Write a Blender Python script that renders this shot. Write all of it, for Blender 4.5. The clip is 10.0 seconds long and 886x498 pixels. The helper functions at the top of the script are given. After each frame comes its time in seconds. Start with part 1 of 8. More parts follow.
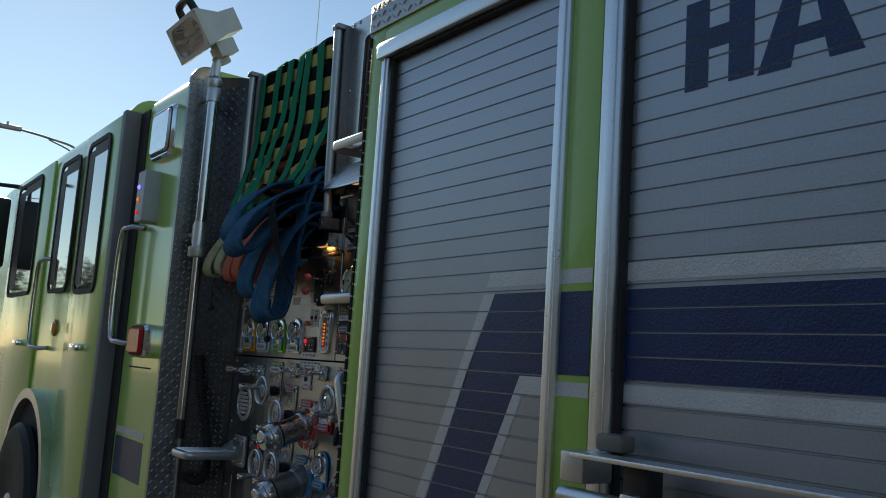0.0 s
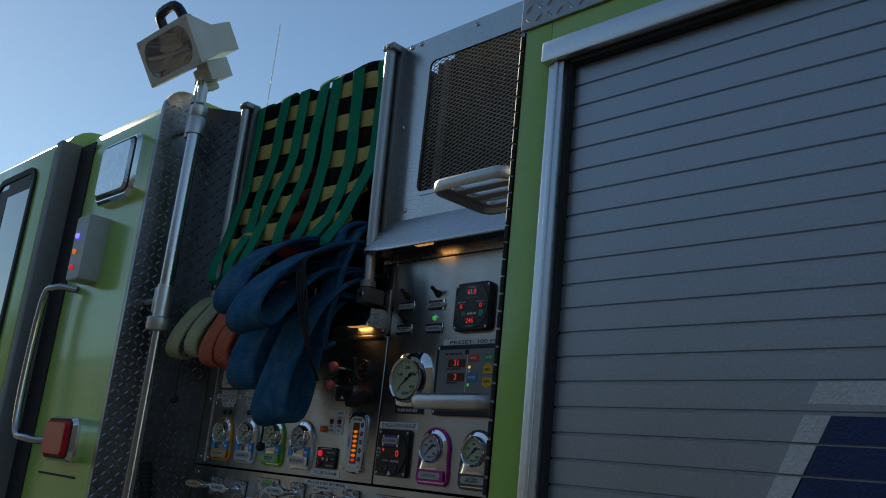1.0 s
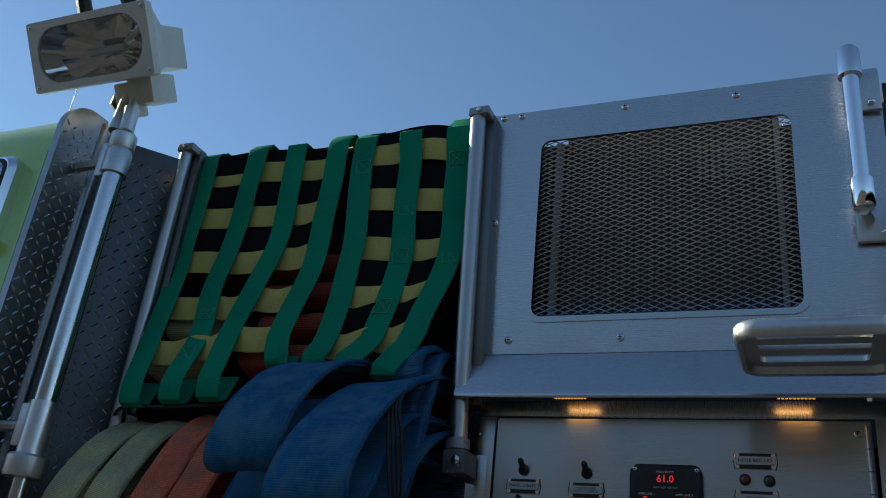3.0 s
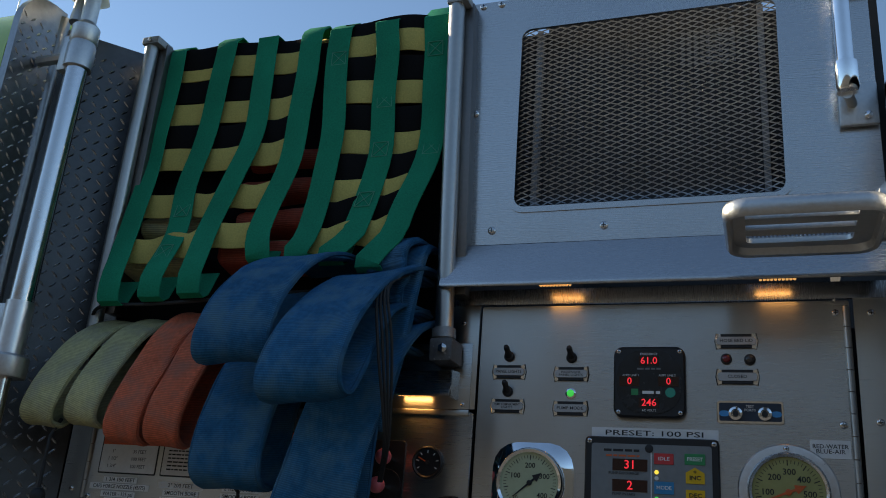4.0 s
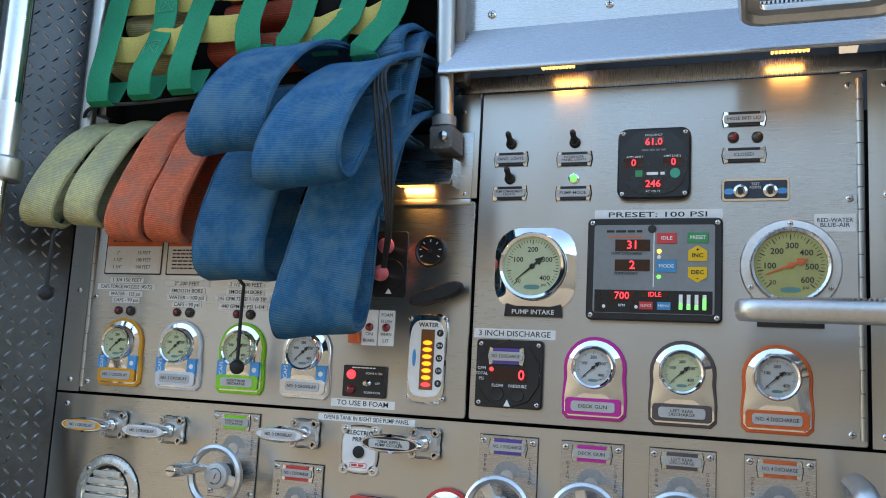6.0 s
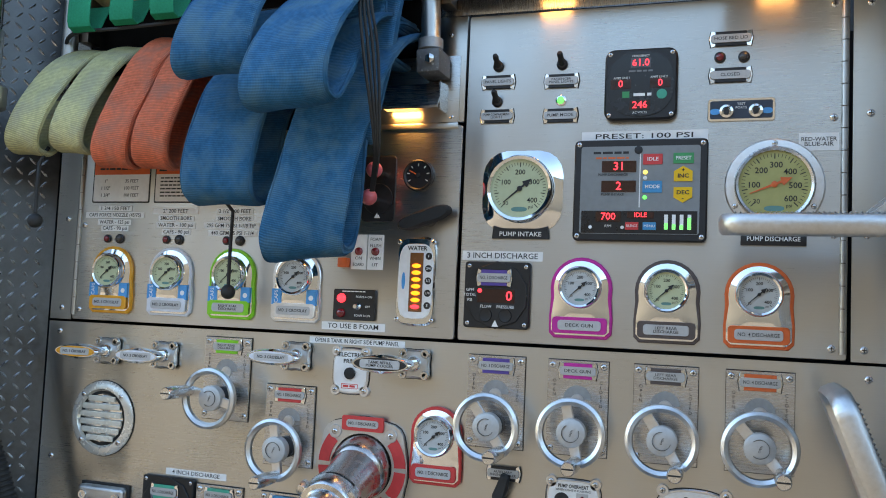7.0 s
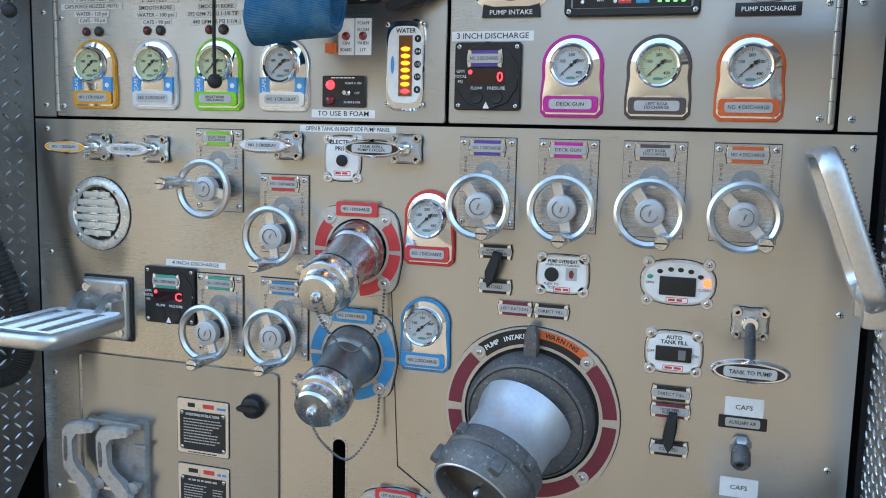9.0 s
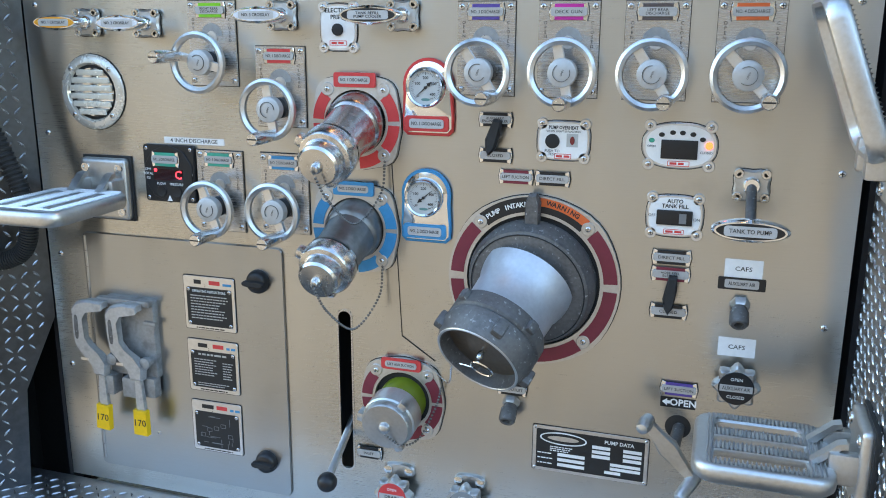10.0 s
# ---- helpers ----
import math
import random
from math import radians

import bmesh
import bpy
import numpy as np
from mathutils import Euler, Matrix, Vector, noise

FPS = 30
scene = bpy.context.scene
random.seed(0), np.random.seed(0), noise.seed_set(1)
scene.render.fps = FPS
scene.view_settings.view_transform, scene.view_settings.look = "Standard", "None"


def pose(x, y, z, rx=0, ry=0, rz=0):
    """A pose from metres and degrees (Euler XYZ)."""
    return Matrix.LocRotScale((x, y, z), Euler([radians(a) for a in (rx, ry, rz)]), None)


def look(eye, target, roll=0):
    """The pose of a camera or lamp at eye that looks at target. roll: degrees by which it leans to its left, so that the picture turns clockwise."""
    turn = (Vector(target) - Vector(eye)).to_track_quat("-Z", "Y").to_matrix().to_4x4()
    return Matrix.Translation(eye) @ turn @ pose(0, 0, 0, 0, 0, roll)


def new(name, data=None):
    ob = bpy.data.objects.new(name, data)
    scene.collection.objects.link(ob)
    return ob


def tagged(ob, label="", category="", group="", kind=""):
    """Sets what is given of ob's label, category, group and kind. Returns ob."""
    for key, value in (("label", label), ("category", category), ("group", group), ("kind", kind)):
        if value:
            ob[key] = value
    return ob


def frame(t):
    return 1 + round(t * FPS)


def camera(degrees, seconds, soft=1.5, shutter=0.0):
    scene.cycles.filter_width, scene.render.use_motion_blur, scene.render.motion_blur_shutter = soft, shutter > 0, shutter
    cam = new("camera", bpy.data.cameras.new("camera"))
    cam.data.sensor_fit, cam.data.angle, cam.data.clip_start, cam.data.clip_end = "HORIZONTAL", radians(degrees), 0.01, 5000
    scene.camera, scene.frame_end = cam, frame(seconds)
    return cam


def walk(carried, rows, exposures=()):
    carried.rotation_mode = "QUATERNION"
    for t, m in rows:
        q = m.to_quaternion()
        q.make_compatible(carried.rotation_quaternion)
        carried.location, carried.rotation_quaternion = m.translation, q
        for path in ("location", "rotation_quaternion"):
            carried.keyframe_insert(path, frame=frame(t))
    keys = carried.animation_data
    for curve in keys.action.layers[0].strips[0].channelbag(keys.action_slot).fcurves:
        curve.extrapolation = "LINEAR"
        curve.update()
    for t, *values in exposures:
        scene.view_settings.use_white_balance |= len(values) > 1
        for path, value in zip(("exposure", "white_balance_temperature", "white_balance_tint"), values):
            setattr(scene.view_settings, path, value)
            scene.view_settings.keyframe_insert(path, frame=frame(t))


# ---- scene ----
cam = camera(54.1, 10.0, soft=1.0)
PATH = [
    (0, (0.073, 0.142, 1.54), (1.221, 1.757, 1.809), 3.7),
    (0.5, (0.046, 0.639, 1.554), (1.276, 2.172, 1.92), 5.1),
    (1, (0.062, 1.121, 1.573), (1.396, 2.522, 2.079), 5.9),
    (1.5, (0.075, 1.592, 1.618), (1.504, 2.854, 2.222), 6.9),
    (2, (0.037, 1.984, 1.674), (1.59, 3.044, 2.355), 6.6),
    (3.3, (0.054, 2.392, 1.736), (1.742, 3.094, 2.547), 6.0),
    (3.5, (0.051, 2.397, 1.73), (1.764, 3.078, 2.507), 5.5),
    (4, (0.061, 2.415, 1.695), (1.831, 3.088, 2.339), 4.5),
    (4.5, (0.094, 2.425, 1.662), (1.898, 3.123, 2.168), 3.8),
    (5, (0.103, 2.433, 1.64), (1.932, 3.126, 2.056), 3.5),
    (5.5, (0.111, 2.431, 1.631), (1.957, 3.12, 1.97), 3.2),
    (7, (0.102, 2.425, 1.588), (1.987, 3.077, 1.73), 2.5),
    (7.5, (0.095, 2.432, 1.573), (1.989, 3.073, 1.601), 1.7),
    (8, (0.095, 2.437, 1.539), (1.991, 3.068, 1.453), 1.2),
    (8.5, (0.092, 2.433, 1.529), (1.989, 3.044, 1.36), 1.0),
    (9, (0.09, 2.43, 1.51), (1.98, 3.034, 1.257), 1.4),
    (9.5, (0.091, 2.427, 1.481), (1.967, 3.02, 1.123), 1.4),
    (10, (0.085, 2.425, 1.463), (1.932, 3.017, 0.975), 0.3),
]
EXPOSURES = [(0.0, 0.60, 8200, 6), (1.0, 0.28, 7500, 4), (2.2, 0.48, 7500, 4), (3.5, 0.68, 6700, 4), (4.0, 1.0, 7800, 8), (4.5, 2.48, 9500, 14), (5.0, 2.95, 9600, 14), (5.5, 3.02, 9400, 10), (7.5, 3.12, 8900, 9), (10.0, 3.50, 8500, 7)]
walk(cam, [(t, look(eye, target, roll)) for t, eye, target, roll in PATH], EXPOSURES)

# ---- world and sun ----
SUN_DIR = Vector((0.16, 1.0, 0.44)).normalized()
world = bpy.data.worlds.new("sky")
scene.world = world
world.use_nodes = True
wn = world.node_tree.nodes
sky = wn.new("ShaderNodeTexSky")
sky.sky_type = "NISHITA"
sky.sun_disc = False
sky.sun_elevation = math.asin(SUN_DIR.z)
sky.sun_rotation = math.atan2(SUN_DIR.x, SUN_DIR.y)
sky.air_density, sky.dust_density, sky.ozone_density = 1.0, 0.05, 4.5
wn["Background"].inputs["Strength"].default_value = 0.10
world.node_tree.links.new(sky.outputs[0], wn["Background"].inputs["Color"])
sun = new("sun", bpy.data.lights.new("sun", "SUN"))
sun.data.energy, sun.data.angle, sun.data.color = 4.0, radians(0.6), (1.0, 0.93, 0.82)
sun.matrix_world = look(SUN_DIR * 30, (0, 0, 0))


# ---- materials ----
def mat(name, col, rough=0.5, metal=0.0, var=0.12, scale=6.0, fine=90.0, bump=0.0, stretch=(1, 1, 1), rvar=0.1,
        emit=0.0, coat=0.0, spec=0.5, coords="Object", fine_bump=None, spots=None):
    """A principled surface with variation at two scales, in colour, roughness and relief."""
    m = bpy.data.materials.new(name)
    m.use_nodes = True
    nt = m.node_tree
    b = nt.nodes["Principled BSDF"]
    link = nt.links.new
    b.inputs["Metallic"].default_value = metal
    b.inputs["Coat Weight"].default_value = coat
    b.inputs["Specular IOR Level"].default_value = spec
    tc, mp = nt.nodes.new("ShaderNodeTexCoord"), nt.nodes.new("ShaderNodeMapping")
    link(tc.outputs[coords], mp.inputs["Vector"])
    mp.inputs["Scale"].default_value = stretch
    n1, n2 = nt.nodes.new("ShaderNodeTexNoise"), nt.nodes.new("ShaderNodeTexNoise")
    for n, s, d in ((n1, scale, 4), (n2, fine, 3)):
        n.inputs["Scale"].default_value, n.inputs["Detail"].default_value = s, d
    link(tc.outputs[coords], n1.inputs["Vector"])
    link(mp.outputs[0], n2.inputs["Vector"])
    add = nt.nodes.new("ShaderNodeMath")
    add.operation = "MULTIPLY_ADD"
    add.inputs[1].default_value = 0.5
    link(n2.outputs[0], add.inputs[0])
    half = nt.nodes.new("ShaderNodeMath")
    half.operation = "MULTIPLY"
    half.inputs[1].default_value = 0.5
    link(n1.outputs[0], half.inputs[0])
    link(half.outputs[0], add.inputs[2])
    ramp = nt.nodes.new("ShaderNodeMapRange")
    ramp.inputs[1].default_value, ramp.inputs[2].default_value = 0.3, 0.7
    ramp.inputs[3].default_value, ramp.inputs[4].default_value = 1 - var, 1 + var
    link(add.outputs[0], ramp.inputs[0])
    mul = nt.nodes.new("ShaderNodeMix")
    mul.data_type, mul.blend_type = "RGBA", "MULTIPLY"
    mul.inputs[0].default_value = 1.0
    mul.inputs[6].default_value = (*col, 1)
    link(ramp.outputs[0], mul.inputs[7])
    out = mul.outputs[2]
    if spots:
        scol, sscale, low, high = spots
        n3 = nt.nodes.new("ShaderNodeTexNoise")
        n3.inputs["Scale"].default_value, n3.inputs["Detail"].default_value = sscale, 6
        link(tc.outputs[coords], n3.inputs["Vector"])
        mr = nt.nodes.new("ShaderNodeMapRange")
        mr.inputs[1].default_value, mr.inputs[2].default_value = low, high
        link(n3.outputs[0], mr.inputs[0])
        mx = nt.nodes.new("ShaderNodeMix")
        mx.data_type = "RGBA"
        link(mr.outputs[0], mx.inputs[0])
        link(out, mx.inputs[6])
        mx.inputs[7].default_value = (*scol, 1)
        out = mx.outputs[2]
    link(out, b.inputs["Base Color"])
    rr = nt.nodes.new("ShaderNodeMapRange")
    rr.inputs[1].default_value, rr.inputs[2].default_value = 0.3, 0.7
    rr.inputs[3].default_value, rr.inputs[4].default_value = max(0.02, rough - rvar), min(1, rough + rvar)
    link(add.outputs[0], rr.inputs[0])
    link(rr.outputs[0], b.inputs["Roughness"])
    if bump:
        bp = nt.nodes.new("ShaderNodeBump")
        bp.inputs["Strength"].default_value, bp.inputs["Distance"].default_value = 1.0, bump
        link(n2.outputs[0], bp.inputs["Height"])
        link(bp.outputs[0], b.inputs["Normal"])
    if emit:
        link(out, b.inputs["Emission Color"])
        b.inputs["Emission Strength"].default_value = emit
    return m


STEEL = mat("brushed_stainless", (0.55, 0.528, 0.483), 0.29, 1.0, 0.05, 2.2, 55, 0.000005, (1, 0.35, 30), 0.035, spots=((0.40, 0.385, 0.355), 7, 0.66, 0.9))
STEEL_DOOR = mat("brushed_stainless_door", (0.525, 0.515, 0.49), 0.29, 1.0, 0.05, 2.2, 55, 0.000005, (0.35, 30, 1), 0.035, spots=((0.40, 0.385, 0.355), 7, 0.66, 0.9))


def brushed(m, amount):
    """Grain that runs level along the sheet, so that reflections smear upright."""
    nt = m.node_tree
    up = nt.nodes.new("ShaderNodeCombineXYZ")
    for i, v in enumerate((0.05, 0.03, 1.0)):
        up.inputs[i].default_value = v
    b = nt.nodes["Principled BSDF"]
    b.inputs["Anisotropic"].default_value = amount
    nt.links.new(up.outputs[0], b.inputs["Tangent"])


def ripple(m, dist, tall=(1.0, 1.0, 0.3)):
    """A faint, broad waviness of sheet metal, under its brushing."""
    nt = m.node_tree
    tc, mp, n, bp = (nt.nodes.new(k) for k in ("ShaderNodeTexCoord", "ShaderNodeMapping", "ShaderNodeTexNoise", "ShaderNodeBump"))
    mp.inputs["Scale"].default_value = tall
    n.inputs["Scale"].default_value, n.inputs["Detail"].default_value = 4.5, 2.0
    bp.inputs["Distance"].default_value = dist
    nt.links.new(tc.outputs["Object"], mp.inputs["Vector"])
    nt.links.new(mp.outputs[0], n.inputs["Vector"])
    nt.links.new(n.outputs[0], bp.inputs["Height"])
    fine = [k for k in nt.nodes if k.type == "BUMP" and k is not bp][0]
    nt.links.new(bp.outputs[0], fine.inputs["Normal"])


ripple(STEEL, 0.014)
ripple(STEEL_DOOR, 0.014, (1.0, 0.3, 1.0))
STEEL_UP = mat("brushed_stainless_upper", (0.54, 0.535, 0.53), 0.27, 1.0, 0.06, 3.0, 55, 0.00002, (0.35, 30, 1), 0.06)
# darker copy of the door steel: the foam door's dimmer reflection put into colour
STEEL_FOAM_DIM = mat("brushed_stainless_foam_door_dimmed", (0.43, 0.428, 0.415), 0.30, 1.0, 0.05, 2.2, 55, 0.000005, (0.35, 30, 1), 0.035, spots=((0.38, 0.375, 0.36), 7, 0.64, 0.88))
ripple(STEEL_UP, 0.005, (1.0, 0.3, 1.0))
ripple(STEEL_FOAM_DIM, 0.016, (1.0, 0.3, 1.0))
for sheet in (STEEL, STEEL_DOOR, STEEL_UP, STEEL_FOAM_DIM):
    brushed(sheet, 0.6)
ALU = mat("satin_aluminium", (0.72, 0.72, 0.72), 0.35, 1.0, 0.10, 8, 120, 0.0002)
ALU_CAST = mat("cast_aluminium", (0.60, 0.595, 0.58), 0.42, 1.0, 0.12, 14, 160, 0.0003)
WHEEL_ALU = mat("polished_wheel", (0.74, 0.735, 0.72), 0.36, 1.0, 0.10, 16, 120, 0.00006, rvar=0.08)
CHROME = mat("chrome", (0.86, 0.86, 0.86), 0.08, 1.0, 0.04, 8, 80, 0.0, rvar=0.04)
CHROME_WORN = mat("worn_chrome", (0.70, 0.69, 0.675), 0.24, 1.0, 0.12, 16, 120, 0.00008, rvar=0.10, spots=((0.50, 0.49, 0.47), 34, 0.56, 0.72))
GREYCAST = mat("dark_cast_metal", (0.15, 0.145, 0.14), 0.55, 0.45, 0.35, 22, 150, 0.0006, spots=((0.40, 0.40, 0.39), 130, 0.62, 0.72))
CAST_DULL = mat("dull_grey_casting", (0.36, 0.36, 0.355), 0.55, 0.7, 0.2, 18, 160, 0.0004, spots=((0.24, 0.235, 0.23), 30, 0.52, 0.7))
CAST_PALE = mat("pale_worn_casting", (0.52, 0.515, 0.505), 0.5, 0.7, 0.18, 18, 160, 0.0004, spots=((0.34, 0.335, 0.33), 34, 0.55, 0.72))
BRONZE_FACE = mat("tarnished_bronze_face", (0.16, 0.135, 0.11), 0.5, 0.6, 0.3, 20, 120, 0.0005)
HINGE_STEEL = mat("hinge_steel", (0.42, 0.41, 0.39), 0.36, 1.0, 0.1, 10, 90, 0.0)
POLE = mat("satin_pole_metal", (0.56, 0.56, 0.57), 0.20, 1.0, 0.08, 8, 90, 0.0)
CHANNEL = mat("dull_channel_steel", (0.22, 0.20, 0.185), 0.4, 1.0, 0.15, 10, 90, 0.0)
GREYNECK = mat("grey_anodised", (0.58, 0.61, 0.64), 0.42, 0.6, 0.12, 10, 120, 0.0002)
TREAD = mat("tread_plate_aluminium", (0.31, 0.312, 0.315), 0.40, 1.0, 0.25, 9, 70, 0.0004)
# TREAD darkened: the side plate's shade is put into its colour
TREAD_SHADED = mat("shaded_tread_plate_aluminium", (0.085, 0.087, 0.09), 0.40, 1.0, 0.25, 9, 70, 0.0004)
# TREAD lightened: sky light on the running board is put into its colour
TREAD_SKYLIT = mat("sky_lit_board_aluminium", (0.52, 0.525, 0.53), 0.42, 1.0, 0.2, 9, 70, 0.0004)
GAP_SHADE = mat("black_gap_shade", (0.006, 0.006, 0.006), 0.9, 0.0, 0.3, 6, 40, spec=0.1)
TREAD_TOP = mat("worn_tread_tops", (0.60, 0.61, 0.62), 0.26, 1.0, 0.15, 12, 90, 0.0003)
GREEN_PAINT = mat("lime_green_paint", (0.385, 0.60, 0.125), 0.22, 0.0, 0.06, 3, 60, 0.0, coat=0.25, rvar=0.05, spots=((0.32, 0.51, 0.10), 14, 0.62, 0.85))
SLAT = mat("silver_slat", (0.44, 0.465, 0.50), 0.40, 0.75, 0.14, 3, 200, 0.0003, rvar=0.08)
BLUE_FILM = mat("blue_reflective_film", (0.003, 0.026, 0.110), 0.38, 0.0, 0.35, 9, 230, 0.0016, coat=0.15, spec=0.5)
SILVER_FILM = mat("silver_reflective_film", (0.66, 0.655, 0.65), 0.45, 0.3, 0.15, 9, 230, 0.0012)
BLACK = mat("black_plastic", (0.012, 0.012, 0.013), 0.42, 0.0, 0.3, 12, 120, 0.0002)
RUBBER = mat("black_rubber", (0.02, 0.02, 0.02), 0.7, 0.0, 0.3, 10, 80, 0.0006)
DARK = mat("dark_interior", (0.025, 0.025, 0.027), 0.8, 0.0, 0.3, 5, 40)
CREAM = mat("cream_enamel", (0.62, 0.60, 0.54), 0.4, 0.0, 0.08, 10, 90)
WHITE = mat("white_label", (0.88, 0.875, 0.85), 0.5, 0.0, 0.07, 14, 90)
INK = mat("black_ink", (0.015, 0.015, 0.015), 0.5, 0.0, 0.2)
GREY_INK = mat("grey_ink", (0.2, 0.2, 0.2), 0.5)
DIAL_W = mat("white_dial", (0.52, 0.54, 0.53), 0.35, 0.0, 0.05, 20, 90)
DIAL_G = mat("yellowed_dial", (0.54, 0.58, 0.36), 0.35, 0.0, 0.06, 20, 90)
DIAL_Y = mat("aged_yellow_dial", (0.42, 0.39, 0.14), 0.35, 0.0, 0.08, 20, 90)
STRAP_G = mat("green_webbing", (0.001, 0.235, 0.125), 0.9, 0.0, 0.22, 10, 260, 0.0006, (1, 1, 1), spec=0.12)
STRAP_Y = mat("yellow_webbing", (0.52, 0.43, 0.13), 0.9, 0.0, 0.2, 10, 260, 0.0006, spec=0.12)
STRAP_K = mat("black_webbing", (0.008, 0.008, 0.008), 0.9, 0.0, 0.3, 10, 260, 0.0006, spec=0.1)
def woven(name, col, worn, seed):
    """A ribbed, woven hose jacket; ribs follow the hose's own length."""
    m = mat(name, col, 0.92, 0.0, 0.28, 13, 120, 0.0, spec=0.12, spots=(worn, 24 + seed, 0.42, 0.80))
    nt = m.node_tree
    link = nt.links.new
    tc = nt.nodes.new("ShaderNodeTexCoord")
    waves = []
    for axis, s, d in (("X", 88.0, 1.2), ("Y", 120.0, 0.8)):
        w = nt.nodes.new("ShaderNodeTexWave")
        w.bands_direction = axis
        w.inputs["Scale"].default_value, w.inputs["Distortion"].default_value = s, d
        w.inputs["Detail"].default_value, w.inputs["Detail Scale"].default_value = 2.0, 0.6
        link(tc.outputs["UV"], w.inputs["Vector"])
        waves.append(w)
    both = nt.nodes.new("ShaderNodeMath")
    both.operation = "MULTIPLY_ADD"
    both.inputs[1].default_value = 0.35
    link(waves[1].outputs["Fac"], both.inputs[0])
    link(waves[0].outputs["Fac"], both.inputs[2])
    bp = nt.nodes.new("ShaderNodeBump")
    bp.inputs["Strength"].default_value, bp.inputs["Distance"].default_value = 0.55, 0.0009
    link(both.outputs[0], bp.inputs["Height"])
    b = nt.nodes["Principled BSDF"]
    link(bp.outputs[0], b.inputs["Normal"])
    # base colour darkens between the ribs, painting crease shade into the weave
    src = b.inputs["Base Color"].links[0].from_socket
    mr = nt.nodes.new("ShaderNodeMapRange")
    mr.inputs[2].default_value, mr.inputs[3].default_value = 1.35, 0.70
    mr.inputs[4].default_value = 1.16
    link(both.outputs[0], mr.inputs[0])
    mx = nt.nodes.new("ShaderNodeMix")
    mx.data_type, mx.blend_type = "RGBA", "MULTIPLY"
    mx.inputs[0].default_value = 1.0
    link(src, mx.inputs[6])
    link(mr.outputs[0], mx.inputs[7])
    link(mx.outputs[2], b.inputs["Base Color"])
    return m


HOSE_B = woven("blue_hose_jacket", (0.018, 0.122, 0.242), (0.080, 0.178, 0.240), 2)
HOSE_G = woven("olive_hose_jacket", (0.50, 0.46, 0.235), (0.36, 0.34, 0.245), 0)
# brick red jacket, darkened for the shade behind the net
HOSE_R_SHADED = woven("shaded_red_hose_jacket", (0.40, 0.075, 0.045), (0.30, 0.09, 0.06), 3)
HOSE_O = woven("orange_hose_jacket", (0.72, 0.165, 0.085), (0.42, 0.17, 0.12), 1)
GLASS_DARK = mat("dark_window_glass", (0.015, 0.018, 0.02), 0.04, 0.0, 0.05, coat=1.0, rvar=0.02)
TAIL_RED = mat("red_lens", (0.60, 0.012, 0.02), 0.35, 0.0, 0.1, 20, 90, coat=0.1, spec=0.25)
AMBER = mat("amber_lens", (0.6, 0.22, 0.02), 0.2, 0.0, 0.1, coat=0.6)
ASPHALT = mat("asphalt", (0.064, 0.062, 0.059), 0.9, 0.0, 0.25, 0.6, 60, 0.004)
CONCRETE = mat("concrete", (0.30, 0.28, 0.25), 0.9, 0.0, 0.2, 0.5, 30, 0.003)
FOLIAGE = mat("foliage", (0.05, 0.085, 0.03), 0.8, 0.0, 0.5, 0.7, 6, 0.02)


def paint(name, col, rough=0.4):
    return mat(name, col, rough, 0.0, 0.10, 16, 110)


def glow(name, col, e):
    return mat(name, col, 0.4, 0.0, 0.05, emit=e)


COL = {
    "orange": paint("orange_enamel", (0.85, 0.36, 0.03)), "white": paint("white_enamel", (0.70, 0.72, 0.76)),
    "lime": paint("lime_enamel", (0.22, 0.66, 0.03)), "silver": ALU, "magenta": paint("magenta_enamel", (0.62, 0.02, 0.30)),
    "brown": paint("brown_enamel", (0.10, 0.075, 0.07)), "redorange": paint("red_orange_enamel", (0.80, 0.14, 0.035)),
    "red": paint("red_enamel", (0.70, 0.050, 0.05)), "blue": paint("blue_enamel", (0.015, 0.27, 0.52)),
    "purple": paint("purple_enamel", (0.10, 0.06, 0.30)), "teal": paint("teal_enamel", (0.02, 0.36, 0.24)),
    "burgundy": paint("burgundy_enamel", (0.22, 0.022, 0.04)), "sky": paint("light_blue_enamel", (0.04, 0.34, 0.72)),
    "yellow": paint("yellow_tag", (0.88, 0.50, 0.01)), "green": paint("green_button", (0.02, 0.30, 0.10)),
    "grey": paint("grey_faceplate", (0.23, 0.245, 0.245)), "pink": paint("pink_knob", (0.72, 0.14, 0.15)),
    "black": BLACK, "olive": paint("green_neck", (0.20, 0.26, 0.02)),
}
LED_RED = glow("red_led", (1.0, 0.035, 0.06), 0.36)
LED_ORANGE = glow("orange_led", (1.0, 0.22, 0.02), 0.42)
LED_GREEN = glow("green_led", (0.05, 1.0, 0.15), 0.22)
LED_YELLOW = glow("yellow_led", (1.0, 0.75, 0.1), 0.5)
LED_BLUE = glow("blue_led", (0.08, 0.08, 1.0), 3.0)
LAMP_WARM = glow("warm_lamp", (1.0, 0.56, 0.20), 0.30)
CHAIN = mat("tarnished_chain", (0.17, 0.155, 0.14), 0.4, 1.0, 0.2)


# ---- building helpers ----
def finish(bm, smooth=38):
    me = bpy.data.meshes.new("mesh")
    bmesh.ops.recalc_face_normals(bm, faces=bm.faces)
    bm.to_mesh(me)
    bm.free()
    if smooth:
        me.shade_smooth()
        me.set_sharp_from_angle(angle=radians(smooth))
    return me


def part(name, bm, material, parent, label="", smooth=38):
    """One mesh object under a thing or under a part."""
    me = finish(bm, smooth) if isinstance(bm, bmesh.types.BMesh) else bm
    if not me.materials:
        me.materials.append(material)
    ob = new(name, me)
    ob.parent = parent
    return tagged(ob, label)


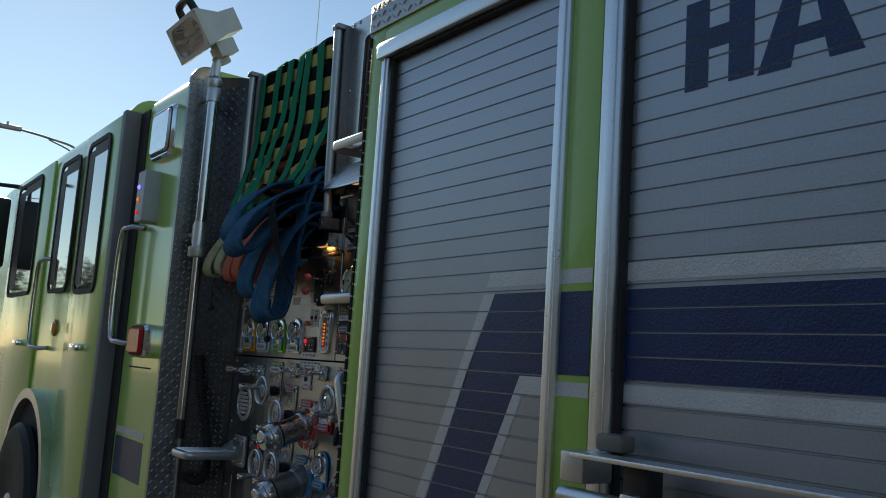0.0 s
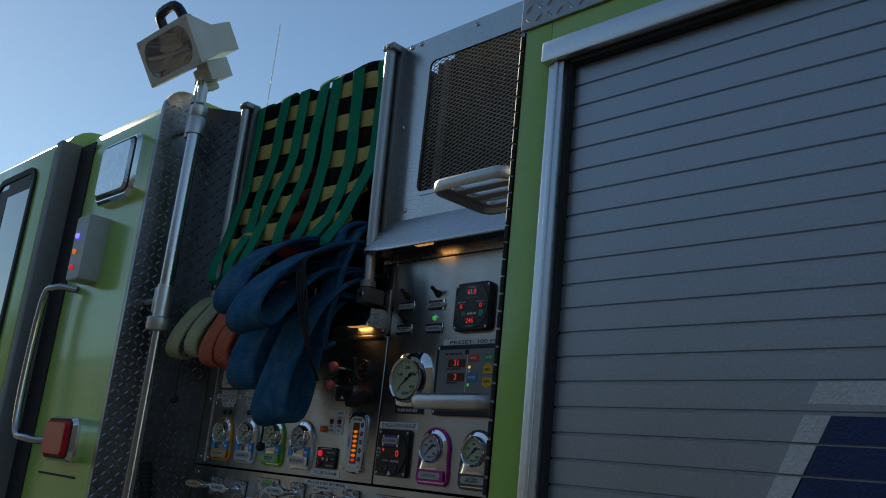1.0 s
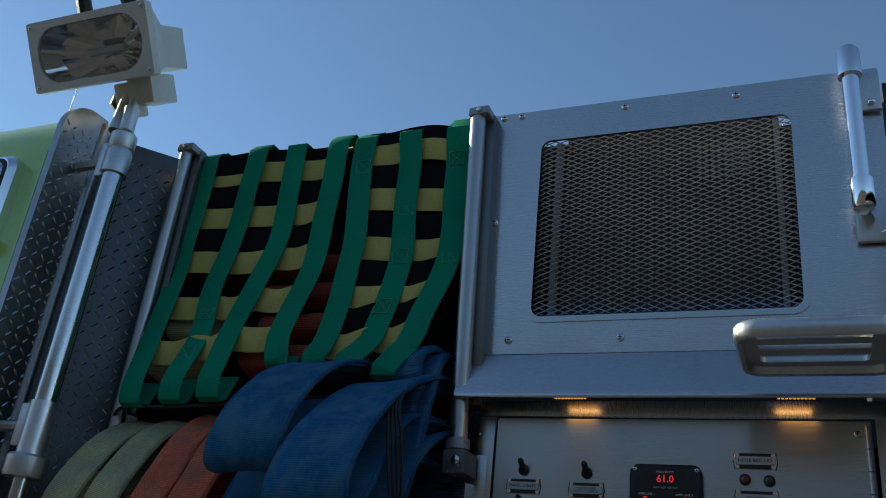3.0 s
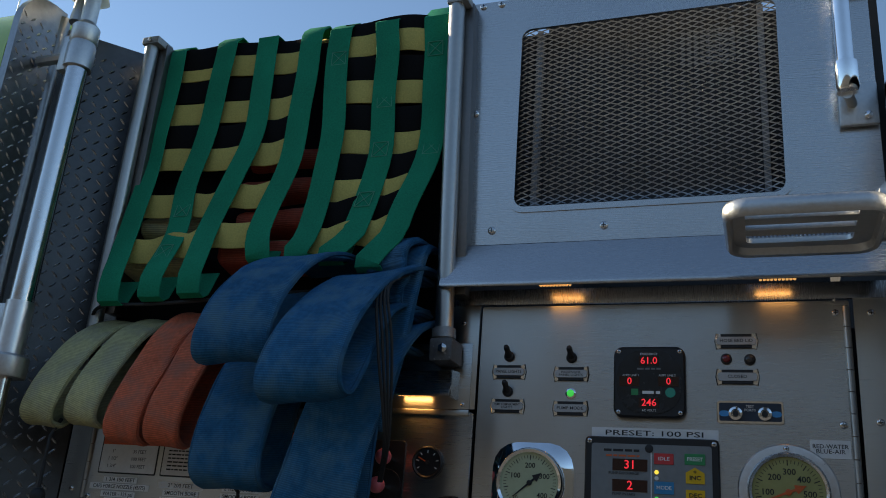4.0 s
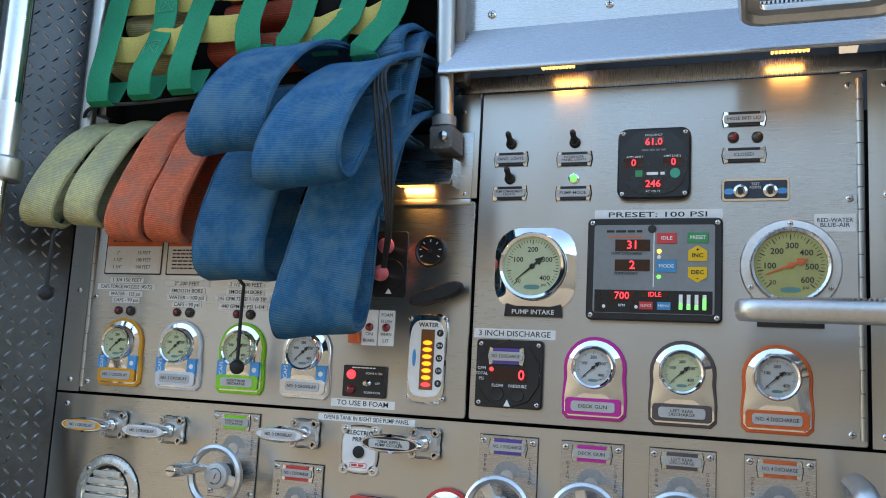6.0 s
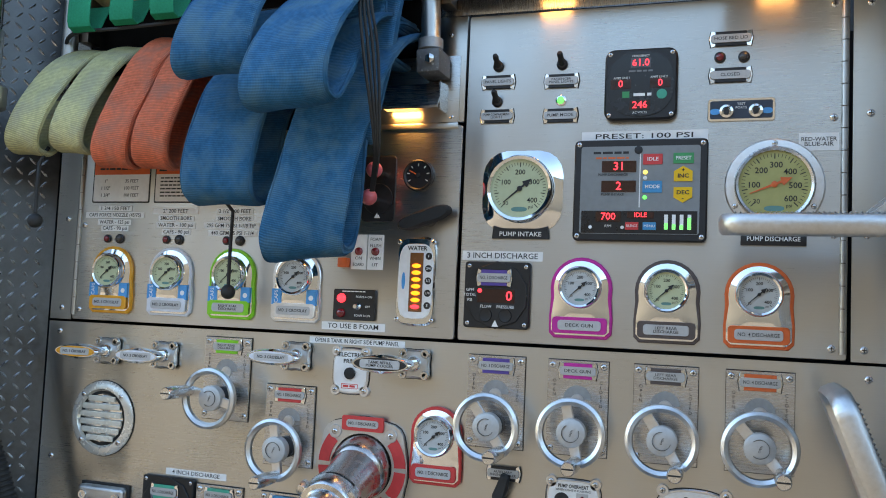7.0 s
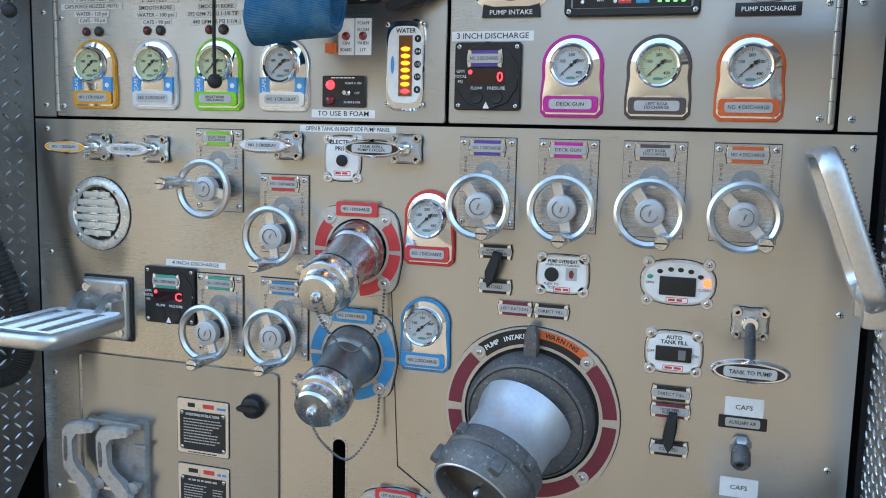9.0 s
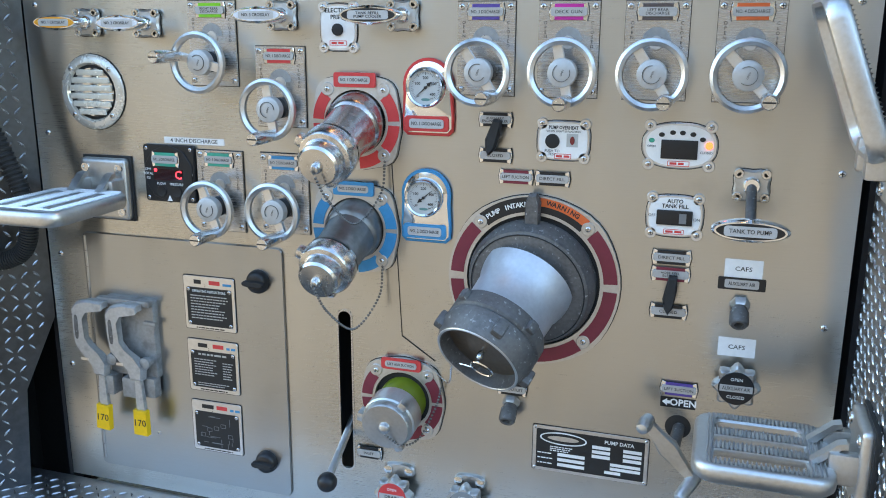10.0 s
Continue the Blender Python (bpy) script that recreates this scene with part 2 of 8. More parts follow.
def solo(name, bm, material, label, category, group="", kind="", smooth=38):
    me = finish(bm, smooth)
    me.materials.append(material)
    return tagged(new(name, me), label, category, group, kind)


def thing(name, label, category, m=None, group="", kind=""):
    ob = new(name)
    ob.empty_display_size = 0.02
    if m is not None:
        ob.matrix_world = m
    return tagged(ob, label, category, group, kind)


FACE = 1.6  # the pump panel's plane


def on_panel(y, z, out=0.0, turn=0.0):
    """A pose on the pump panel: local x to the right along it, y up, z out of it."""
    basis = Matrix(((0, 0, -1), (-1, 0, 0), (0, 1, 0))).to_4x4()
    return Matrix.Translation((FACE - out, y, z)) @ basis @ Matrix.Rotation(radians(turn), 4, "Z")


def box(bm, x0, x1, y0, y1, z0, z1, bevel=0.0, seg=2):
    r = bmesh.ops.create_cube(bm, size=1.0)
    vs = r["verts"]
    for v in vs:
        v.co = Vector(((x0 + x1) / 2 + v.co.x * (x1 - x0), (y0 + y1) / 2 + v.co.y * (y1 - y0), (z0 + z1) / 2 + v.co.z * (z1 - z0)))
    if bevel:
        es = {e for v in vs for e in v.link_edges}
        bmesh.ops.bevel(bm, geom=list(es), offset=bevel, segments=seg, affect="EDGES", profile=0.6)
    return bm


def new_box(*a, **k):
    return box(bmesh.new(), *a, **k)


def outline_rr(w, h, r, n=5, cx=0.0, cy=0.0):
    """Corners of a rounded rectangle, counter-clockwise."""
    pts = []
    for sx, sy, a0 in ((1, 1, 0), (-1, 1, 90), (-1, -1, 180), (1, -1, 270)):
        for i in range(n + 1):
            a = radians(a0 + 90 * i / n)
            pts.append((cx + sx * (w / 2 - r) + r * math.cos(a), cy + sy * (h / 2 - r) + r * math.sin(a)))
    return pts


def slab(bm, pts, z0, z1, chamfer=0.0):
    """A flat outline given thickness, with a chamfered front edge."""
    n = len(pts)
    cx, cy = sum(p[0] for p in pts) / n, sum(p[1] for p in pts) / n
    rings = [(z0, 0.0), (z1 - chamfer, 0.0)] + ([(z1, chamfer)] if chamfer else [])
    loops = []
    for z, c in rings:
        ring = []
        for x, y in pts:
            d = math.hypot(x - cx, y - cy) or 1
            k = max(0.0, 1 - c / d)
            ring.append(bm.verts.new((cx + (x - cx) * k, cy + (y - cy) * k, z)))
        loops.append(ring)
    for a, b in zip(loops, loops[1:]):
        for i in range(n):
            bm.faces.new((a[i], a[(i + 1) % n], b[(i + 1) % n], b[i]))
    bm.faces.new(loops[-1])
    bm.faces.new(loops[0][::-1])
    return bm


def frame_slab(bm, outer, inner, z0, z1):
    """A flat ring between two outlines of equal count."""
    n = len(outer)
    lo = [[bm.verts.new((x, y, z)) for x, y in pts] for pts in (outer, inner) for z in (z0, z1)]
    o0, o1, i0, i1 = lo
    for i in range(n):
        j = (i + 1) % n
        for q in ((o0[i], o0[j], o1[j], o1[i]), (i1[i], i1[j], i0[j], i0[i]), (o1[i], o1[j], i1[j], i1[i]), (i0[i], i0[j], o0[j], o0[i])):
            bm.faces.new(q)
    return bm


def lathe(bm, profile, n=28, m=None, close=True):
    """Turn a profile of (radius, height) round the local z axis."""
    loops = []
    for r, z in profile:
        loops.append([bm.verts.new((r * math.cos(2 * math.pi * i / n), r * math.sin(2 * math.pi * i / n), z)) for i in range(n)])
    for a, b in zip(loops, loops[1:]):
        for i in range(n):
            bm.faces.new((a[i], a[(i + 1) % n], b[(i + 1) % n], b[i]))
    if close:
        for ring in (loops[0][::-1], loops[-1]):
            if (ring[0].co - ring[n // 2].co).length > 1e-5:
                bm.faces.new(ring)
    if m is not None:
        bmesh.ops.transform(bm, matrix=m, verts=[v for ring in loops for v in ring])
    return bm


def smooth_path(pts, n=6):
    """A Catmull-Rom curve through the points."""
    P = [Vector(p) for p in pts]
    P = [P[0] * 2 - P[1]] + P + [P[-1] * 2 - P[-2]]
    out = []
    for a, b, c, d in zip(P, P[1:], P[2:], P[3:]):
        for i in range(n):
            t = i / n
            out.append(0.5 * (2 * b + (c - a) * t + (2 * a - 5 * b + 4 * c - d) * t * t + (3 * b - a - 3 * c + d) * t ** 3))
    return out + [P[-2]]


def sweep(bm, path, section, side=None, scale=None):
    """Sweep a closed section (u, v) along a path; side: the fixed direction of u."""
    loops, last = [], None
    k = len(path)
    for i, p in enumerate(path):
        d = (path[min(i + 1, k - 1)] - path[max(i - 1, 0)]).normalized()
        if side is not None:
            s = Vector(side)
            s = (s - d * s.dot(d)).normalized()
        else:
            ref = last if last is not None else (Vector((0, 0, 1)) if abs(d.z) < 0.9 else Vector((1, 0, 0)))
            s = (ref - d * ref.dot(d)).normalized()
            last = s
        up = d.cross(s)
        f = scale(i / (k - 1)) if scale else 1.0
        loops.append([bm.verts.new(p + s * u * f + up * v * f) for u, v in section])
    n = len(section)
    for a, b in zip(loops, loops[1:]):
        for i in range(n):
            bm.faces.new((a[i], a[(i + 1) % n], b[(i + 1) % n], b[i]))
    bm.faces.new(loops[0][::-1])
    bm.faces.new(loops[-1])
    return bm


def circle(r, n=10):
    return [(r * math.cos(2 * math.pi * i / n), r * math.sin(2 * math.pi * i / n)) for i in range(n)]


def tube(bm, pts, r, n=10, smooth=0):
    path = smooth_path(pts, smooth) if smooth else [Vector(p) for p in pts]
    return sweep(bm, path, circle(r, n))


def flat_section(w, t):
    return [(x, y) for x, y in outline_rr(w, t, t * 0.49, 3)]


TEXTS = {}


def text_mesh(s, size, bold=0.0):
    key = (s, round(size, 5), bold)
    if key not in TEXTS:
        c = bpy.data.curves.new("lettering", "FONT")
        c.body, c.size, c.align_x, c.align_y = s, size, "CENTER", "CENTER"
        c.resolution_u, c.extrude, c.offset = 2, 0.0002, bold
        o = bpy.data.objects.new("lettering", c)
        TEXTS[key] = bpy.data.meshes.new_from_object(o)
        bpy.data.objects.remove(o)
        bpy.data.curves.remove(c)
    return TEXTS[key]


def lettering(s, size, parent, x=0.0, y=0.0, z=0.0, material=None, fit=None, name="lettering", turn=0.0, bold=0.0, wide=1.12):
    """Raised flat writing on a thing's front; fit: the greatest width."""
    me = text_mesh(s, size, bold)
    ob = new(name, me.copy())
    ob.data.materials.append(material or INK)
    k = 1.0
    if fit:
        w = max(v.co.x for v in me.vertices) - min(v.co.x for v in me.vertices)
        k = min(wide, fit / w) if w else 1.0
    ob.parent = parent
    ob.matrix_basis = Matrix.Translation((x, y, z)) @ Matrix.Rotation(radians(turn), 4, "Z") @ Matrix.Diagonal((k, 1, 1, 1))
    return ob


def bars(parent, x, y, z, w, rows, pitch, thick, material=None, name="small_print", ragged=0.25):
    """Lines of writing too small to read."""
    bm = bmesh.new()
    for i in range(rows):
        ww = w * (1 - ragged * random.random())
        x0 = x - w / 2
        while x0 < x - w / 2 + ww - thick:
            run = thick * random.uniform(1.5, 4.5)
            x1 = min(x0 + run, x - w / 2 + ww)
            yy = y - i * pitch
            box(bm, x0, x1, yy - thick / 2, yy + thick / 2, z, z + 0.0003)
            x0 = x1 + thick * 0.7
    return part(name, bm, material or INK, parent, smooth=0)


def screw(parent, x, y, z=0.0, r=0.0062, material=None, name="screw"):
    me = SCREW.get(r)
    if me is None:
        bm = lathe(bmesh.new(), [(r, 0), (r, r * 0.22), (r * 0.82, r * 0.44), (r * 0.5, r * 0.54)], 14)
        head = len(bm.faces)
        for a, b in ((0.56, 0.11), (0.11, 0.56)):
            box(bm, -r * a, r * a, -r * b, r * b, r * 0.5, r * 0.56)
        bm.faces.ensure_lookup_table()
        for f in bm.faces[head:]:
            f.material_index = 1
        me = finish(bm)
        me.materials.append(material or CHROME_WORN)
        me.materials.append(INK)
        SCREW[r] = me
    ob = new(name, me)
    ob.parent = parent
    ob.location = (x, y, z)
    return ob


SCREW = {}
# near-black for the contact shade and dirt painted round fittings
EDGE_DARK = mat("black_edge_shade", (0.018, 0.018, 0.018), 0.8)


def dark_edge(parent, pts, z=0.0, d=0.0014, t=0.0016):
    """Thin dark rim painted as contact shade and dirt round a fitting's foot."""
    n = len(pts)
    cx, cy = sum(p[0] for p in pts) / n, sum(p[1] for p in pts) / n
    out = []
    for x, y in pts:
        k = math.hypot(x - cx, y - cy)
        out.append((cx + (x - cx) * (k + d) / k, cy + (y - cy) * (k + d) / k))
    return part("dark_edge", slab(bmesh.new(), out, z, z + t), EDGE_DARK, parent)


# ---- ground and distance ----
ground = solo("ground", new_box(-120, 120, -120, 120, -0.2, 0.0), ASPHALT, "grey asphalt apron under the fire engine", "ground", kind="structure")
bm = new_box(-60, -14, -70, 70, 0.0, 0.03)
tagged(solo("pavement", bm, CONCRETE, "pale concrete apron beside the asphalt", "pavement", kind="structure"))


def tree(x, y, h, seed):
    """A tapered trunk with limbs under a crown of many small leaf clumps."""
    rnd = random.Random(seed)
    t = thing("tree", "dark green leafy tree at the edge of the apron", "tree", pose(x, y, 0, 0, 0, rnd.uniform(0, 360)), "trees")
    bm = sweep(bmesh.new(), smooth_path([(0, 0, 0), (0.1, 0, h * 0.3), (0, 0.1, h * 0.6), (0, 0, h * 0.85)], 3), circle(0.22, 8), scale=lambda f: 1 - 0.8 * f)
    for i in range(6):
        a = i * 1.05 + rnd.random()
        z = h * rnd.uniform(0.3, 0.6)
        sweep(bm, [Vector((0, 0, z)), Vector((math.cos(a), math.sin(a), 0.8)) * h * 0.12 + Vector((0, 0, z)), Vector((math.cos(a), math.sin(a), 1.0)) * h * 0.22 + Vector((0, 0, z))], circle(0.07, 6), scale=lambda f: 1 - 0.7 * f)
    part("trunk", bm, mat("bark", (0.10, 0.075, 0.05), 0.9, fine=30, bump=0.01) if "bark" not in bpy.data.materials else bpy.data.materials["bark"], t)
    vs, fs = [], []
    for i in range(1500):
        a, u, rr = rnd.uniform(0, 6.283), rnd.uniform(-1, 1), rnd.random() ** 0.4
        lump = 0.75 + 0.35 * noise.noise(Vector((math.cos(a) * 2, math.sin(a) * 2, u * 3 + seed)))
        c = Vector((math.cos(a) * (1 - u * u) ** 0.5 * h * 0.33, math.sin(a) * (1 - u * u) ** 0.5 * h * 0.33, h * 0.62 + u * h * 0.36)) * 1.0
        c = Vector((c.x * rr * lump, c.y * rr * lump, h * 0.62 + (c.z - h * 0.62) * rr * lump))
        q = Euler((rnd.uniform(0, 6.28), rnd.uniform(0, 6.28), 0)).to_matrix()
        s = rnd.uniform(0.12, 0.28)
        k = len(vs)
        vs += [c + q @ Vector(p) * s for p in ((-1, 0, 0), (0, -0.5, 0.1), (1, 0, 0), (0, 0.5, 0.1))]
        fs.append((k, k + 1, k + 2, k + 3))
    me = bpy.data.meshes.new("crown")
    me.from_pydata(vs, [], fs)
    part("crown", me, FOLIAGE, t)


for i, (x, y, h) in enumerate(((-26, 20, 7.0), (-30, 27, 9.5), (-27, 34, 6.5), (-33, 43, 10.0), (-29, 10, 6.0), (-30, 2, 8.0), (-31, -8, 6.5), (-22, 46, 10.5), (-26, 52, 12.0), (-23, 59, 9.5), (-30, 64, 13.0), (-26, 72, 11.0), (-34, 80, 14.0), (-14, 70, 9.0), (-10, 84, 11.0))):
    tree(x, y, h, i)


# unseen wall, added opposite so the steel and cab reflect something dark
WALL_DULL = mat("dull_reflected_wall", (0.125, 0.115, 0.102), 0.9, 0.0, 0.12, 0.6, 20, 0.003)
t = thing("reflection_wall", "plain dull wall added out of view to darken reflections", "building", kind="structure")
part("wall", new_box(-12.4, -12.0, -30, 44, 0, 5.7, 0.02), WALL_DULL, t)
part("coping", new_box(-12.5, -11.9, -30.1, 44.1, 5.7, 5.85, 0.02), CONCRETE, t)


# ---- plates, treads ----
def plate(bm, p0, p1, z0, z1, t=0.004):
    """An upright plate between two plan points; its thickness lies to the left of the way from p0 to p1."""
    a, b = Vector((*p0, 0)), Vector((*p1, 0))
    d = (b - a).normalized()
    nrm = Vector((-d.y, d.x, 0)) * t
    lo = [a, b, b + nrm, a + nrm]
    v0 = [bm.verts.new((p.x, p.y, z0)) for p in lo]
    v1 = [bm.verts.new((p.x, p.y, z1)) for p in lo]
    for i in range(4):
        j = (i + 1) % 4
        bm.faces.new((v0[i], v0[j], v1[j], v1[i]))
    bm.faces.new(v1)
    bm.faces.new(v0[::-1])
    return bm


def tread_mesh(o, e1, e2, n, w, h, pitch=0.024, keep=None):
    """Raised lozenges of a tread plate, alternately leaning, on the patch o + u e1 + v e2 with normal n."""
    vs, fs = [], []
    o, e1, e2, n = Vector(o), Vector(e1), Vector(e2), Vector(n)
    L, W, H = pitch * 0.44, pitch * 0.105, pitch * 0.10
    for i in range(int(w / pitch)):
        for j in range(int(h / pitch)):
            u, v = (i + 0.5) * pitch, (j + 0.5) * pitch
            if keep and not keep(u, v):
                continue
            s = 1 if (i + j) % 2 else -1
            a = (e1 + e2 * s).normalized()
            b = (e1 * -s + e2).normalized()
            c = o + e1 * u + e2 * v
            k = len(vs)
            vs += [c - a * L, c - a * L * 0.45 - b * W, c + a * L * 0.45 - b * W, c + a * L, c + a * L * 0.45 + b * W, c - a * L * 0.45 + b * W,
                   c - a * L * 0.5 + n * H, c + a * L * 0.5 + n * H]
            for f in ((0, 1, 6), (1, 2, 7, 6), (2, 3, 7), (3, 4, 7), (4, 5, 6, 7), (5, 0, 6)):
                fs.append(tuple(k + q for q in f))
    me = bpy.data.meshes.new("tread_pattern")
    me.from_pydata(vs, [], fs)
    me.shade_smooth()
    me.set_sharp_from_angle(angle=radians(60))
    return me


# cab end: two plates of tread aluminium between the cab and the pump panel
t = thing("cab_end_plating", "diamond tread aluminium plating behind the cab", "wall plating", kind="structure")
CAPX0, CAPX1, CAPY = 1.315, 1.44, 3.96
prof = [(CAPX1, 0.55), (CAPX1, 2.845)] + [(1.40 - 0.085 * math.sin(radians(a)), 2.76 + 0.085 * math.cos(radians(a))) for a in range(0, 91, 15)] + [(CAPX0, 0.55)]
bm = bmesh.new()
v0 = [bm.verts.new((x, CAPY, z)) for x, z in prof]
v1 = [bm.verts.new((x, CAPY + 0.02, z)) for x, z in prof]
for i in range(len(prof)):
    j = (i + 1) % len(prof)
    bm.faces.new((v0[i], v0[j], v1[j], v1[i]))
bm.faces.new(v0)
bm.faces.new(v1[::-1])
part("end_plate", bm, TREAD, t)
tm = part("tread_pattern", tread_mesh((CAPX0, CAPY, 0.6), (1, 0, 0), (0, 0, 1), (0, -1, 0), CAPX1 - CAPX0, 2.2), TREAD_TOP, t)
tm["kind"] = "stuff"
A, B = Vector((1.44, 3.97, 0)), Vector((1.60, 3.835, 0))
d = (B - A).normalized()
nrm = Vector((d.y, -d.x, 0))
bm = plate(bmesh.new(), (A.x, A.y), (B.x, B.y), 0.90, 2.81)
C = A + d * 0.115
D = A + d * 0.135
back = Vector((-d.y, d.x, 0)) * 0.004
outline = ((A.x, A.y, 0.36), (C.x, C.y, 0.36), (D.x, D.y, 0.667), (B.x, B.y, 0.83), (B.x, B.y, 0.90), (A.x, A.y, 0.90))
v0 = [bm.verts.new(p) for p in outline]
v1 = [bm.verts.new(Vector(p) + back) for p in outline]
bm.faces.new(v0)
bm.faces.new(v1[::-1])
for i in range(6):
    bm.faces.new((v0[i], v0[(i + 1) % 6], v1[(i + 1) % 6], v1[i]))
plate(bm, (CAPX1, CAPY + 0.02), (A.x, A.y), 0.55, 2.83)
part("side_plate", bm, TREAD_SHADED, t)
tm = part("tread_pattern", tread_mesh(A + Vector((0, 0, 0.37)), d, (0, 0, 1), nrm, (B - A).length, 2.42, keep=lambda u, v: v > 0.46 or u < 0.105 or u < 0.120 + (v - 0.297) * 0.466), TREAD_TOP, t)
tm["kind"] = "stuff"
bm = tube(bmesh.new(), [(1.438, 3.965, 0.36), (1.438, 3.965, 2.83)], 0.016, 10)
part("corner_bead", bm, TREAD, t)
for z in (2.70, 2.05, 1.95, 1.4, 0.9):
    ob = screw(t, 1.42, CAPY - 0.002, z, 0.006)
    ob.rotation_euler = (radians(90), 0, 0)

# ---- pump panel sheets ----
lower = thing("pump_panel", "brushed stainless steel pump operator panel with dirt stains", "panel", kind="structure")
bm = bmesh.new()
for y0, y1, z0, z1 in ((3.131, 3.83, 0.440, 1.531), (2.205, 3.103, 0.440, 1.531), (3.103, 3.131, 0.440, 0.572), (3.103, 3.131, 0.918, 1.531)):
    box(bm, FACE, FACE + 0.004, y0, y1, z0, z1)
part("lower_sheet", bm, STEEL, lower)
bm = new_box(FACE, FACE + 0.004, 3.775, 3.83, 1.536, 2.15)
part("edge_strip", bm, STEEL, lower)
part("edge_strip", new_box(FACE, FACE + 0.004, 2.205, 2.262, 1.536, 2.15), STEEL, lower)
part("head_rail", new_box(FACE - 0.004, FACE + 0.004, 2.205, 2.965, 2.135, 2.165, 0.001), STEEL_UP, lower)
part("side_rail", new_box(FACE - 0.003, FACE + 0.004, 2.912, 2.97, 1.936, 2.134, 0.001), STEEL, lower)
for y, z in ((3.80, 1.51), (3.80, 1.247), (3.80, 0.98), (3.80, 0.72), (3.80, 1.56), (3.80, 1.75), (2.236, 1.51), (2.236, 1.242), (2.236, 0.98), (2.236, 0.72), (2.243, 1.555), (2.240, 1.735), (2.236, 1.93), (2.236, 2.11), (2.944, 2.10), (2.944, 2.00)):
    ob = screw(lower, 0, 0, 0)
    ob.matrix_basis = on_panel(y, z)
# a groove in the sheet below the discharges
bm = bmesh.new()
for a, b in (((3.014, 1.25), (2.994, 0.88)), ((2.994, 0.88), (2.925, 0.835))):
    sweep(bm, [Vector((FACE - 0.0006, *a)), Vector((FACE - 0.0006, *b))], [(-0.0012, -0.0005), (0.0012, -0.0005), (0.0012, 0.0005), (-0.0012, 0.0005)])
part("seam", bm, INK, lower)

box_back = thing("pump_house", "near-black interior walls of the pump compartment", "enclosure", kind="structure")
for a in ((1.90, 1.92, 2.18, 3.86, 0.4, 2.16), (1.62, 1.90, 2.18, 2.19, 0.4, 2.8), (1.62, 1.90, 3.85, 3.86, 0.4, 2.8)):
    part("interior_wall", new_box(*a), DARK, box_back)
# solid black block added behind the net so its gaps read as shade
part("hose_bed_fill", new_box(1.605, 2.85, 2.985, 3.845, 2.10, 2.788, 0.02), STRAP_K, box_back, "black block for webbing mesh and dark interior behind the net")
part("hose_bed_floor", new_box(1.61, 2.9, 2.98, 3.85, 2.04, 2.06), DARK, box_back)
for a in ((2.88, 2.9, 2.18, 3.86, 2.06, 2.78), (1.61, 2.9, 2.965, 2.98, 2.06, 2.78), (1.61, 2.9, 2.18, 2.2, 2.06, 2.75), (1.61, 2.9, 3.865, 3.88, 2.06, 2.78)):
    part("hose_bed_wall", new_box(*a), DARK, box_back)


def hinge(parent, x, y0, y1, r=0.006):
    hg = part("hinge", tube(bmesh.new(), [(x, y0, 0.004), (x, y1, 0.004)], r * 0.6, 8), CHANNEL, parent)
    k = int((y1 - y0) / 0.035)
    for i in range(k):
        a, b = y0 + (y1 - y0) * i / k, y0 + (y1 - y0) * (i + 1) / k - 0.002
        part("knuckle", tube(bmesh.new(), [(x, a, 0.004), (x, b, 0.004)], r, 10), HINGE_STEEL, hg)
    return hg


def gauge_door(label, y0, y1, z0, z1, hinge_x, screws):
    cy, cz = (y0 + y1) / 2, (z0 + z1) / 2
    t = thing("gauge_panel", label, "panel", on_panel(cy, cz), "hinged panels")
    w, h = abs(y1 - y0), z1 - z0
    part("sheet", slab(bmesh.new(), outline_rr(w, h, 0.004, 2), -0.010, 0.003, 0.0015), STEEL_DOOR, t)
    hinge(t, hinge_x, -h / 2 + 0.01, h / 2 - 0.01)
    for y, z in screws:
        screw(t, cy - y, z - cz, 0.003)
    return t


gauge_door("brushed stainless hinged gauge panel with pump instruments", 2.908, 2.268, 1.537, 2.132, 0.314,
           ((2.29, 2.11), (2.29, 1.924), (2.288, 1.735), (2.29, 1.555)))
gauge_door("brushed stainless hinged gauge panel with crosslay gauges", 3.770, 2.914, 1.537, 1.930, -0.424,
           ((3.752, 1.737), (3.752, 1.558)))

# foam system door
t = thing("foam_door", "stainless access door with two quarter-turn latches", "door", on_panel(3.492, 0.760))
part("sheet", slab(bmesh.new(), outline_rr(0.486, 0.552, 0.012, 4), 0.001, 0.006, 0.0015), STEEL_FOAM_DIM, t)
hinge(t, -0.236, -0.26, 0.27, 0.005)

# ---- upper mesh panel ----
t = thing("mesh_panel", "stainless panel with an expanded metal mesh window", "panel", on_panel(2.585, 2.535, 0.012))
W, H = 0.775, 0.56
OW, OH, OX, OY = 0.500, 0.405, -0.020, -0.003
outer = outline_rr(W, H, 0.004, 6)
inner = outline_rr(OW, OH, 0.022, 6, OX, OY)
part("sheet", frame_slab(bmesh.new(), outer, inner, -0.006, 0.0), STEEL_UP, t)
part("window_rim", frame_slab(bmesh.new(), outline_rr(OW + 0.022, OH + 0.022, 0.03, 6, OX, OY), outline_rr(OW - 0.002, OH - 0.002, 0.021, 6, OX, OY), 0.0, 0.0025), STEEL_UP, t)
bm = bmesh.new()
cw, ch = 0.0265, 0.0118
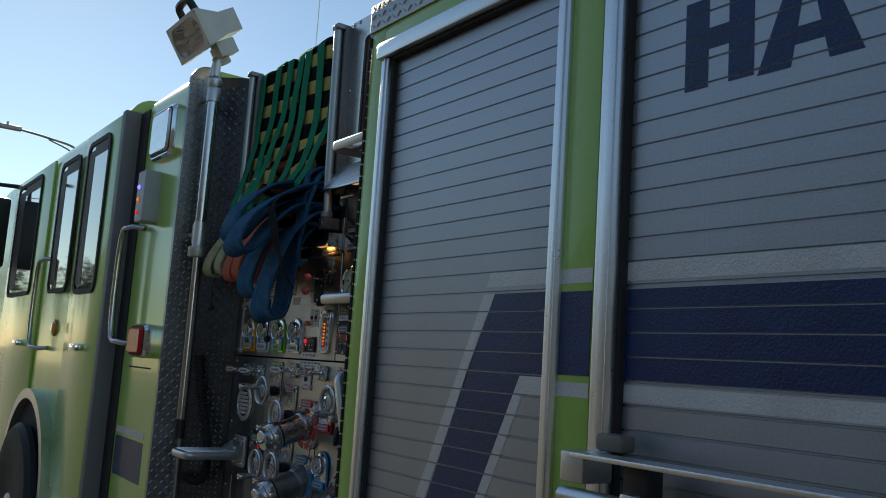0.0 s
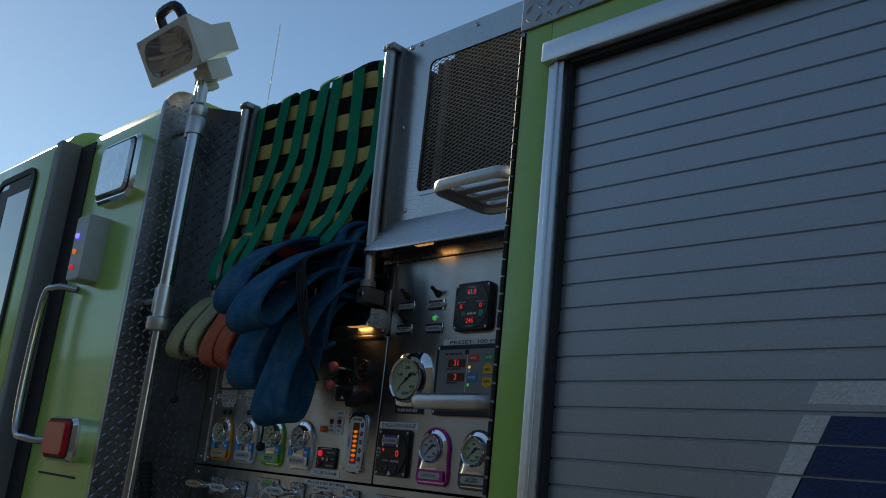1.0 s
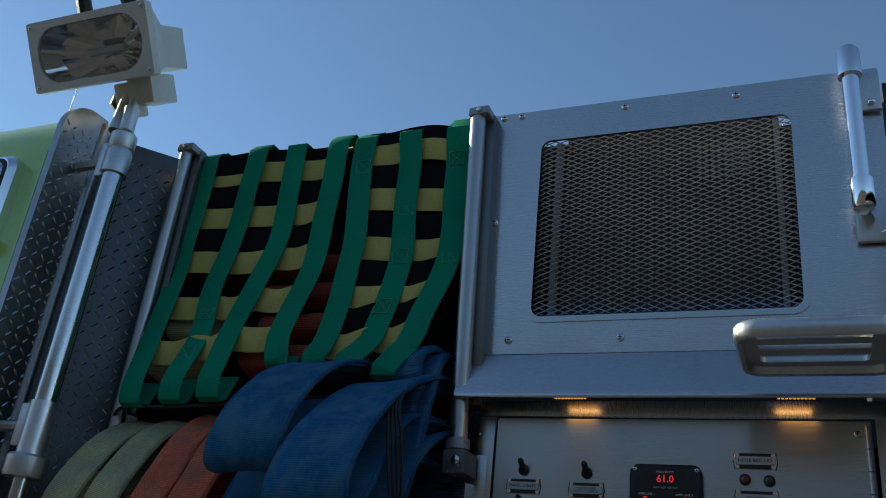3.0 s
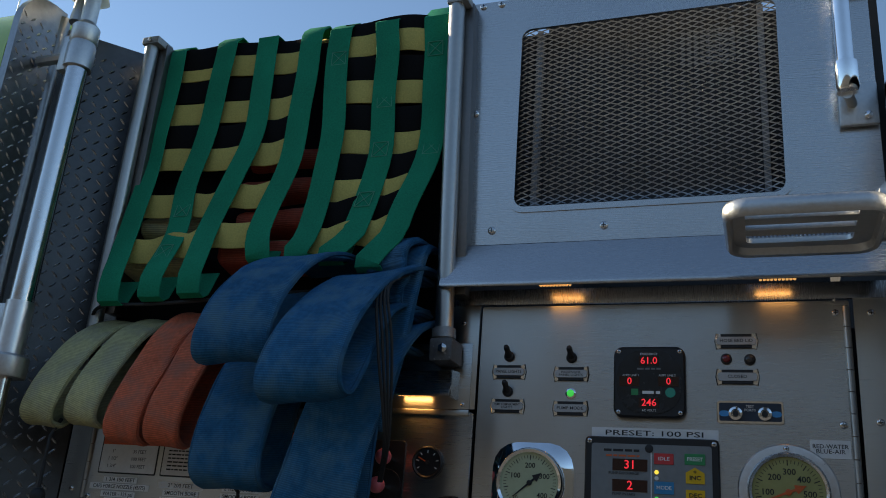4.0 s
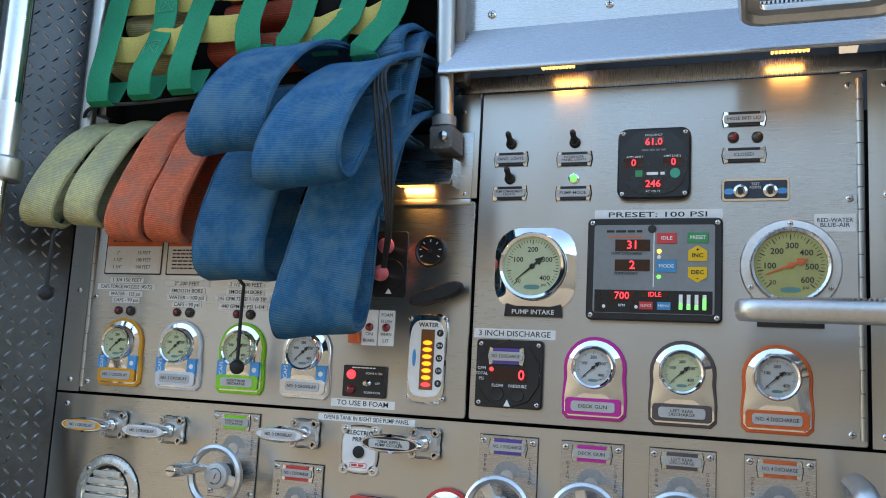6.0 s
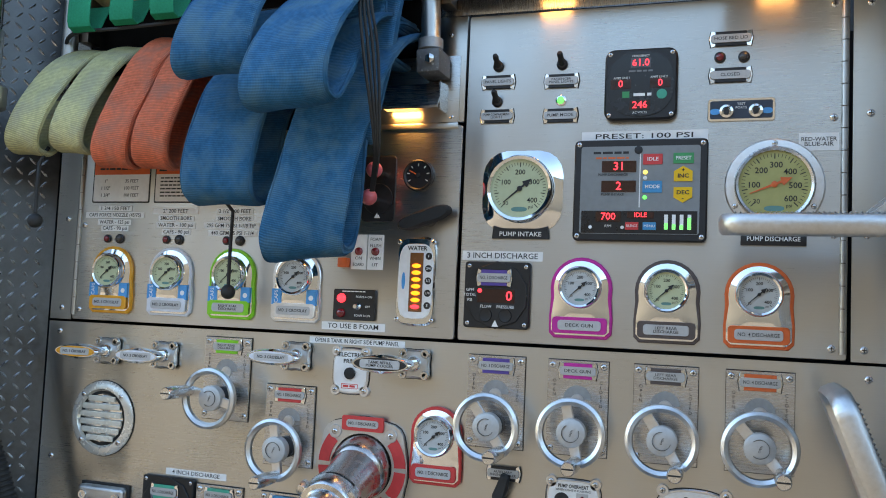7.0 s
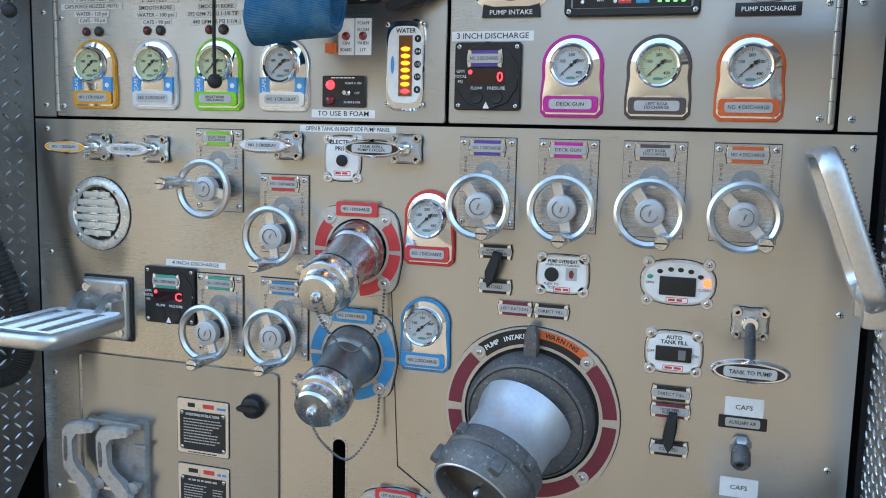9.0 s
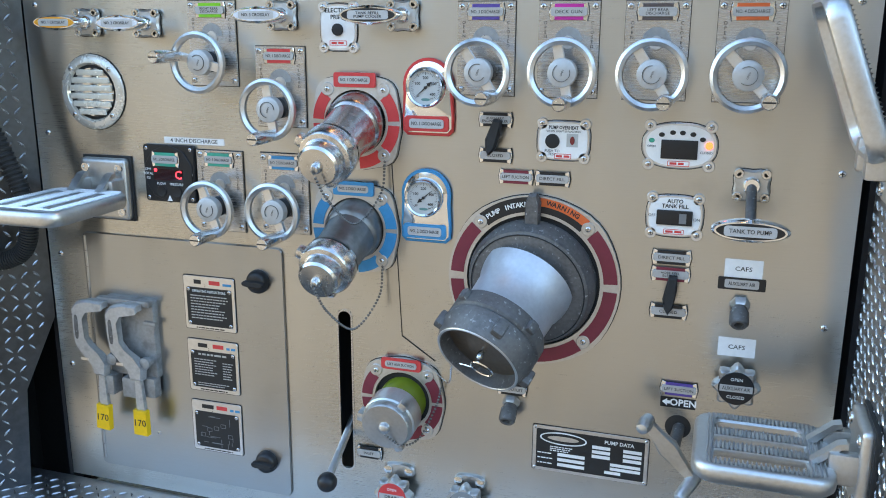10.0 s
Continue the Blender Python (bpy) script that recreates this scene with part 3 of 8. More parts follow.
for i in range(int(OW / cw) + 1):
    for j in range(int(OH / ch) + 1):
        x0, y0 = OX - OW / 2 + i * cw, OY - OH / 2 + j * ch
        for sx, sy in ((1, 1), (1, -1)):
            a = Vector((x0, y0 + ch / 2, -0.012))
            b = Vector((x0 + cw / 2, y0 + ch / 2 + sy * ch / 2, -0.0095))
            c = Vector((x0 + cw, y0 + ch / 2, -0.012))
            for p, q in ((a, b), (b, c)):
                d = (q - p).normalized()
                nr = Vector((-d.y, d.x, 0)) * 0.0009
                lift = Vector((0, 0, 0.0016))
                v = [bm.verts.new(k) for k in (p - nr, q - nr, q + nr + lift, p + nr + lift)]
                bm.faces.new(v)
mesh = part("mesh_screen", bm, mat("mesh_metal", (0.66, 0.67, 0.68), 0.32, 1.0, 0.2), t, "expanded aluminium mesh screen", smooth=0)
for y, z in ((2.904, 2.806), (2.945, 2.806), (2.677, 2.798), (2.455, 2.793), (2.947, 2.546), (2.947, 2.287), (2.896, 2.284), (2.677, 2.284), (2.457, 2.281)):
    screw(t, 2.585 - y, z - 2.535, 0.0, 0.0080)
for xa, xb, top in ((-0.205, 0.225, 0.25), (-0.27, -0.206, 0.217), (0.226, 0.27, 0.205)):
    part("inner_panel", new_box(OX + xa, OX + xb, -0.24, top, -0.06, -0.05), DARK, t, "near-black flat sheet behind the mesh")
for x in (OX - 0.225, OX + 0.215):
    part("inner_frame", new_box(x, x + 0.012, -0.23, 0.21, -0.05, -0.030, 0.001), GREY_INK, t)
bm = bmesh.new()
for k in range(9):
    for q in range(7):
        box(bm, 0.05 + k * 0.012, 0.057 + k * 0.012, 0.10 + q * 0.012, 0.107 + q * 0.012, -0.0498, -0.049)
part("vent_grille", bm, GREY_INK, t)

# drip ledge with its two small lamps
t = thing("drip_ledge", "bent stainless drip ledge under the mesh panel", "ledge", on_panel(2.595, 2.165))
bm = bmesh.new()
pf = [(0.0, 0.086), (0.028, 0.083), (0.076, -0.001), (0.078, -0.009), (0.074, -0.011), (0.070, -0.003), (0.026, 0.076), (0.0, 0.080)]
a = [bm.verts.new((-0.378, y, z)) for z, y in pf]
b = [bm.verts.new((0.392, y, z)) for z, y in pf]
for i in range(len(pf)):
    j = (i + 1) % len(pf)
    bm.faces.new((a[i], a[j], b[j], b[i]))
bm.faces.new(a)
bm.faces.new(b[::-1])
part("bent_sheet", bm, STEEL_UP, t)
part("front_hem", new_box(-0.378, 0.392, -0.015, -0.007, 0.0745, 0.0805, 0.002), STEEL_UP, t)


def panel_lamp(y, z, out, power=0.006):
    t = thing("panel_lamp", "small warm panel lamp glowing under a hood", "lamp", on_panel(y, z, out), "panel lamps")
    part("base", new_box(-0.045, 0.045, 0.004, 0.010, -0.018, 0.018, 0.002), CHROME, t)
    bm = bmesh.new()
    for k in range(10):
        box(bm, -0.030 + k * 0.006, -0.0255 + k * 0.006, -0.006, 0.004, -0.011, 0.011, 0.001, 1)
    part("ribbed_lens", bm, LAMP_WARM, t, "ribbed glowing lens")
    li = new("lamp_light", bpy.data.lights.new("lamp_light", "AREA"))
    li.data.energy, li.data.color, li.data.size, li.data.shape, li.data.size_y = power, (1.0, 0.50, 0.17), 0.06, "RECTANGLE", 0.012
    li.parent = t
    li.matrix_basis = Matrix.Translation((0, -0.009, 0.0)) @ Matrix.Rotation(radians(-90 + 25), 4, "X")


panel_lamp(2.758, 2.163, 0.052)
panel_lamp(2.378, 2.163, 0.052)

# little hooded shelf left of the gauge panel
t = thing("lamp_hood", "stainless lamp hood with a bent front", "hood", on_panel(3.03, 1.99))
bm = bmesh.new()
box(bm, -0.13, 0.108, -0.055, 0.07, 0.0, 0.006, 0.001)
part("back_plate", bm, STEEL_DOOR, t)
bm = bmesh.new()
pf = [(0.006, 0.014), (0.032, 0.012), (0.062, -0.036), (0.060, -0.040), (0.029, 0.008), (0.006, 0.010)]
a = [bm.verts.new((-0.13, y, z)) for z, y in pf]
b = [bm.verts.new((0.085, y, z)) for z, y in pf]
for i in range(len(pf)):
    j = (i + 1) % len(pf)
    bm.faces.new((a[i], a[j], b[j], b[i]))
bm.faces.new(a)
bm.faces.new(b[::-1])
box(bm, 0.083, 0.086, -0.04, 0.010, 0.006, 0.050)
part("hood", bm, STEEL_UP, t)
screw(t, 0.095, -0.046, 0.006, 0.004)
panel_lamp(3.03, 1.962, 0.026, 0.020)
part("lower_rail", new_box(-0.13, 0.108, -0.066, -0.056, 0.0, 0.008, 0.001), STEEL, t)


# ---- rear body: compartments with roller doors ----
BX = 1.23
body = thing("compartment_body", "lime green fire engine body with roller doors", "vehicle body")
bm = bmesh.new()
for y0, y1, z0, z1 in ((2.105, 2.178, 0.55, 2.448), (1.283, 1.368, 0.55, 2.448), (1.368, 2.105, 2.398, 2.448), (-2.6, 1.283, 2.398, 2.448), (-2.6, -1.0, 0.55, 2.398)):
    part("post" if z0 < 1 else "header", new_box(BX, BX + 0.05, y0, y1, z0, z1, 0.003), GREEN_PAINT, body, "lime green painted body post" if z0 < 1 else "lime green painted header")
bm = bmesh.new()
box(bm, 1.36, 3.5, -2.6, 2.15, 0.55, 2.5)
part("box", bm, DARK, body)
bm = bmesh.new()
box(bm, BX - 0.006, 3.5, -2.6, 2.182, 2.448, 2.530, 0.004)
box(bm, BX + 0.0, 1.60, 2.170, 2.182, 0.55, 2.53)
box(bm, BX + 0.10, 1.60, 2.179, 2.184, 0.55, 2.50)
part("tread_cladding", bm, TREAD, body, "diamond tread aluminium trim")
tm = part("tread_pattern", tread_mesh((BX - 0.006, 2.176, 2.452), (0, -1, 0), (0, 0, 1), (-1, 0, 0), 3.4, 0.078, 0.026), TREAD_TOP, body)
tm["kind"] = "stuff"
tm = part("tread_pattern", tread_mesh((BX + 0.01, 2.184, 0.56), (1, 0, 0), (0, 0, 1), (0, 1, 0), 0.36, 1.95, 0.021), TREAD_TOP, body)
tm["kind"] = "stuff"
# beaded seal along the corner
bm = bmesh.new()
z = 0.56
while z < 2.44:
    tube(bm, [(BX - 0.001, 2.178, z), (BX - 0.001, 2.178, z + 0.028)], 0.0045, 6)
    z += 0.033
tm = part("corner_seal", bm, RUBBER, body)
tm["kind"] = "stuff"


def clip_z(poly, z0, z1):
    """The part of a convex outline (y, z) between two heights."""
    for lim, sgn in ((z0, 1), (z1, -1)):
        out = []
        for (ya, za), (yb, zb) in zip(poly, poly[1:] + poly[:1]):
            ina, inb = (za - lim) * sgn >= 0, (zb - lim) * sgn >= 0
            if ina:
                out.append((ya, za))
            if ina != inb:
                f = (lim - za) / (zb - za)
                out.append((ya + (yb - ya) * f, lim))
        poly = out
        if len(poly) < 3:
            return []
    return poly


def film(bm, poly, x, slats, t=0.0006):
    """Film laid over the slats, cut at each joint."""
    edge = 2.051 if slats is SLATS[0] else 1.213
    poly = [(min(edge, 0.142 + (y - 0.142) * 1.0138) if y > 1.4125 or slats is not SLATS[0] else y, 1.54 + (z - 1.54) * 1.0138) for y, z in poly]
    for z0, z1 in slats:
        pts = clip_z(list(poly), z0 + 0.0012, z1 - 0.0022)
        if len(pts) < 3:
            continue
        pts = [p for i, p in enumerate(pts) if math.dist(p, pts[i - 1]) > 1e-6]
        if len(pts) < 3:
            continue
        a = [bm.verts.new((x - t, y, z)) for y, z in pts]
        bm.faces.new(a)


SLAT_H = 0.0425
SLATS = []


def roller_door(name, label, y0, y1, z0, z1, frame_w, top):
    t = thing(name, label, "roller door", group="roller doors")
    x = BX + 0.016
    me, slats = None, []
    z = z1
    while z > z0:
        if me is None:
            bm = bmesh.new()
            pf = [(0.012, 0.0), (0.003, 0.0), (0.0, 0.0015), (0.0, SLAT_H - 0.0040), (0.0035, SLAT_H - 0.0026), (0.0035, SLAT_H), (0.012, SLAT_H)]
            a = [bm.verts.new((px, y0, pz)) for px, pz in pf]
            b = [bm.verts.new((px, y1, pz)) for px, pz in pf]
            for i in range(len(pf)):
                j = (i + 1) % len(pf)
                bm.faces.new((a[i], a[j], b[j], b[i]))
            bm.faces.new(a)
            bm.faces.new(b[::-1])
            me = finish(bm, 20)
            me.materials.append(SLAT)
        o = new("slat", me)
        o.parent = t
        o.location = (x, 0, z - SLAT_H)
        slats.append((z - SLAT_H, z))
        z -= SLAT_H
    # guides at both sides, with a dark brush seal, and the head cover
    hi = max(y0, y1)
    lo = min(y0, y1)
    for ya, yb in ((hi, hi + frame_w), (lo - frame_w, lo)):
        bm = bmesh.new()
        s = 0.010
        yi, yo = (ya + s, yb) if ya >= hi else (ya, yb - s)
        box(bm, BX - 0.010, BX + 0.014, yi, yo, z0, z1 + 0.004, 0.003)
        box(bm, BX - 0.013, BX - 0.009, yi + 0.012, yo - 0.014, z0, z1 + 0.004, 0.0012)
        part("guide_rail", bm, ALU, t)
        ys = (ya, ya + s) if ya >= hi else (yb - s, yb)
        part("brush_seal", new_box(BX + 0.002, BX + 0.016, ys[0], ys[1], z0, z1), RUBBER, t)
    if top:
        bm = bmesh.new()
        box(bm, BX - 0.022, BX + 0.012, lo - frame_w - 0.012, hi + frame_w + 0.012, z1 + 0.006, z1 + 0.050, 0.006)
        part("head_cover", bm, ALU, t)
        part("lip_seal", new_box(BX - 0.004, BX + 0.014, lo, hi, z1 - 0.003, z1 + 0.005), RUBBER, t)
    return t, slats, x


d1, slats1, x1 = roller_door("roller_door", "silver slatted roller door with a blue and silver slanting stripe", 2.052, 1.412, 0.66, 2.345, 0.046, True)
SLATS.append(slats1)
bm = bmesh.new()
film(bm, [(1.412, 1.700), (1.569, 1.700), (1.651, 1.533), (1.412, 1.533)], x1, slats1)
film(bm, [(1.651, 1.5329), (2.079, 0.66), (1.888, 0.66), (1.476, 1.5329)], x1, slats1)
part("blue_stripe", bm, BLUE_FILM, d1, smooth=0)
bm = bmesh.new()
film(bm, [(1.569, 1.7005), (1.605, 1.7005), (2.052, 0.79), (2.052, 0.715)], x1, slats1)
film(bm, [(1.412, 1.745), (1.585, 1.745), (1.600, 1.715), (1.412, 1.715)], x1, slats1)
film(bm, [(1.476, 1.5325), (1.412, 1.5325), (1.412, 1.495), (1.494, 1.495)], x1, slats1)
film(bm, [(1.494, 1.4949), (1.465, 1.4949), (1.859, 0.66), (1.888, 0.66)], x1, slats1)
part("silver_stripe", bm, SILVER_FILM, d1, smooth=0)

d2, slats2, x2 = roller_door("roller_door", "wide silver slatted roller door with blue lettering and stripe", 1.214, -0.95, 0.66, 2.345, 0.058, True)
bm = bmesh.new()
film(bm, [(1.212, 1.697), (-0.95, 1.697), (-0.95, 1.539), (1.212, 1.539)], x2, slats2)
part("blue_stripe", bm, BLUE_FILM, d2, smooth=0)
bm = bmesh.new()
film(bm, [(1.212, 1.745), (-0.95, 1.745), (-0.95, 1.712), (1.212, 1.712)], x2, slats2)
film(bm, [(1.212, 1.530), (-0.95, 1.530), (-0.95, 1.500), (1.212, 1.500)], x2, slats2)
part("silver_stripe", bm, SILVER_FILM, d2, smooth=0)
bm = bmesh.new()
film(bm, [(1.084, 2.190), (1.036, 2.190), (1.036, 2.032), (1.084, 2.032)], x2, slats2)
film(bm, [(0.996, 2.190), (0.948, 2.190), (0.948, 2.032), (0.996, 2.032)], x2, slats2)
film(bm, [(1.036, 2.135), (0.996, 2.135), (0.996, 2.098), (1.036, 2.098)], x2, slats2)
part("letter_h", bm, BLUE_FILM, d2, smooth=0)
bm = bmesh.new()
film(bm, [(0.880, 2.190), (0.855, 2.190), (0.883, 2.028), (0.942, 2.028)], x2, slats2)
film(bm, [(0.855, 2.190), (0.832, 2.190), (0.766, 2.028), (0.820, 2.028)], x2, slats2)
film(bm, [(0.8720, 2.090), (0.8335, 2.090), (0.8280, 2.062), (0.8765, 2.062)], x2, slats2)
part("letter_a", bm, BLUE_FILM, d2, smooth=0)

# stripes on the green post between the doors
bm = new_box(BX - 0.0012, BX, 1.284, 1.367, 1.540, 1.698)
part("post_stripe", bm, BLUE_FILM, body, "blue reflective stripe")
for z0_, z1_ in ((1.713, 1.741), (1.500, 1.527)):
    part("post_stripe", new_box(BX - 0.0012, BX, 1.284, 1.367, z0_, z1_), SILVER_FILM, body, "silver reflective stripe")

# the bar across the wide door
t = thing("step_rail", "aluminium folding bar in front of the wide roller door", "rail")
part("bracket", new_box(BX - 0.085, BX - 0.012, 1.206, 1.262, 1.360, 1.412, 0.006), ALU_CAST, t)
part("bar", new_box(BX - 0.11, BX - 0.055, -0.9, 1.215, 1.405, 1.414, 0.003), ALU, t)
part("tube", tube(bmesh.new(), [(BX - 0.075, 1.262, 1.335), (BX - 0.075, -0.9, 1.335)], 0.017, 14), ALU, t)
part("upright", new_box(BX - 0.07, BX - 0.03, 1.08, 1.13, 1.25, 1.405, 0.004), BLACK, t)
part("gusset", new_box(BX - 0.09, BX - 0.05, 1.09, 1.12, 1.27, 1.36, 0.006), ALU, t)
part("stop_block", new_box(BX - 0.05, BX - 0.012, 1.155, 1.215, 1.416, 1.446, 0.008), mat("worn_bronze_paint", (0.2, 0.18, 0.15), 0.5, 0.5), t)

# ---- cab ----
cab = thing("cab", "lime green fire engine cab with dark windows", "vehicle cab")
CX = 1.25


def cab_shell(x, y0, y1, name, top):
    prof = [(x, 0.62), (x, top - 0.16)] + [(x + 0.14 - 0.14 * math.cos(radians(a)), top - 0.16 + 0.16 * math.sin(radians(a))) for a in range(15, 91, 15)] + [(3.35, top), (3.35, 0.62)]
    bm = bmesh.new()
    v0 = [bm.verts.new((px, y0, pz)) for px, pz in prof]
    v1 = [bm.verts.new((px, y1, pz)) for px, pz in prof]
    for i in range(len(prof)):
        j = (i + 1) % len(prof)
        bm.faces.new((v0[i], v0[j], v1[j], v1[i]))
    bm.faces.new(v0)
    bm.faces.new(v1[::-1])
    return part(name, bm, GREEN_PAINT, cab)


cab_shell(1.315, 3.982, 4.72, "rear_section", 2.845)
cab_shell(CX, 4.72, 8.3, "crew_section", 2.845)
GREY_JAMB = mat("grey_jamb", (0.20, 0.195, 0.19), 0.6, 0.0, 0.1)
part("door_jamb", new_box(CX - 0.02, 1.315, 4.66, 4.722, 0.62, 2.75, 0.004), GREY_JAMB, cab, "grey door jamb")
part("jamb_gap", new_box(1.309, 1.316, 4.52, 4.66, 0.62, 2.74), RUBBER, cab)
on_cab = lambda y, z, x=CX: Matrix.Translation((x, y, z)) @ Matrix(((0, 0, -1), (-1, 0, 0), (0, 1, 0))).to_4x4()


def cab_door(y0, y1, label):
    t = part("door", new_box(CX - 0.016, CX, y0, y1, 0.75, 2.74, 0.004), GREEN_PAINT, cab, label)
    return t


JAMB_DARK = mat("dark_window_jamb", (0.045, 0.028, 0.024), 0.6)


def cab_window(y, z, w, h, parent):
    o = part("window", slab(bmesh.new(), outline_rr(w, h, 0.05, 5), 0.0, 0.006), GLASS_DARK, parent, "dark tinted window")
    o.matrix_basis = on_cab(y, z, CX - 0.016)
    fr = part("window_frame", frame_slab(bmesh.new(), outline_rr(w + 0.05, h + 0.05, 0.07, 5), outline_rr(w - 0.004, h - 0.004, 0.05, 5), 0.0, 0.012), RUBBER, o)
    part("inner_jamb", new_box(-w / 2 + 0.004, -w / 2 + w * 0.30, -h / 2 + 0.03, h / 2 - 0.03, 0.006, 0.0075), JAMB_DARK, o)
    part("inner_jamb", new_box(-w / 2 + w * 0.30, w / 2 - 0.03, h / 2 - 0.07, h / 2 - 0.005, 0.006, 0.0075), JAMB_DARK, o)
    return o


dr = cab_door(4.74, 5.44, "lime green crew door")
cab_window(5.115, 2.245, 0.42, 0.82, dr)
o = cab_window(5.77, 2.250, 0.46, 0.78, cab)
df = cab_door(6.30, 7.60, "lime green front door")
cab_window(7.03, 2.275, 0.80, 0.80, df)
for yy, par in ((5.06, dr), (6.70, df)):
    part("door_handle", new_box(CX - 0.06, CX - 0.014, yy - 0.07, yy + 0.07, 1.50, 1.54, 0.012), CHROME, par)
# reflective bands and the rear section's fittings
part("stripe", new_box(1.3135, 1.3145, 4.08, 4.50, 0.94, 1.12), BLUE_FILM, cab, "blue reflective stripe")
part("stripe", new_box(1.3135, 1.3145, 4.08, 4.50, 1.135, 1.165), SILVER_FILM, cab, "silver reflective stripe")
part("panel_line", new_box(1.3115, 1.3155, 4.09, 4.40, 1.445, 1.452), RUBBER, cab)


def cab_fitting(name, label, cat, y, z, w, h, d, mats, r=0.03, x=1.315):
    t = thing(name, label, cat, on_cab(y, z, x))
    part("housing", slab(bmesh.new(), outline_rr(w, h, r, 5), 0.0, d * 0.75, 0.014), mats[0], t)
    # rubber seal round the lens
    part("dark_edge", slab(bmesh.new(), outline_rr(w * 0.90, h * 0.88, r * 0.8, 5), d * 0.75, d * 0.78), RUBBER, t)
    part("lens", slab(bmesh.new(), outline_rr(w * 0.84, h * 0.81, r * 0.7, 5), d * 0.78, d, d * 0.2), mats[1], t)
    return t


LENS_CLEAR = mat("clear_ribbed_lens", (0.62, 0.63, 0.64), 0.16, 0.9, 0.15, 20, 130, 0.0007)
cab_fitting("perimeter_light", "chrome framed scene light on the cab side", "light", 4.185, 2.548, 0.30, 0.245, 0.050, (CHROME, LENS_CLEAR), 0.035)
cab_fitting("marker_light", "red rectangular warning light in a chrome frame", "light", 4.165, 1.570, 0.225, 0.150, 0.070, (CHROME, TAIL_RED))
t = thing("intercom_box", "grey control box with small indicator lights", "control box", on_cab(4.285, 2.250, 1.315))
part("housing", slab(bmesh.new(), outline_rr(0.11, 0.245, 0.01, 3), 0.0, 0.075, 0.004), mat("pale_grey_box", (0.40, 0.41, 0.40), 0.45, 0.0, 0.12, 10, 90), t)
for k, (m_, yy) in enumerate(((LED_BLUE, 0.045), (LED_ORANGE, -0.015), (LED_RED, -0.075))):
    part("indicator", lathe(bmesh.new(), [(0.010, 0.0), (0.010, 0.006), (0.004, 0.010)], 12, Matrix.Translation((-0.02, yy, 0.075))), m_, t)
for y0, zt, zb, x0 in ((4.52, 2.115, 1.56, 1.315), (6.12, 2.05, 1.50, CX)):
    t = thing("grab_rail", "bent chrome grab rail on the cab side", "rail", group="cab rails")
    part("tube", tube(bmesh.new(), [(x0, y0 - 0.12, zt), (x0 - 0.06, y0 - 0.07, zt), (x0 - 0.075, y0, zt - 0.06), (x0 - 0.075, y0, zb + 0.06), (x0 - 0.06, y0 - 0.10, zb), (x0, y0 - 0.20, zb)], 0.0135, 12, 5), POLE, t)
t = thing("side_marker", "amber diamond side marker on the cab", "light", on_cab(5.77, 1.625))
part("lens", lathe(bmesh.new(), [(0.05, 0), (0.05, 0.012), (0.03, 0.022)], 16), AMBER, t)
# wheel arch, tyre
bm = bmesh.new()
arch = [(6.0 + 0.62 * math.cos(radians(a)), 0.62 + 0.60 * math.sin(radians(a))) for a in range(-5, 186, 10)]
sweep(bm, [Vector((CX - 0.025, y, z)) for y, z in arch], [(-0.04, -0.03), (0.04, -0.03), (0.04, 0.02), (-0.04, 0.03)], side=(1, 0, 0))
part("fender_trim", bm, ALU, cab, "bright metal wheel arch trim")
bm = lathe(bmesh.new(), [(0.60, 0.0), (0.60, 0.018)], 40, Matrix.Translation((CX - 0.020, 6.0, 0.62)) @ Matrix.Rotation(radians(90), 4, "Y"))
part("wheel_well", bm, DARK, cab)
wheel = thing("wheel", "large black truck tyre with a steel rim", "wheel", Matrix.Translation((CX - 0.03, 6.0, 0.52)) @ Matrix.Rotation(radians(-90), 4, "Y"))
part("tyre", lathe(bmesh.new(), [(0.30, 0.0), (0.50, 0.0), (0.52, 0.02), (0.52, 0.05), (0.49, 0.08), (0.36, 0.09), (0.29, 0.07)], 40), RUBBER, wheel)
part("rim", lathe(bmesh.new(), [(0.29, 0.0), (0.29, 0.06), (0.24, 0.02), (0.12, 0.02), (0.10, 0.08), (0.02, 0.09)], 32), ALU, wheel)
t = thing("mirror", "black cab side mirror on an arm", "mirror")
part("housing", new_box(0.98, 1.225, 7.76, 7.86, 2.10, 2.66, 0.03), BLACK, t)
part("arm", tube(bmesh.new(), [(1.10, 7.81, 2.64), (1.10, 7.81, 2.76), (1.30, 7.70, 2.75)], 0.018, 8), BLACK, t)

# running board below the panel
t = thing("running_board", "diamond tread aluminium running board", "step", kind="structure")
part("board", new_box(1.30, 1.598, 2.2, 3.96, 0.38, 0.435, 0.004), TREAD_SKYLIT, t)
tm = part("tread_pattern", tread_mesh((1.31, 2.21, 0.4352), (0, 1, 0), (1, 0, 0), (0, 0, 1), 1.73, 0.28, 0.024), TREAD_TOP, t)
tm["kind"] = "stuff"
# Black sheets stand in for deep shade in the gap under the plating.
part("gap_shade", new_box(1.442, 1.72, 3.976, 3.990, 0.30, 1.10), GAP_SHADE, t)
part("gap_shade", new_box(1.66, 1.72, 3.835, 3.975, 0.38, 1.05), GAP_SHADE, t)

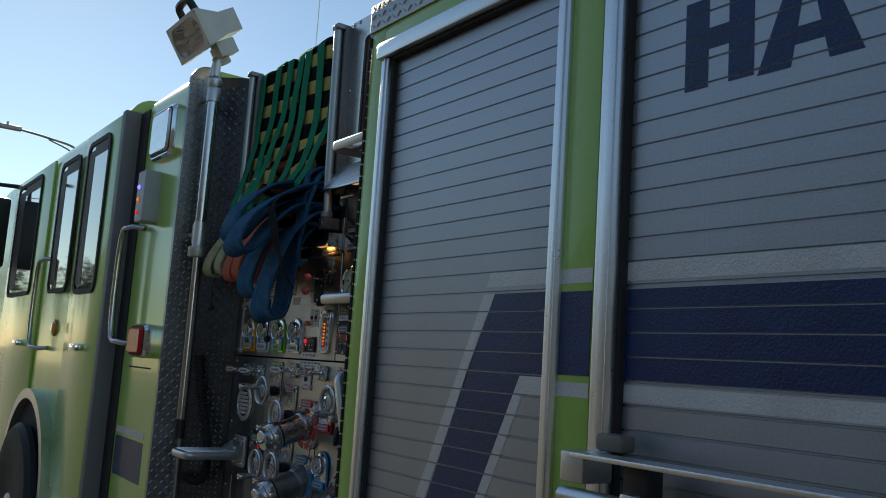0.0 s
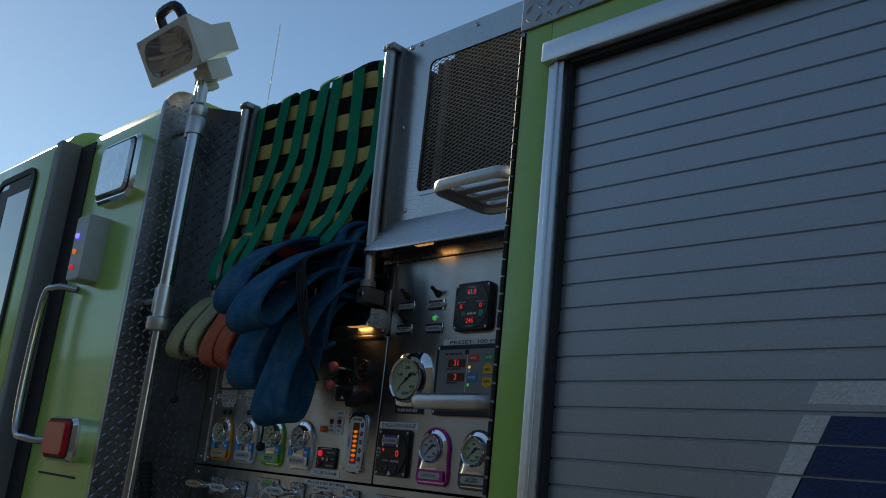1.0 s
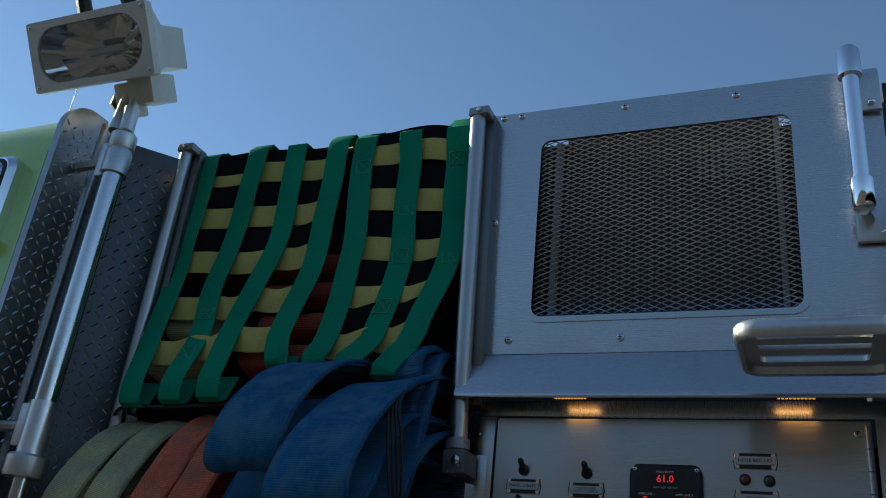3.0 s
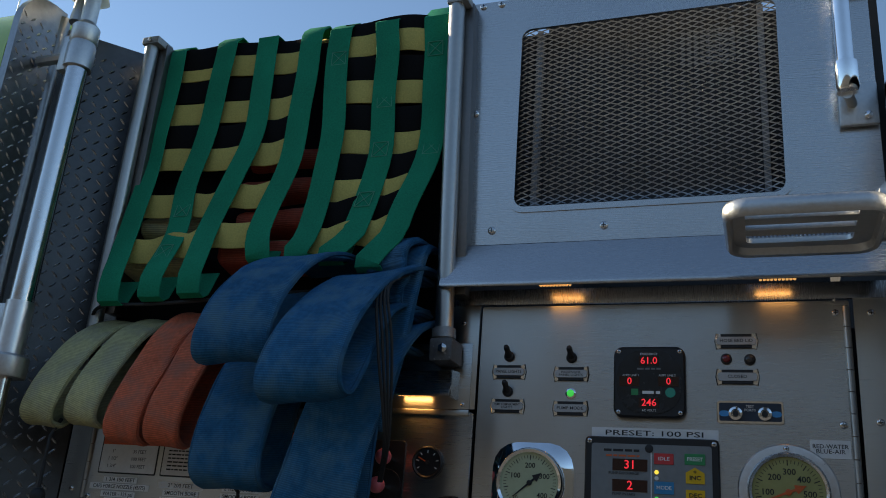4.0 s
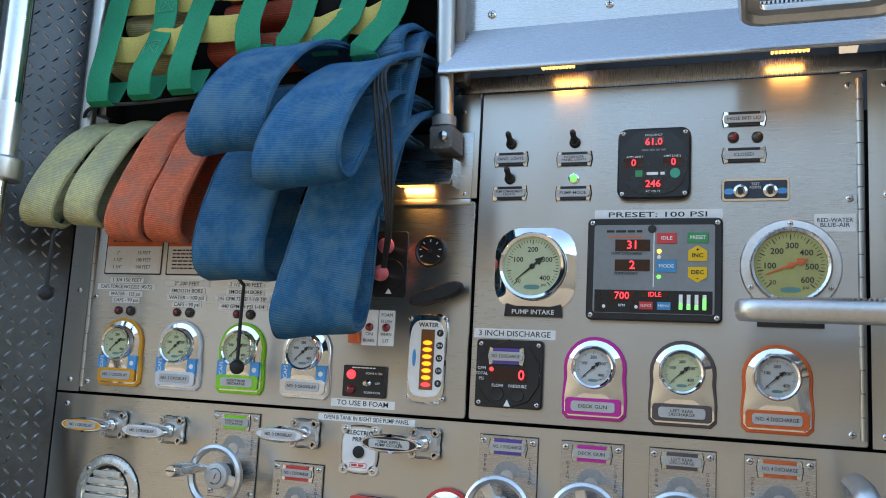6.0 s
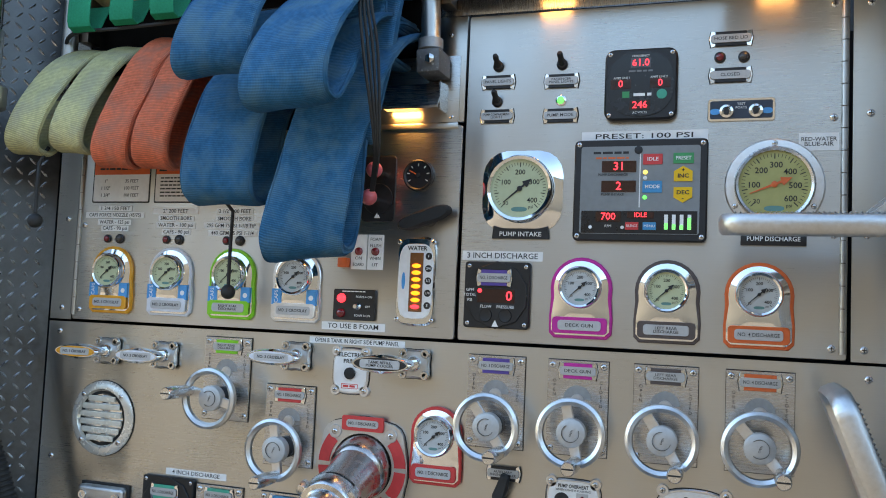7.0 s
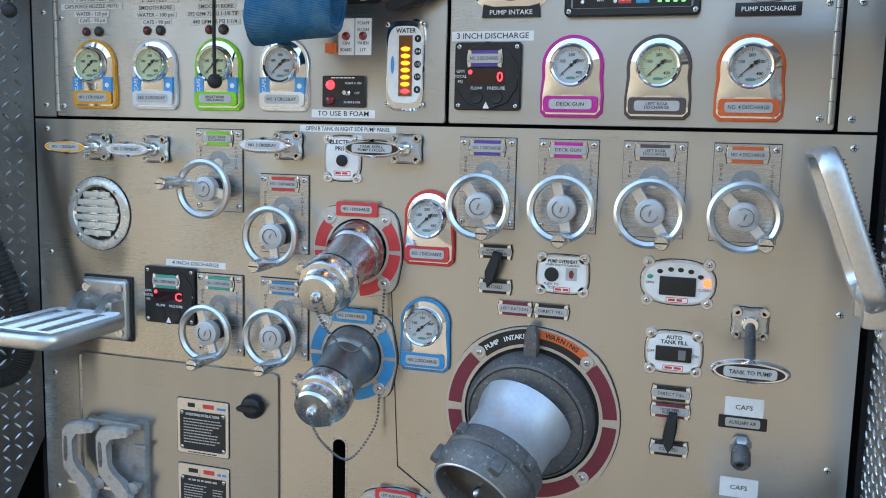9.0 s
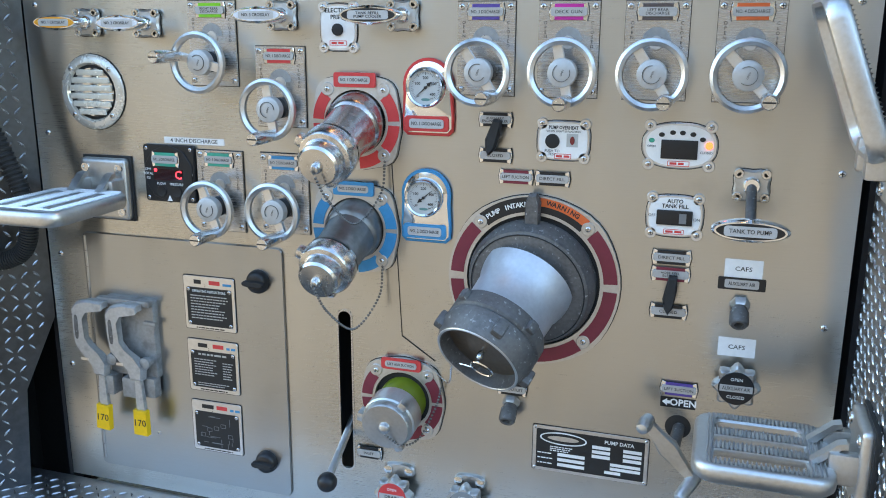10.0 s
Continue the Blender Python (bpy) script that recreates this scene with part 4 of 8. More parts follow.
# telescoping light pole with flood lamp
PX, PY = 1.385, 3.832
t = thing("light_pole", "polished telescoping light pole behind the cab", "pole", Matrix.Translation((PX, PY, 0)))
part("outer_tube", lathe(bmesh.new(), [(0.024, 1.97), (0.024, 2.69)], 24), POLE, t)
part("lower_tube", lathe(bmesh.new(), [(0.017, 1.24), (0.017, 1.97)], 24), POLE, t)
part("collar", lathe(bmesh.new(), [(0.031, 2.645), (0.031, 2.70), (0.028, 2.71), (0.031, 2.715), (0.031, 2.75), (0.018, 2.765), (0.018, 2.83), (0.012, 2.83), (0.012, 2.86)], 20), ALU_CAST, t)
part("lock_collar", lathe(bmesh.new(), [(0.026, 1.99), (0.028, 1.99), (0.028, 2.10), (0.025, 2.10)], 18), ALU, t)
part("clamp_ring", lathe(bmesh.new(), [(0.040, 1.945), (0.042, 1.95), (0.042, 1.985), (0.038, 1.99)], 20), ALU_CAST, t)
part("foot", lathe(bmesh.new(), [(0.022, 1.17), (0.022, 1.25), (0.018, 1.25)], 16), BLACK, t)
for z in (2.68, 2.05):
    part("wall_bracket", new_box(-0.022, 0.022, 0.015, 0.04, z - 0.045, z + 0.045, 0.006), ALU_CAST, t)
    part("standoff", tube(bmesh.new(), [(0, 0.03, z), (0, 0.12, z)], 0.012, 8), ALU_CAST, t)


# ---- pump panel fixtures ----
PLATE_LIGHT = mat("pale_engraved_plate", (0.52, 0.52, 0.515), 0.42, 0.15, 0.08, 20, 160)
PLATE_SILVER = mat("engraved_silver_plate", (0.50, 0.495, 0.48), 0.42, 0.3, 0.08, 20, 160)


def oval(w, h, n=28, p=2.6):
    """A rounded oval outline."""
    out = []
    for i in range(n):
        a = 2 * math.pi * i / n
        c, s = math.cos(a), math.sin(a)
        out.append((w / 2 * math.copysign(abs(c) ** (2 / p), c), h / 2 * math.copysign(abs(s) ** (2 / p), s)))
    return out


def shifted(pts, dx, dy):
    return [(x + dx, y + dy) for x, y in pts]


def plate_text(parent, lines, w, h, z, x=0.0, y=0.0, size=None, material=None, wide=1.12):
    """One or more centred lines of writing that fill a plate."""
    n = len(lines)
    size = size or min(h * 0.95 / n, 0.02)
    longest = max(len(s) for s in lines)
    for i, s in enumerate(lines):
        lettering(s, size, parent, x, y + (n - 1) * size * 0.42 - i * size * 0.84, z, material, fit=w * 0.88, bold=size * 0.006, wide=wide)


def winged(parent, x, y, z, lines, backing, w=0.064, h=0.026):
    """A nameplate: chrome wings, a coloured backing and an engraved plate."""
    bm = bmesh.new()
    pts = [(-w * 0.46, h * 0.5), (-w * 0.30, h * 0.36), (w * 0.30, h * 0.36), (w * 0.46, h * 0.5), (w * 0.5, 0.0), (w * 0.46, -h * 0.5), (w * 0.34, -h * 0.40), (-w * 0.34, -h * 0.40), (-w * 0.46, -h * 0.5), (-w * 0.5, 0.0)]
    slab(bm, shifted(pts[::-1], x, y), z, z + 0.003, 0.001)
    hold = part("name_holder", bm, CHROME, parent)
    dark_edge(hold, shifted(pts[::-1], x, y), z, 0.001, 0.001)
    bm = new_box(x - w * 0.36, x + w * 0.36, y - h * 0.44, y + h * 0.44, z + 0.003, z + 0.0045, 0.0006, 1)
    part("backing", bm, COL.get(backing, BLACK), hold)
    bm = slab(bmesh.new(), shifted(outline_rr(w * 0.92, h * 0.50, h * 0.16, 3), x, y), z + 0.0045, z + 0.0062, 0.0008)
    part("engraved_plate", bm, PLATE_SILVER, hold)
    plate_text(hold, lines, w * 0.86, h * 0.46, z + 0.0063, x, y, size=h * (0.27 if len(lines) == 1 else 0.215))
    return hold


def name_plate(y, z, lines, backing="black", w=0.064, h=0.028):
    t = thing("name_plate", "small engraved name plate in a chrome holder", "name plate", on_panel(y, z, 0.003), "name plates")
    winged(t, 0, 0, 0, lines, backing, w, h)
    return t


def sticker(y, z, w, h, lines, label="white printed label tape", size=None, material=None, out=0.0034, ink=None, turn=0.0, wide=1.12):
    t = thing("label_sticker", label, "label", on_panel(y, z, out, turn), "label stickers")
    part("tape", slab(bmesh.new(), outline_rr(w, h, 0.0008, 2), 0, 0.0006), material or WHITE, t)
    if lines:
        plate_text(t, lines, w, h, 0.0007, size=size, material=ink, wide=wide)
    return t


def dial_face(parent, r, z, face, top, needle_deg, red=False, nums=("100", "200", "300", "400")):
    """A gauge's dial with ticks, numbers and a needle."""
    f = part("dial", lathe(bmesh.new(), [(r, z - 0.001), (r, z)], 32), face, parent)
    bm = bmesh.new()
    n = 40
    for i in range(n + 1):
        a = radians(225 - 270 * i / n)
        k = 0.80 if i % 5 else 0.74
        c, s = math.cos(a), math.sin(a)
        wv = r * (0.008 if i % 5 else 0.014)
        v = [bm.verts.new((c * q * r + s * e, s * q * r - c * e, z + 0.0003)) for q, e in ((k, -wv), (k, wv), (0.9, wv), (0.9, -wv))]
        bm.faces.new(v)
    part("dial_scale", bm, INK, f, smooth=0)
    spots = ((-0.50, 0.22), (0.0, 0.56), (0.50, 0.22), (0.44, -0.40)) if len(nums) == 4 else ((-0.56, -0.02), (-0.36, 0.40), (0.04, 0.56), (0.42, 0.36), (0.56, -0.04), (0.44, -0.42))
    for s, (x, y) in zip(nums, spots):
        lettering(s, r * 0.24, f, x * r, y * r, z + 0.0003, bold=r * 0.003)
    lettering("30", r * 0.2, f, -0.48 * r, -0.5 * r, z + 0.0003)
    lettering("psi", r * 0.16, f, 0.40 * r, -0.62 * r, z + 0.0003)
    part("maker_mark", slab(bmesh.new(), shifted(oval(r * 0.55, r * 0.16, 18), 0, -r * 0.70), z, z + 0.0004), paint("maker_green", (0.10, 0.26, 0.24)) if "maker_green" not in bpy.data.materials else bpy.data.materials["maker_green"], f)
    a = radians(needle_deg)
    c, s = math.cos(a), math.sin(a)
    bm = bmesh.new()
    pts = [(-0.72, 0.012), (-0.72, -0.012), (0.0, -0.035), (0.20, -0.035), (0.22, -0.13), (0.52, 0.0), (0.22, 0.13), (0.20, 0.035), (0.0, 0.035)]
    slab(bm, [(r * (x * c - y * s), r * (x * s + y * c)) for x, y in pts], z + 0.0012, z + 0.0020)
    lathe(bm, [(r * 0.09, z + 0.0005), (r * 0.09, z + 0.003), (r * 0.04, z + 0.0036)], 14)
    part("needle", bm, COL["redorange"] if red else INK, parent)
    return f


def arch_outline(w, h, top_w, n=14):
    """Round-topped gauge plate: a half round head on a waisted rectangular foot."""
    r = top_w / 2
    yc = h / 2 - r
    pts = [(r * math.cos(math.pi * i / n), yc + r * math.sin(math.pi * i / n)) for i in range(n + 1)]
    pts += [(-r * 0.98, yc - r * 0.35), (-w * 0.49, -h * 0.18), (-w / 2, -h * 0.24), (-w / 2, -h / 2 + 0.008), (-w / 2 + 0.008, -h / 2),
            (w / 2 - 0.008, -h / 2), (w / 2, -h / 2 + 0.008), (w / 2, -h * 0.24), (w * 0.49, -h * 0.18), (r * 0.98, yc - r * 0.35)]
    return pts


def grow(pts, d):
    n = len(pts)
    cx, cy = sum(p[0] for p in pts) / n, sum(p[1] for p in pts) / n
    out = []
    for x, y in pts:
        k = math.hypot(x - cx, y - cy)
        out.append((cx + (x - cx) * (k + d) / k, cy + (y - cy) * (k + d) / k))
    return out


def domed(bm, outline, z0, z1, rings=7, inner=0.45):
    """A pressed plate: its rim at z0, swelling to a flat middle at z1."""
    loops = [[bm.verts.new((x, y, 0.0)) for x, y in outline]]
    for k in range(rings + 1):
        f = k / rings
        q = 1 - (1 - inner) * f
        z = z0 + (z1 - z0) * math.sin(f * math.pi / 2)
        loops.append([bm.verts.new((x * q, y * q, z)) for x, y in outline])
    n = len(outline)
    for a, b in zip(loops, loops[1:]):
        for j in range(n):
            f = bm.faces.new((a[j], a[(j + 1) % n], b[(j + 1) % n], b[j]))
            f.smooth = True
    bm.faces.new(loops[-1])
    bmesh.ops.recalc_face_normals(bm, faces=bm.faces)
    return bm


def line_gauge(y, z, colour, lines, face, label, caf=False, w=0.092, h=0.128, needle=42):
    """A discharge gauge: coloured surround, chrome plate with bezel, dial and name plate. z: the dial's height."""
    t = thing("pressure_gauge", label, "gauge", on_panel(y, z - 0.018, 0.003), "discharge gauges")
    yo = 0.018
    out = arch_outline(w, h, w * 0.94)
    part("surround", slab(bmesh.new(), grow(out, 0.0062), 0.0, 0.006, 0.0015), COL[colour], t, colour + " surround" if colour != "silver" else "silver surround")
    part("chrome_plate", domed(bmesh.new(), out, 0.0062, 0.0135, inner=0.30), CHROME, t)
    if caf:
        for sx in (-1, 1):
            b = part("side_tab", new_box(sx * w * 0.38 - 0.010, sx * w * 0.38 + 0.010, -0.036, -0.006, 0.006, 0.0135), COL["sky"], t)
            if sx < 0:
                lettering("CAFS", 0.011, b, sx * w * 0.38, -0.021, 0.0137, WHITE, turn=90)
            else:
                part("drop_symbol", lathe(bmesh.new(), [(0.005, 0.0135), (0.005, 0.0138)], 10, Matrix.Translation((sx * w * 0.38, -0.022, 0))), WHITE, b)
    R = 0.0365
    m = Matrix.Translation((0, yo, 0))
    part("bezel", lathe(bmesh.new(), [(R, 0.008), (R, 0.022), (R - 0.003, 0.026), (R - 0.006, 0.024), (R - 0.007, 0.018)], 36, m, close=False), CHROME, t)
    o = dial_face(t, R - 0.006, 0.019, face, 0, needle)
    o.location = (0, yo, 0)
    for c in t.children:
        if c.name.startswith("needle"):
            c.location = (0, yo, 0)
    nb = part("name_backing", slab(bmesh.new(), shifted(outline_rr(w * 0.94, 0.028, 0.006, 3), 0, -h / 2 + 0.017), 0.011, 0.014, 0.001), COL[colour], t)
    part("engraved_plate", slab(bmesh.new(), shifted(outline_rr(w * 0.74, 0.017, 0.005, 3), 0, -h / 2 + 0.017), 0.014, 0.0155, 0.0007), PLATE_LIGHT, nb)
    plate_text(nb, lines, w * 0.72, 0.015, 0.0157, 0, -h / 2 + 0.017, size=0.0085 if len(lines) == 1 else 0.0068)
    return t


line_gauge(3.670, 1.641, "orange", ["NO. 1 CROSSLAY"], DIAL_G, "orange-rimmed chrome crosslay pressure gauge", True, 0.098)
line_gauge(3.525, 1.641, "white", ["NO. 2 CROSSLAY"], DIAL_G, "white-rimmed chrome crosslay pressure gauge", True, 0.098)
line_gauge(3.380, 1.641, "lime", ["RIGHT REAR", "DISCHARGE"], DIAL_G, "lime-rimmed chrome rear discharge gauge", True, 0.098)
line_gauge(3.236, 1.641, "silver", ["NO. 3 CROSSLAY"], DIAL_W, "silver-rimmed chrome crosslay pressure gauge", True, 0.098)
line_gauge(2.686, 1.638, "magenta", ["DECK GUN"], DIAL_W, "magenta-rimmed chrome deck gun gauge", False, 0.100)
line_gauge(2.542, 1.637, "brown", ["LEFT REAR", "DISCHARGE"], DIAL_G, "brown-rimmed chrome rear discharge gauge", False, 0.100)
line_gauge(2.398, 1.636, "redorange", ["NO. 4 DISCHARGE"], DIAL_W, "orange-red-rimmed chrome discharge gauge", False, 0.100)
line_gauge(2.938, 1.364, "red", ["NO. 1 DISCHARGE"], DIAL_W, "red-rimmed chrome discharge gauge", False, 0.090)
line_gauge(2.942, 1.163, "blue", ["NO. 2 DISCHARGE"], DIAL_W, "blue-rimmed chrome discharge gauge", False, 0.090, needle=220)

# master gauges
t = thing("pressure_gauge", "large chrome pump intake gauge with a pale dial", "gauge", on_panel(2.797, 1.808, 0.003))
pts = []
for i in range(32):
    a = 2 * math.pi * i / 32
    k = 0.079 + 0.006 * math.cos(4 * a + math.pi)
    pts.append((k * math.cos(a), k * math.sin(a) - 0.002))
part("chrome_plate", domed(bmesh.new(), pts, 0.002, 0.013, inner=0.55), CHROME, t)
part("bezel", lathe(bmesh.new(), [(0.060, 0.006), (0.060, 0.024), (0.057, 0.030), (0.052, 0.028), (0.050, 0.020)], 44, close=False), CHROME, t)
dial_face(t, 0.052, 0.021, DIAL_G, 0, 40)
nb = part("name_foot", slab(bmesh.new(), shifted([(-0.052, -0.010), (0.052, -0.010), (0.050, 0.012), (0.034, 0.008), (-0.034, 0.008), (-0.050, 0.012)], 0, -0.077), 0, 0.006, 0.001), BLACK, t)
plate_text(nb, ["PUMP INTAKE"], 0.086, 0.012, 0.0062, 0, -0.079, 0.0115, WHITE)
t = thing("pressure_gauge", "large pump discharge gauge with a yellowed dial and grey flange", "gauge", on_panel(2.378, 1.814, 0.003))
part("flange", lathe(bmesh.new(), [(0.077, 0), (0.077, 0.003), (0.075, 0.005), (0.06, 0.006)], 48), ALU, t)
part("bezel", lathe(bmesh.new(), [(0.062, 0.004), (0.062, 0.018), (0.059, 0.022), (0.055, 0.020), (0.054, 0.014)], 44, close=False), CHROME_WORN, t)
dial_face(t, 0.056, 0.015, DIAL_Y, 0, 22, True, ("100", "200", "300", "400", "500", "600"))
for a in (90, 210, 330):
    screw(t, 0.069 * math.cos(radians(a)), 0.069 * math.sin(radians(a)), 0.006, 0.0045)
nb = part("name_foot", new_box(-0.050, 0.050, -0.098, -0.077, 0, 0.004, 0.001), BLACK, t)
plate_text(nb, ["PUMP DISCHARGE"], 0.092, 0.012, 0.0042, 0, -0.0875, 0.0105, WHITE)

# switches, indicator lamps and small plates of the upper gauge panel
for y, z in ((2.850, 2.035), (2.733, 2.033), (2.850, 1.970)):
    t = thing("toggle_switch", "black rubber-booted toggle switch", "switch", on_panel(y, z, 0.003), "toggle switches")
    part("collar", lathe(bmesh.new(), [(0.010, 0), (0.010, 0.003), (0.008, 0.006), (0.006, 0.007)], 14), BLACK, t)
    part("boot", lathe(bmesh.new(), [(0.006, 0), (0.007, 0.006), (0.005, 0.012), (0.0055, 0.022), (0.004, 0.027), (0.001, 0.028)], 12, Matrix.Translation((0, 0.001, 0.004)) @ Matrix.Rotation(radians(-28), 4, "X")), RUBBER, t)


def indicator(y, z, lens, label, r=0.007):
    t = thing("indicator_lamp", label, "indicator", on_panel(y, z, 0.003), "indicator lamps")
    part("bezel", lathe(bmesh.new(), [(r * 1.35, 0), (r * 1.35, 0.003), (r, 0.0045)], 16), BLACK if lens is not LED_GREEN else CHROME, t)
    part("lens", lathe(bmesh.new(), [(r, 0.003), (r * 0.85, 0.007), (r * 0.4, 0.009)], 14), lens, t)


DULL_RED = mat("dull_red_lens", (0.22, 0.015, 0.02), 0.2, coat=0.5)
DULL_BROWN = mat("dull_smoked_lens", (0.05, 0.04, 0.035), 0.3, coat=0.4)
indicator(2.733, 1.968, LED_GREEN, "lit green indicator lamp")
indicator(2.466, 2.031, DULL_RED, "unlit red indicator lamp")
indicator(2.428, 2.030, DULL_BROWN, "unlit smoked indicator lamp")
for y in (3.690, 3.543, 3.400):
    indicator(y, 1.709, DULL_RED, "unlit red indicator lamp", 0.0065)
    indicator(y - 0.031, 1.709, DULL_BROWN, "smoked round indicator lamp", 0.0075)
name_plate(2.849, 2.006, ["PANEL LIGHTS"])
name_plate(2.733, 2.003, ["PASSENGER", "PANEL LIGHTS"])
name_plate(2.849, 1.943, ["PUMP COMPARTMENT", "LIGHTS"])
name_plate(2.733, 1.941, ["PUMP MODE"])
name_plate(2.449, 2.062, ["HOSE BED LID"], w=0.070)
name_plate(2.449, 2.000, ["CLOSED"], w=0.070)
name_plate(2.812, 1.310, ["AUXILIARY", "ENGINE COOLER"], w=0.062)
name_plate(2.811, 1.246, ["CLOSED"], w=0.062)
name_plate(2.772, 1.209, ["LEFT SUCTION"], "burgundy", w=0.064)
name_plate(2.706, 1.209, ["DIRECT FILL"], w=0.064)
name_plate(2.492, 1.083, ["DIRECT FILL"], w=0.068)
name_plate(2.492, 1.053, ["HOSE REEL", "BLEEDER"], "burgundy", w=0.068)
name_plate(2.491, 0.985, ["CLOSED"], w=0.066)
name_plate(2.463, 0.841, ["LEFT SUCTION"], "purple", w=0.066)
name_plate(2.769, 0.800, ["AIR OUTLET"], w=0.058)
name_plate(3.066, 0.618, ["INLET"], w=0.056)

# voltmeter
LCD_RED = mat("dark_red_display", (0.03, 0.003, 0.004), 0.15, coat=0.5)


def digits(parent, s, x, y, z, h, w=None, dark=True):
    if dark:
        ww = w or h * 0.75 * len(s) + h
        part("display_window", new_box(x - ww / 2, x + ww / 2, y - h * 0.75, y + h * 0.75, z - 0.0005, z), LCD_RED, parent)
    lettering(s, h * 1.55, parent, x, y, z + 0.0004, LED_RED, bold=h * 0.012)


t = thing("voltage_meter", "black square generator meter with red digits", "meter", on_panel(2.594, 1.988, 0.003))
part("housing", slab(bmesh.new(), outline_rr(0.122, 0.124, 0.016, 4), 0, 0.016, 0.004), BLACK, t)
part("face", slab(bmesh.new(), oval(0.112, 0.112, 36, 2.4), 0.016, 0.0175), mat("meter_face", (0.014, 0.016, 0.018), 0.25), t)
for s, x, y in (("61.0", 0.0, 0.036), ("0", -0.033, 0.0), ("0", 0.033, 0.0), ("246", 0.0, -0.037)):
    digits(t, s, x, y, 0.018, 0.011, 0.034)
for s, x, y in (("FREQUENCY", 0, 0.048), ("AMPS LINE 1", -0.031, 0.0105), ("AMPS LINE 2", 0.031, 0.0105), ("AC VOLTS", 0, -0.050)):
    lettering(s, 0.0052, t, x, y, 0.018, WHITE)
bars(t, 0, 0.022, 0.0178, 0.040, 1, 0.005, 0.003, GREY_INK, ragged=0.0)
bars(t, 0.004, -0.019, 0.0178, 0.030, 1, 0.005, 0.005, WHITE, ragged=0.0)
part("logo_shape", new_box(-0.030, -0.018, -0.024, -0.013, 0.0175, 0.0179), COL["green"], t)
part("round_button", lathe(bmesh.new(), [(0.0085, 0.0175), (0.0085, 0.0185)], 18, Matrix.Translation((0.036, -0.019, 0))), COL["teal"], t)
for sx in (-1, 1):
    for sy in (-1, 1):
        screw(t, sx * 0.052, sy * 0.053, 0.015, 0.004)

# test ports
t = thing("test_ports", "chrome test port plate with two sockets", "port plate", on_panel(2.431, 1.941, 0.003))
part("plate", slab(bmesh.new(), outline_rr(0.106, 0.038, 0.004, 3), 0, 0.003, 0.001), CHROME, t)
part("face", slab(bmesh.new(), outline_rr(0.098, 0.030, 0.003, 3), 0.003, 0.004), mat("port_face", (0.02, 0.035, 0.06), 0.35), t)
for sx in (-1, 1):
    part("socket", lathe(bmesh.new(), [(0.011, 0.004), (0.011, 0.008), (0.007, 0.009), (0.006, 0.005)], 18, Matrix.Translation((sx * 0.023, -0.003, 0))), CHROME, t)
    part("arrow_mark", slab(bmesh.new(), shifted(oval(0.016, 0.010, 12), sx * 0.041, -0.003), 0.004, 0.0046), COL["sky"], t)
    part("socket_hole", lathe(bmesh.new(), [(0.005, 0.005), (0.005, 0.0095)], 12, Matrix.Translation((sx * 0.023, -0.003, 0))), INK, t)
lettering("TEST", 0.006, t, 0, 0.009, 0.0045, WHITE)
lettering("PORTS", 0.006, t, 0, 0.003, 0.0045, WHITE)

sticker(2.588, 1.901, 0.212, 0.018, ["PRESET: 100 PSI"], size=0.0125, wide=2.0)
sticker(2.312, 1.885, 0.060, 0.029, ["RED-WATER", "BLUE-AIR"], size=0.0095)
sticker(2.830, 1.690, 0.148, 0.017, ["3 INCH DISCHARGE"], size=0.014)
sticker(3.114, 1.551, 0.130, 0.015, ["TO USE B FOAM"], size=0.013)
sticker(3.107, 1.5225, 0.196, 0.012, ["OPEN B TANK IN RIGHT SIDE PUMP PANEL"], size=0.011, out=0.0)
sticker(3.440, 1.244, 0.140, 0.013, ["4 INCH DISCHARGE"], size=0.011, out=0.0)

# pressure governor
t = thing("pressure_governor", "black framed engine governor panel with red displays and coloured keys", "control panel", on_panel(2.592, 1.806, 0.003))
part("housing", slab(bmesh.new(), outline_rr(0.222, 0.174, 0.008, 3), 0, 0.014, 0.003), BLACK, t)
part("faceplate", slab(bmesh.new(), outline_rr(0.198, 0.150, 0.004, 2), 0.014, 0.0152), COL["grey"], t)
for s, x, y in (("31", -0.042, 0.040), ("2", -0.042, 0.006)):
    digits(t, s, x + 0.008, y, 0.0162, 0.013, 0.058)
part("dark_strip", new_box(-0.096, 0.096, -0.074, -0.036, 0.0152, 0.0157), mat("strip_black", (0.01, 0.01, 0.011), 0.3), t)
digits(t, "700", -0.050, -0.046, 0.0166, 0.011, 0.042)
digits(t, "IDLE", 0.004, -0.043, 0.0166, 0.007, 0.044)
for s, x, y in (("PUMP DISCHARGE", -0.044, 0.026), ("PUMP INTAKE", -0.044, -0.008), ("RPM", -0.050, -0.062)):
    lettering(s, 0.0062, t, x, y, 0.0162, INK if y > -0.03 else WHITE)
bars(t, -0.046, 0.064, 0.0152, 0.064, 1, 0.006, 0.004, INK, ragged=0.0)
bars(t, -0.046, 0.055, 0.0152, 0.056, 1, 0.006, 0.003, COL["redorange"], ragged=0.0)
part("divider", new_box(0.0005, 0.002, -0.030, 0.066, 0.0152, 0.0156), WHITE, t)
for s, x, y, w, h, c in (("IDLE", 0.022, 0.052, 0.032, 0.018, "red"), ("PRESET", 0.072, 0.053, 0.033, 0.018, "green"), ("MODE", 0.022, 0.005, 0.032, 0.020, "blue")):
    k = part("key", slab(bmesh.new(), shifted(outline_rr(w, h, 0.001, 2), x, y), 0.0152, 0.0166, 0.0005), COL[c], t, c + " key")
    lettering(s, 0.0085, k, x, y, 0.0168, WHITE, fit=w * 0.75, bold=0.0001)
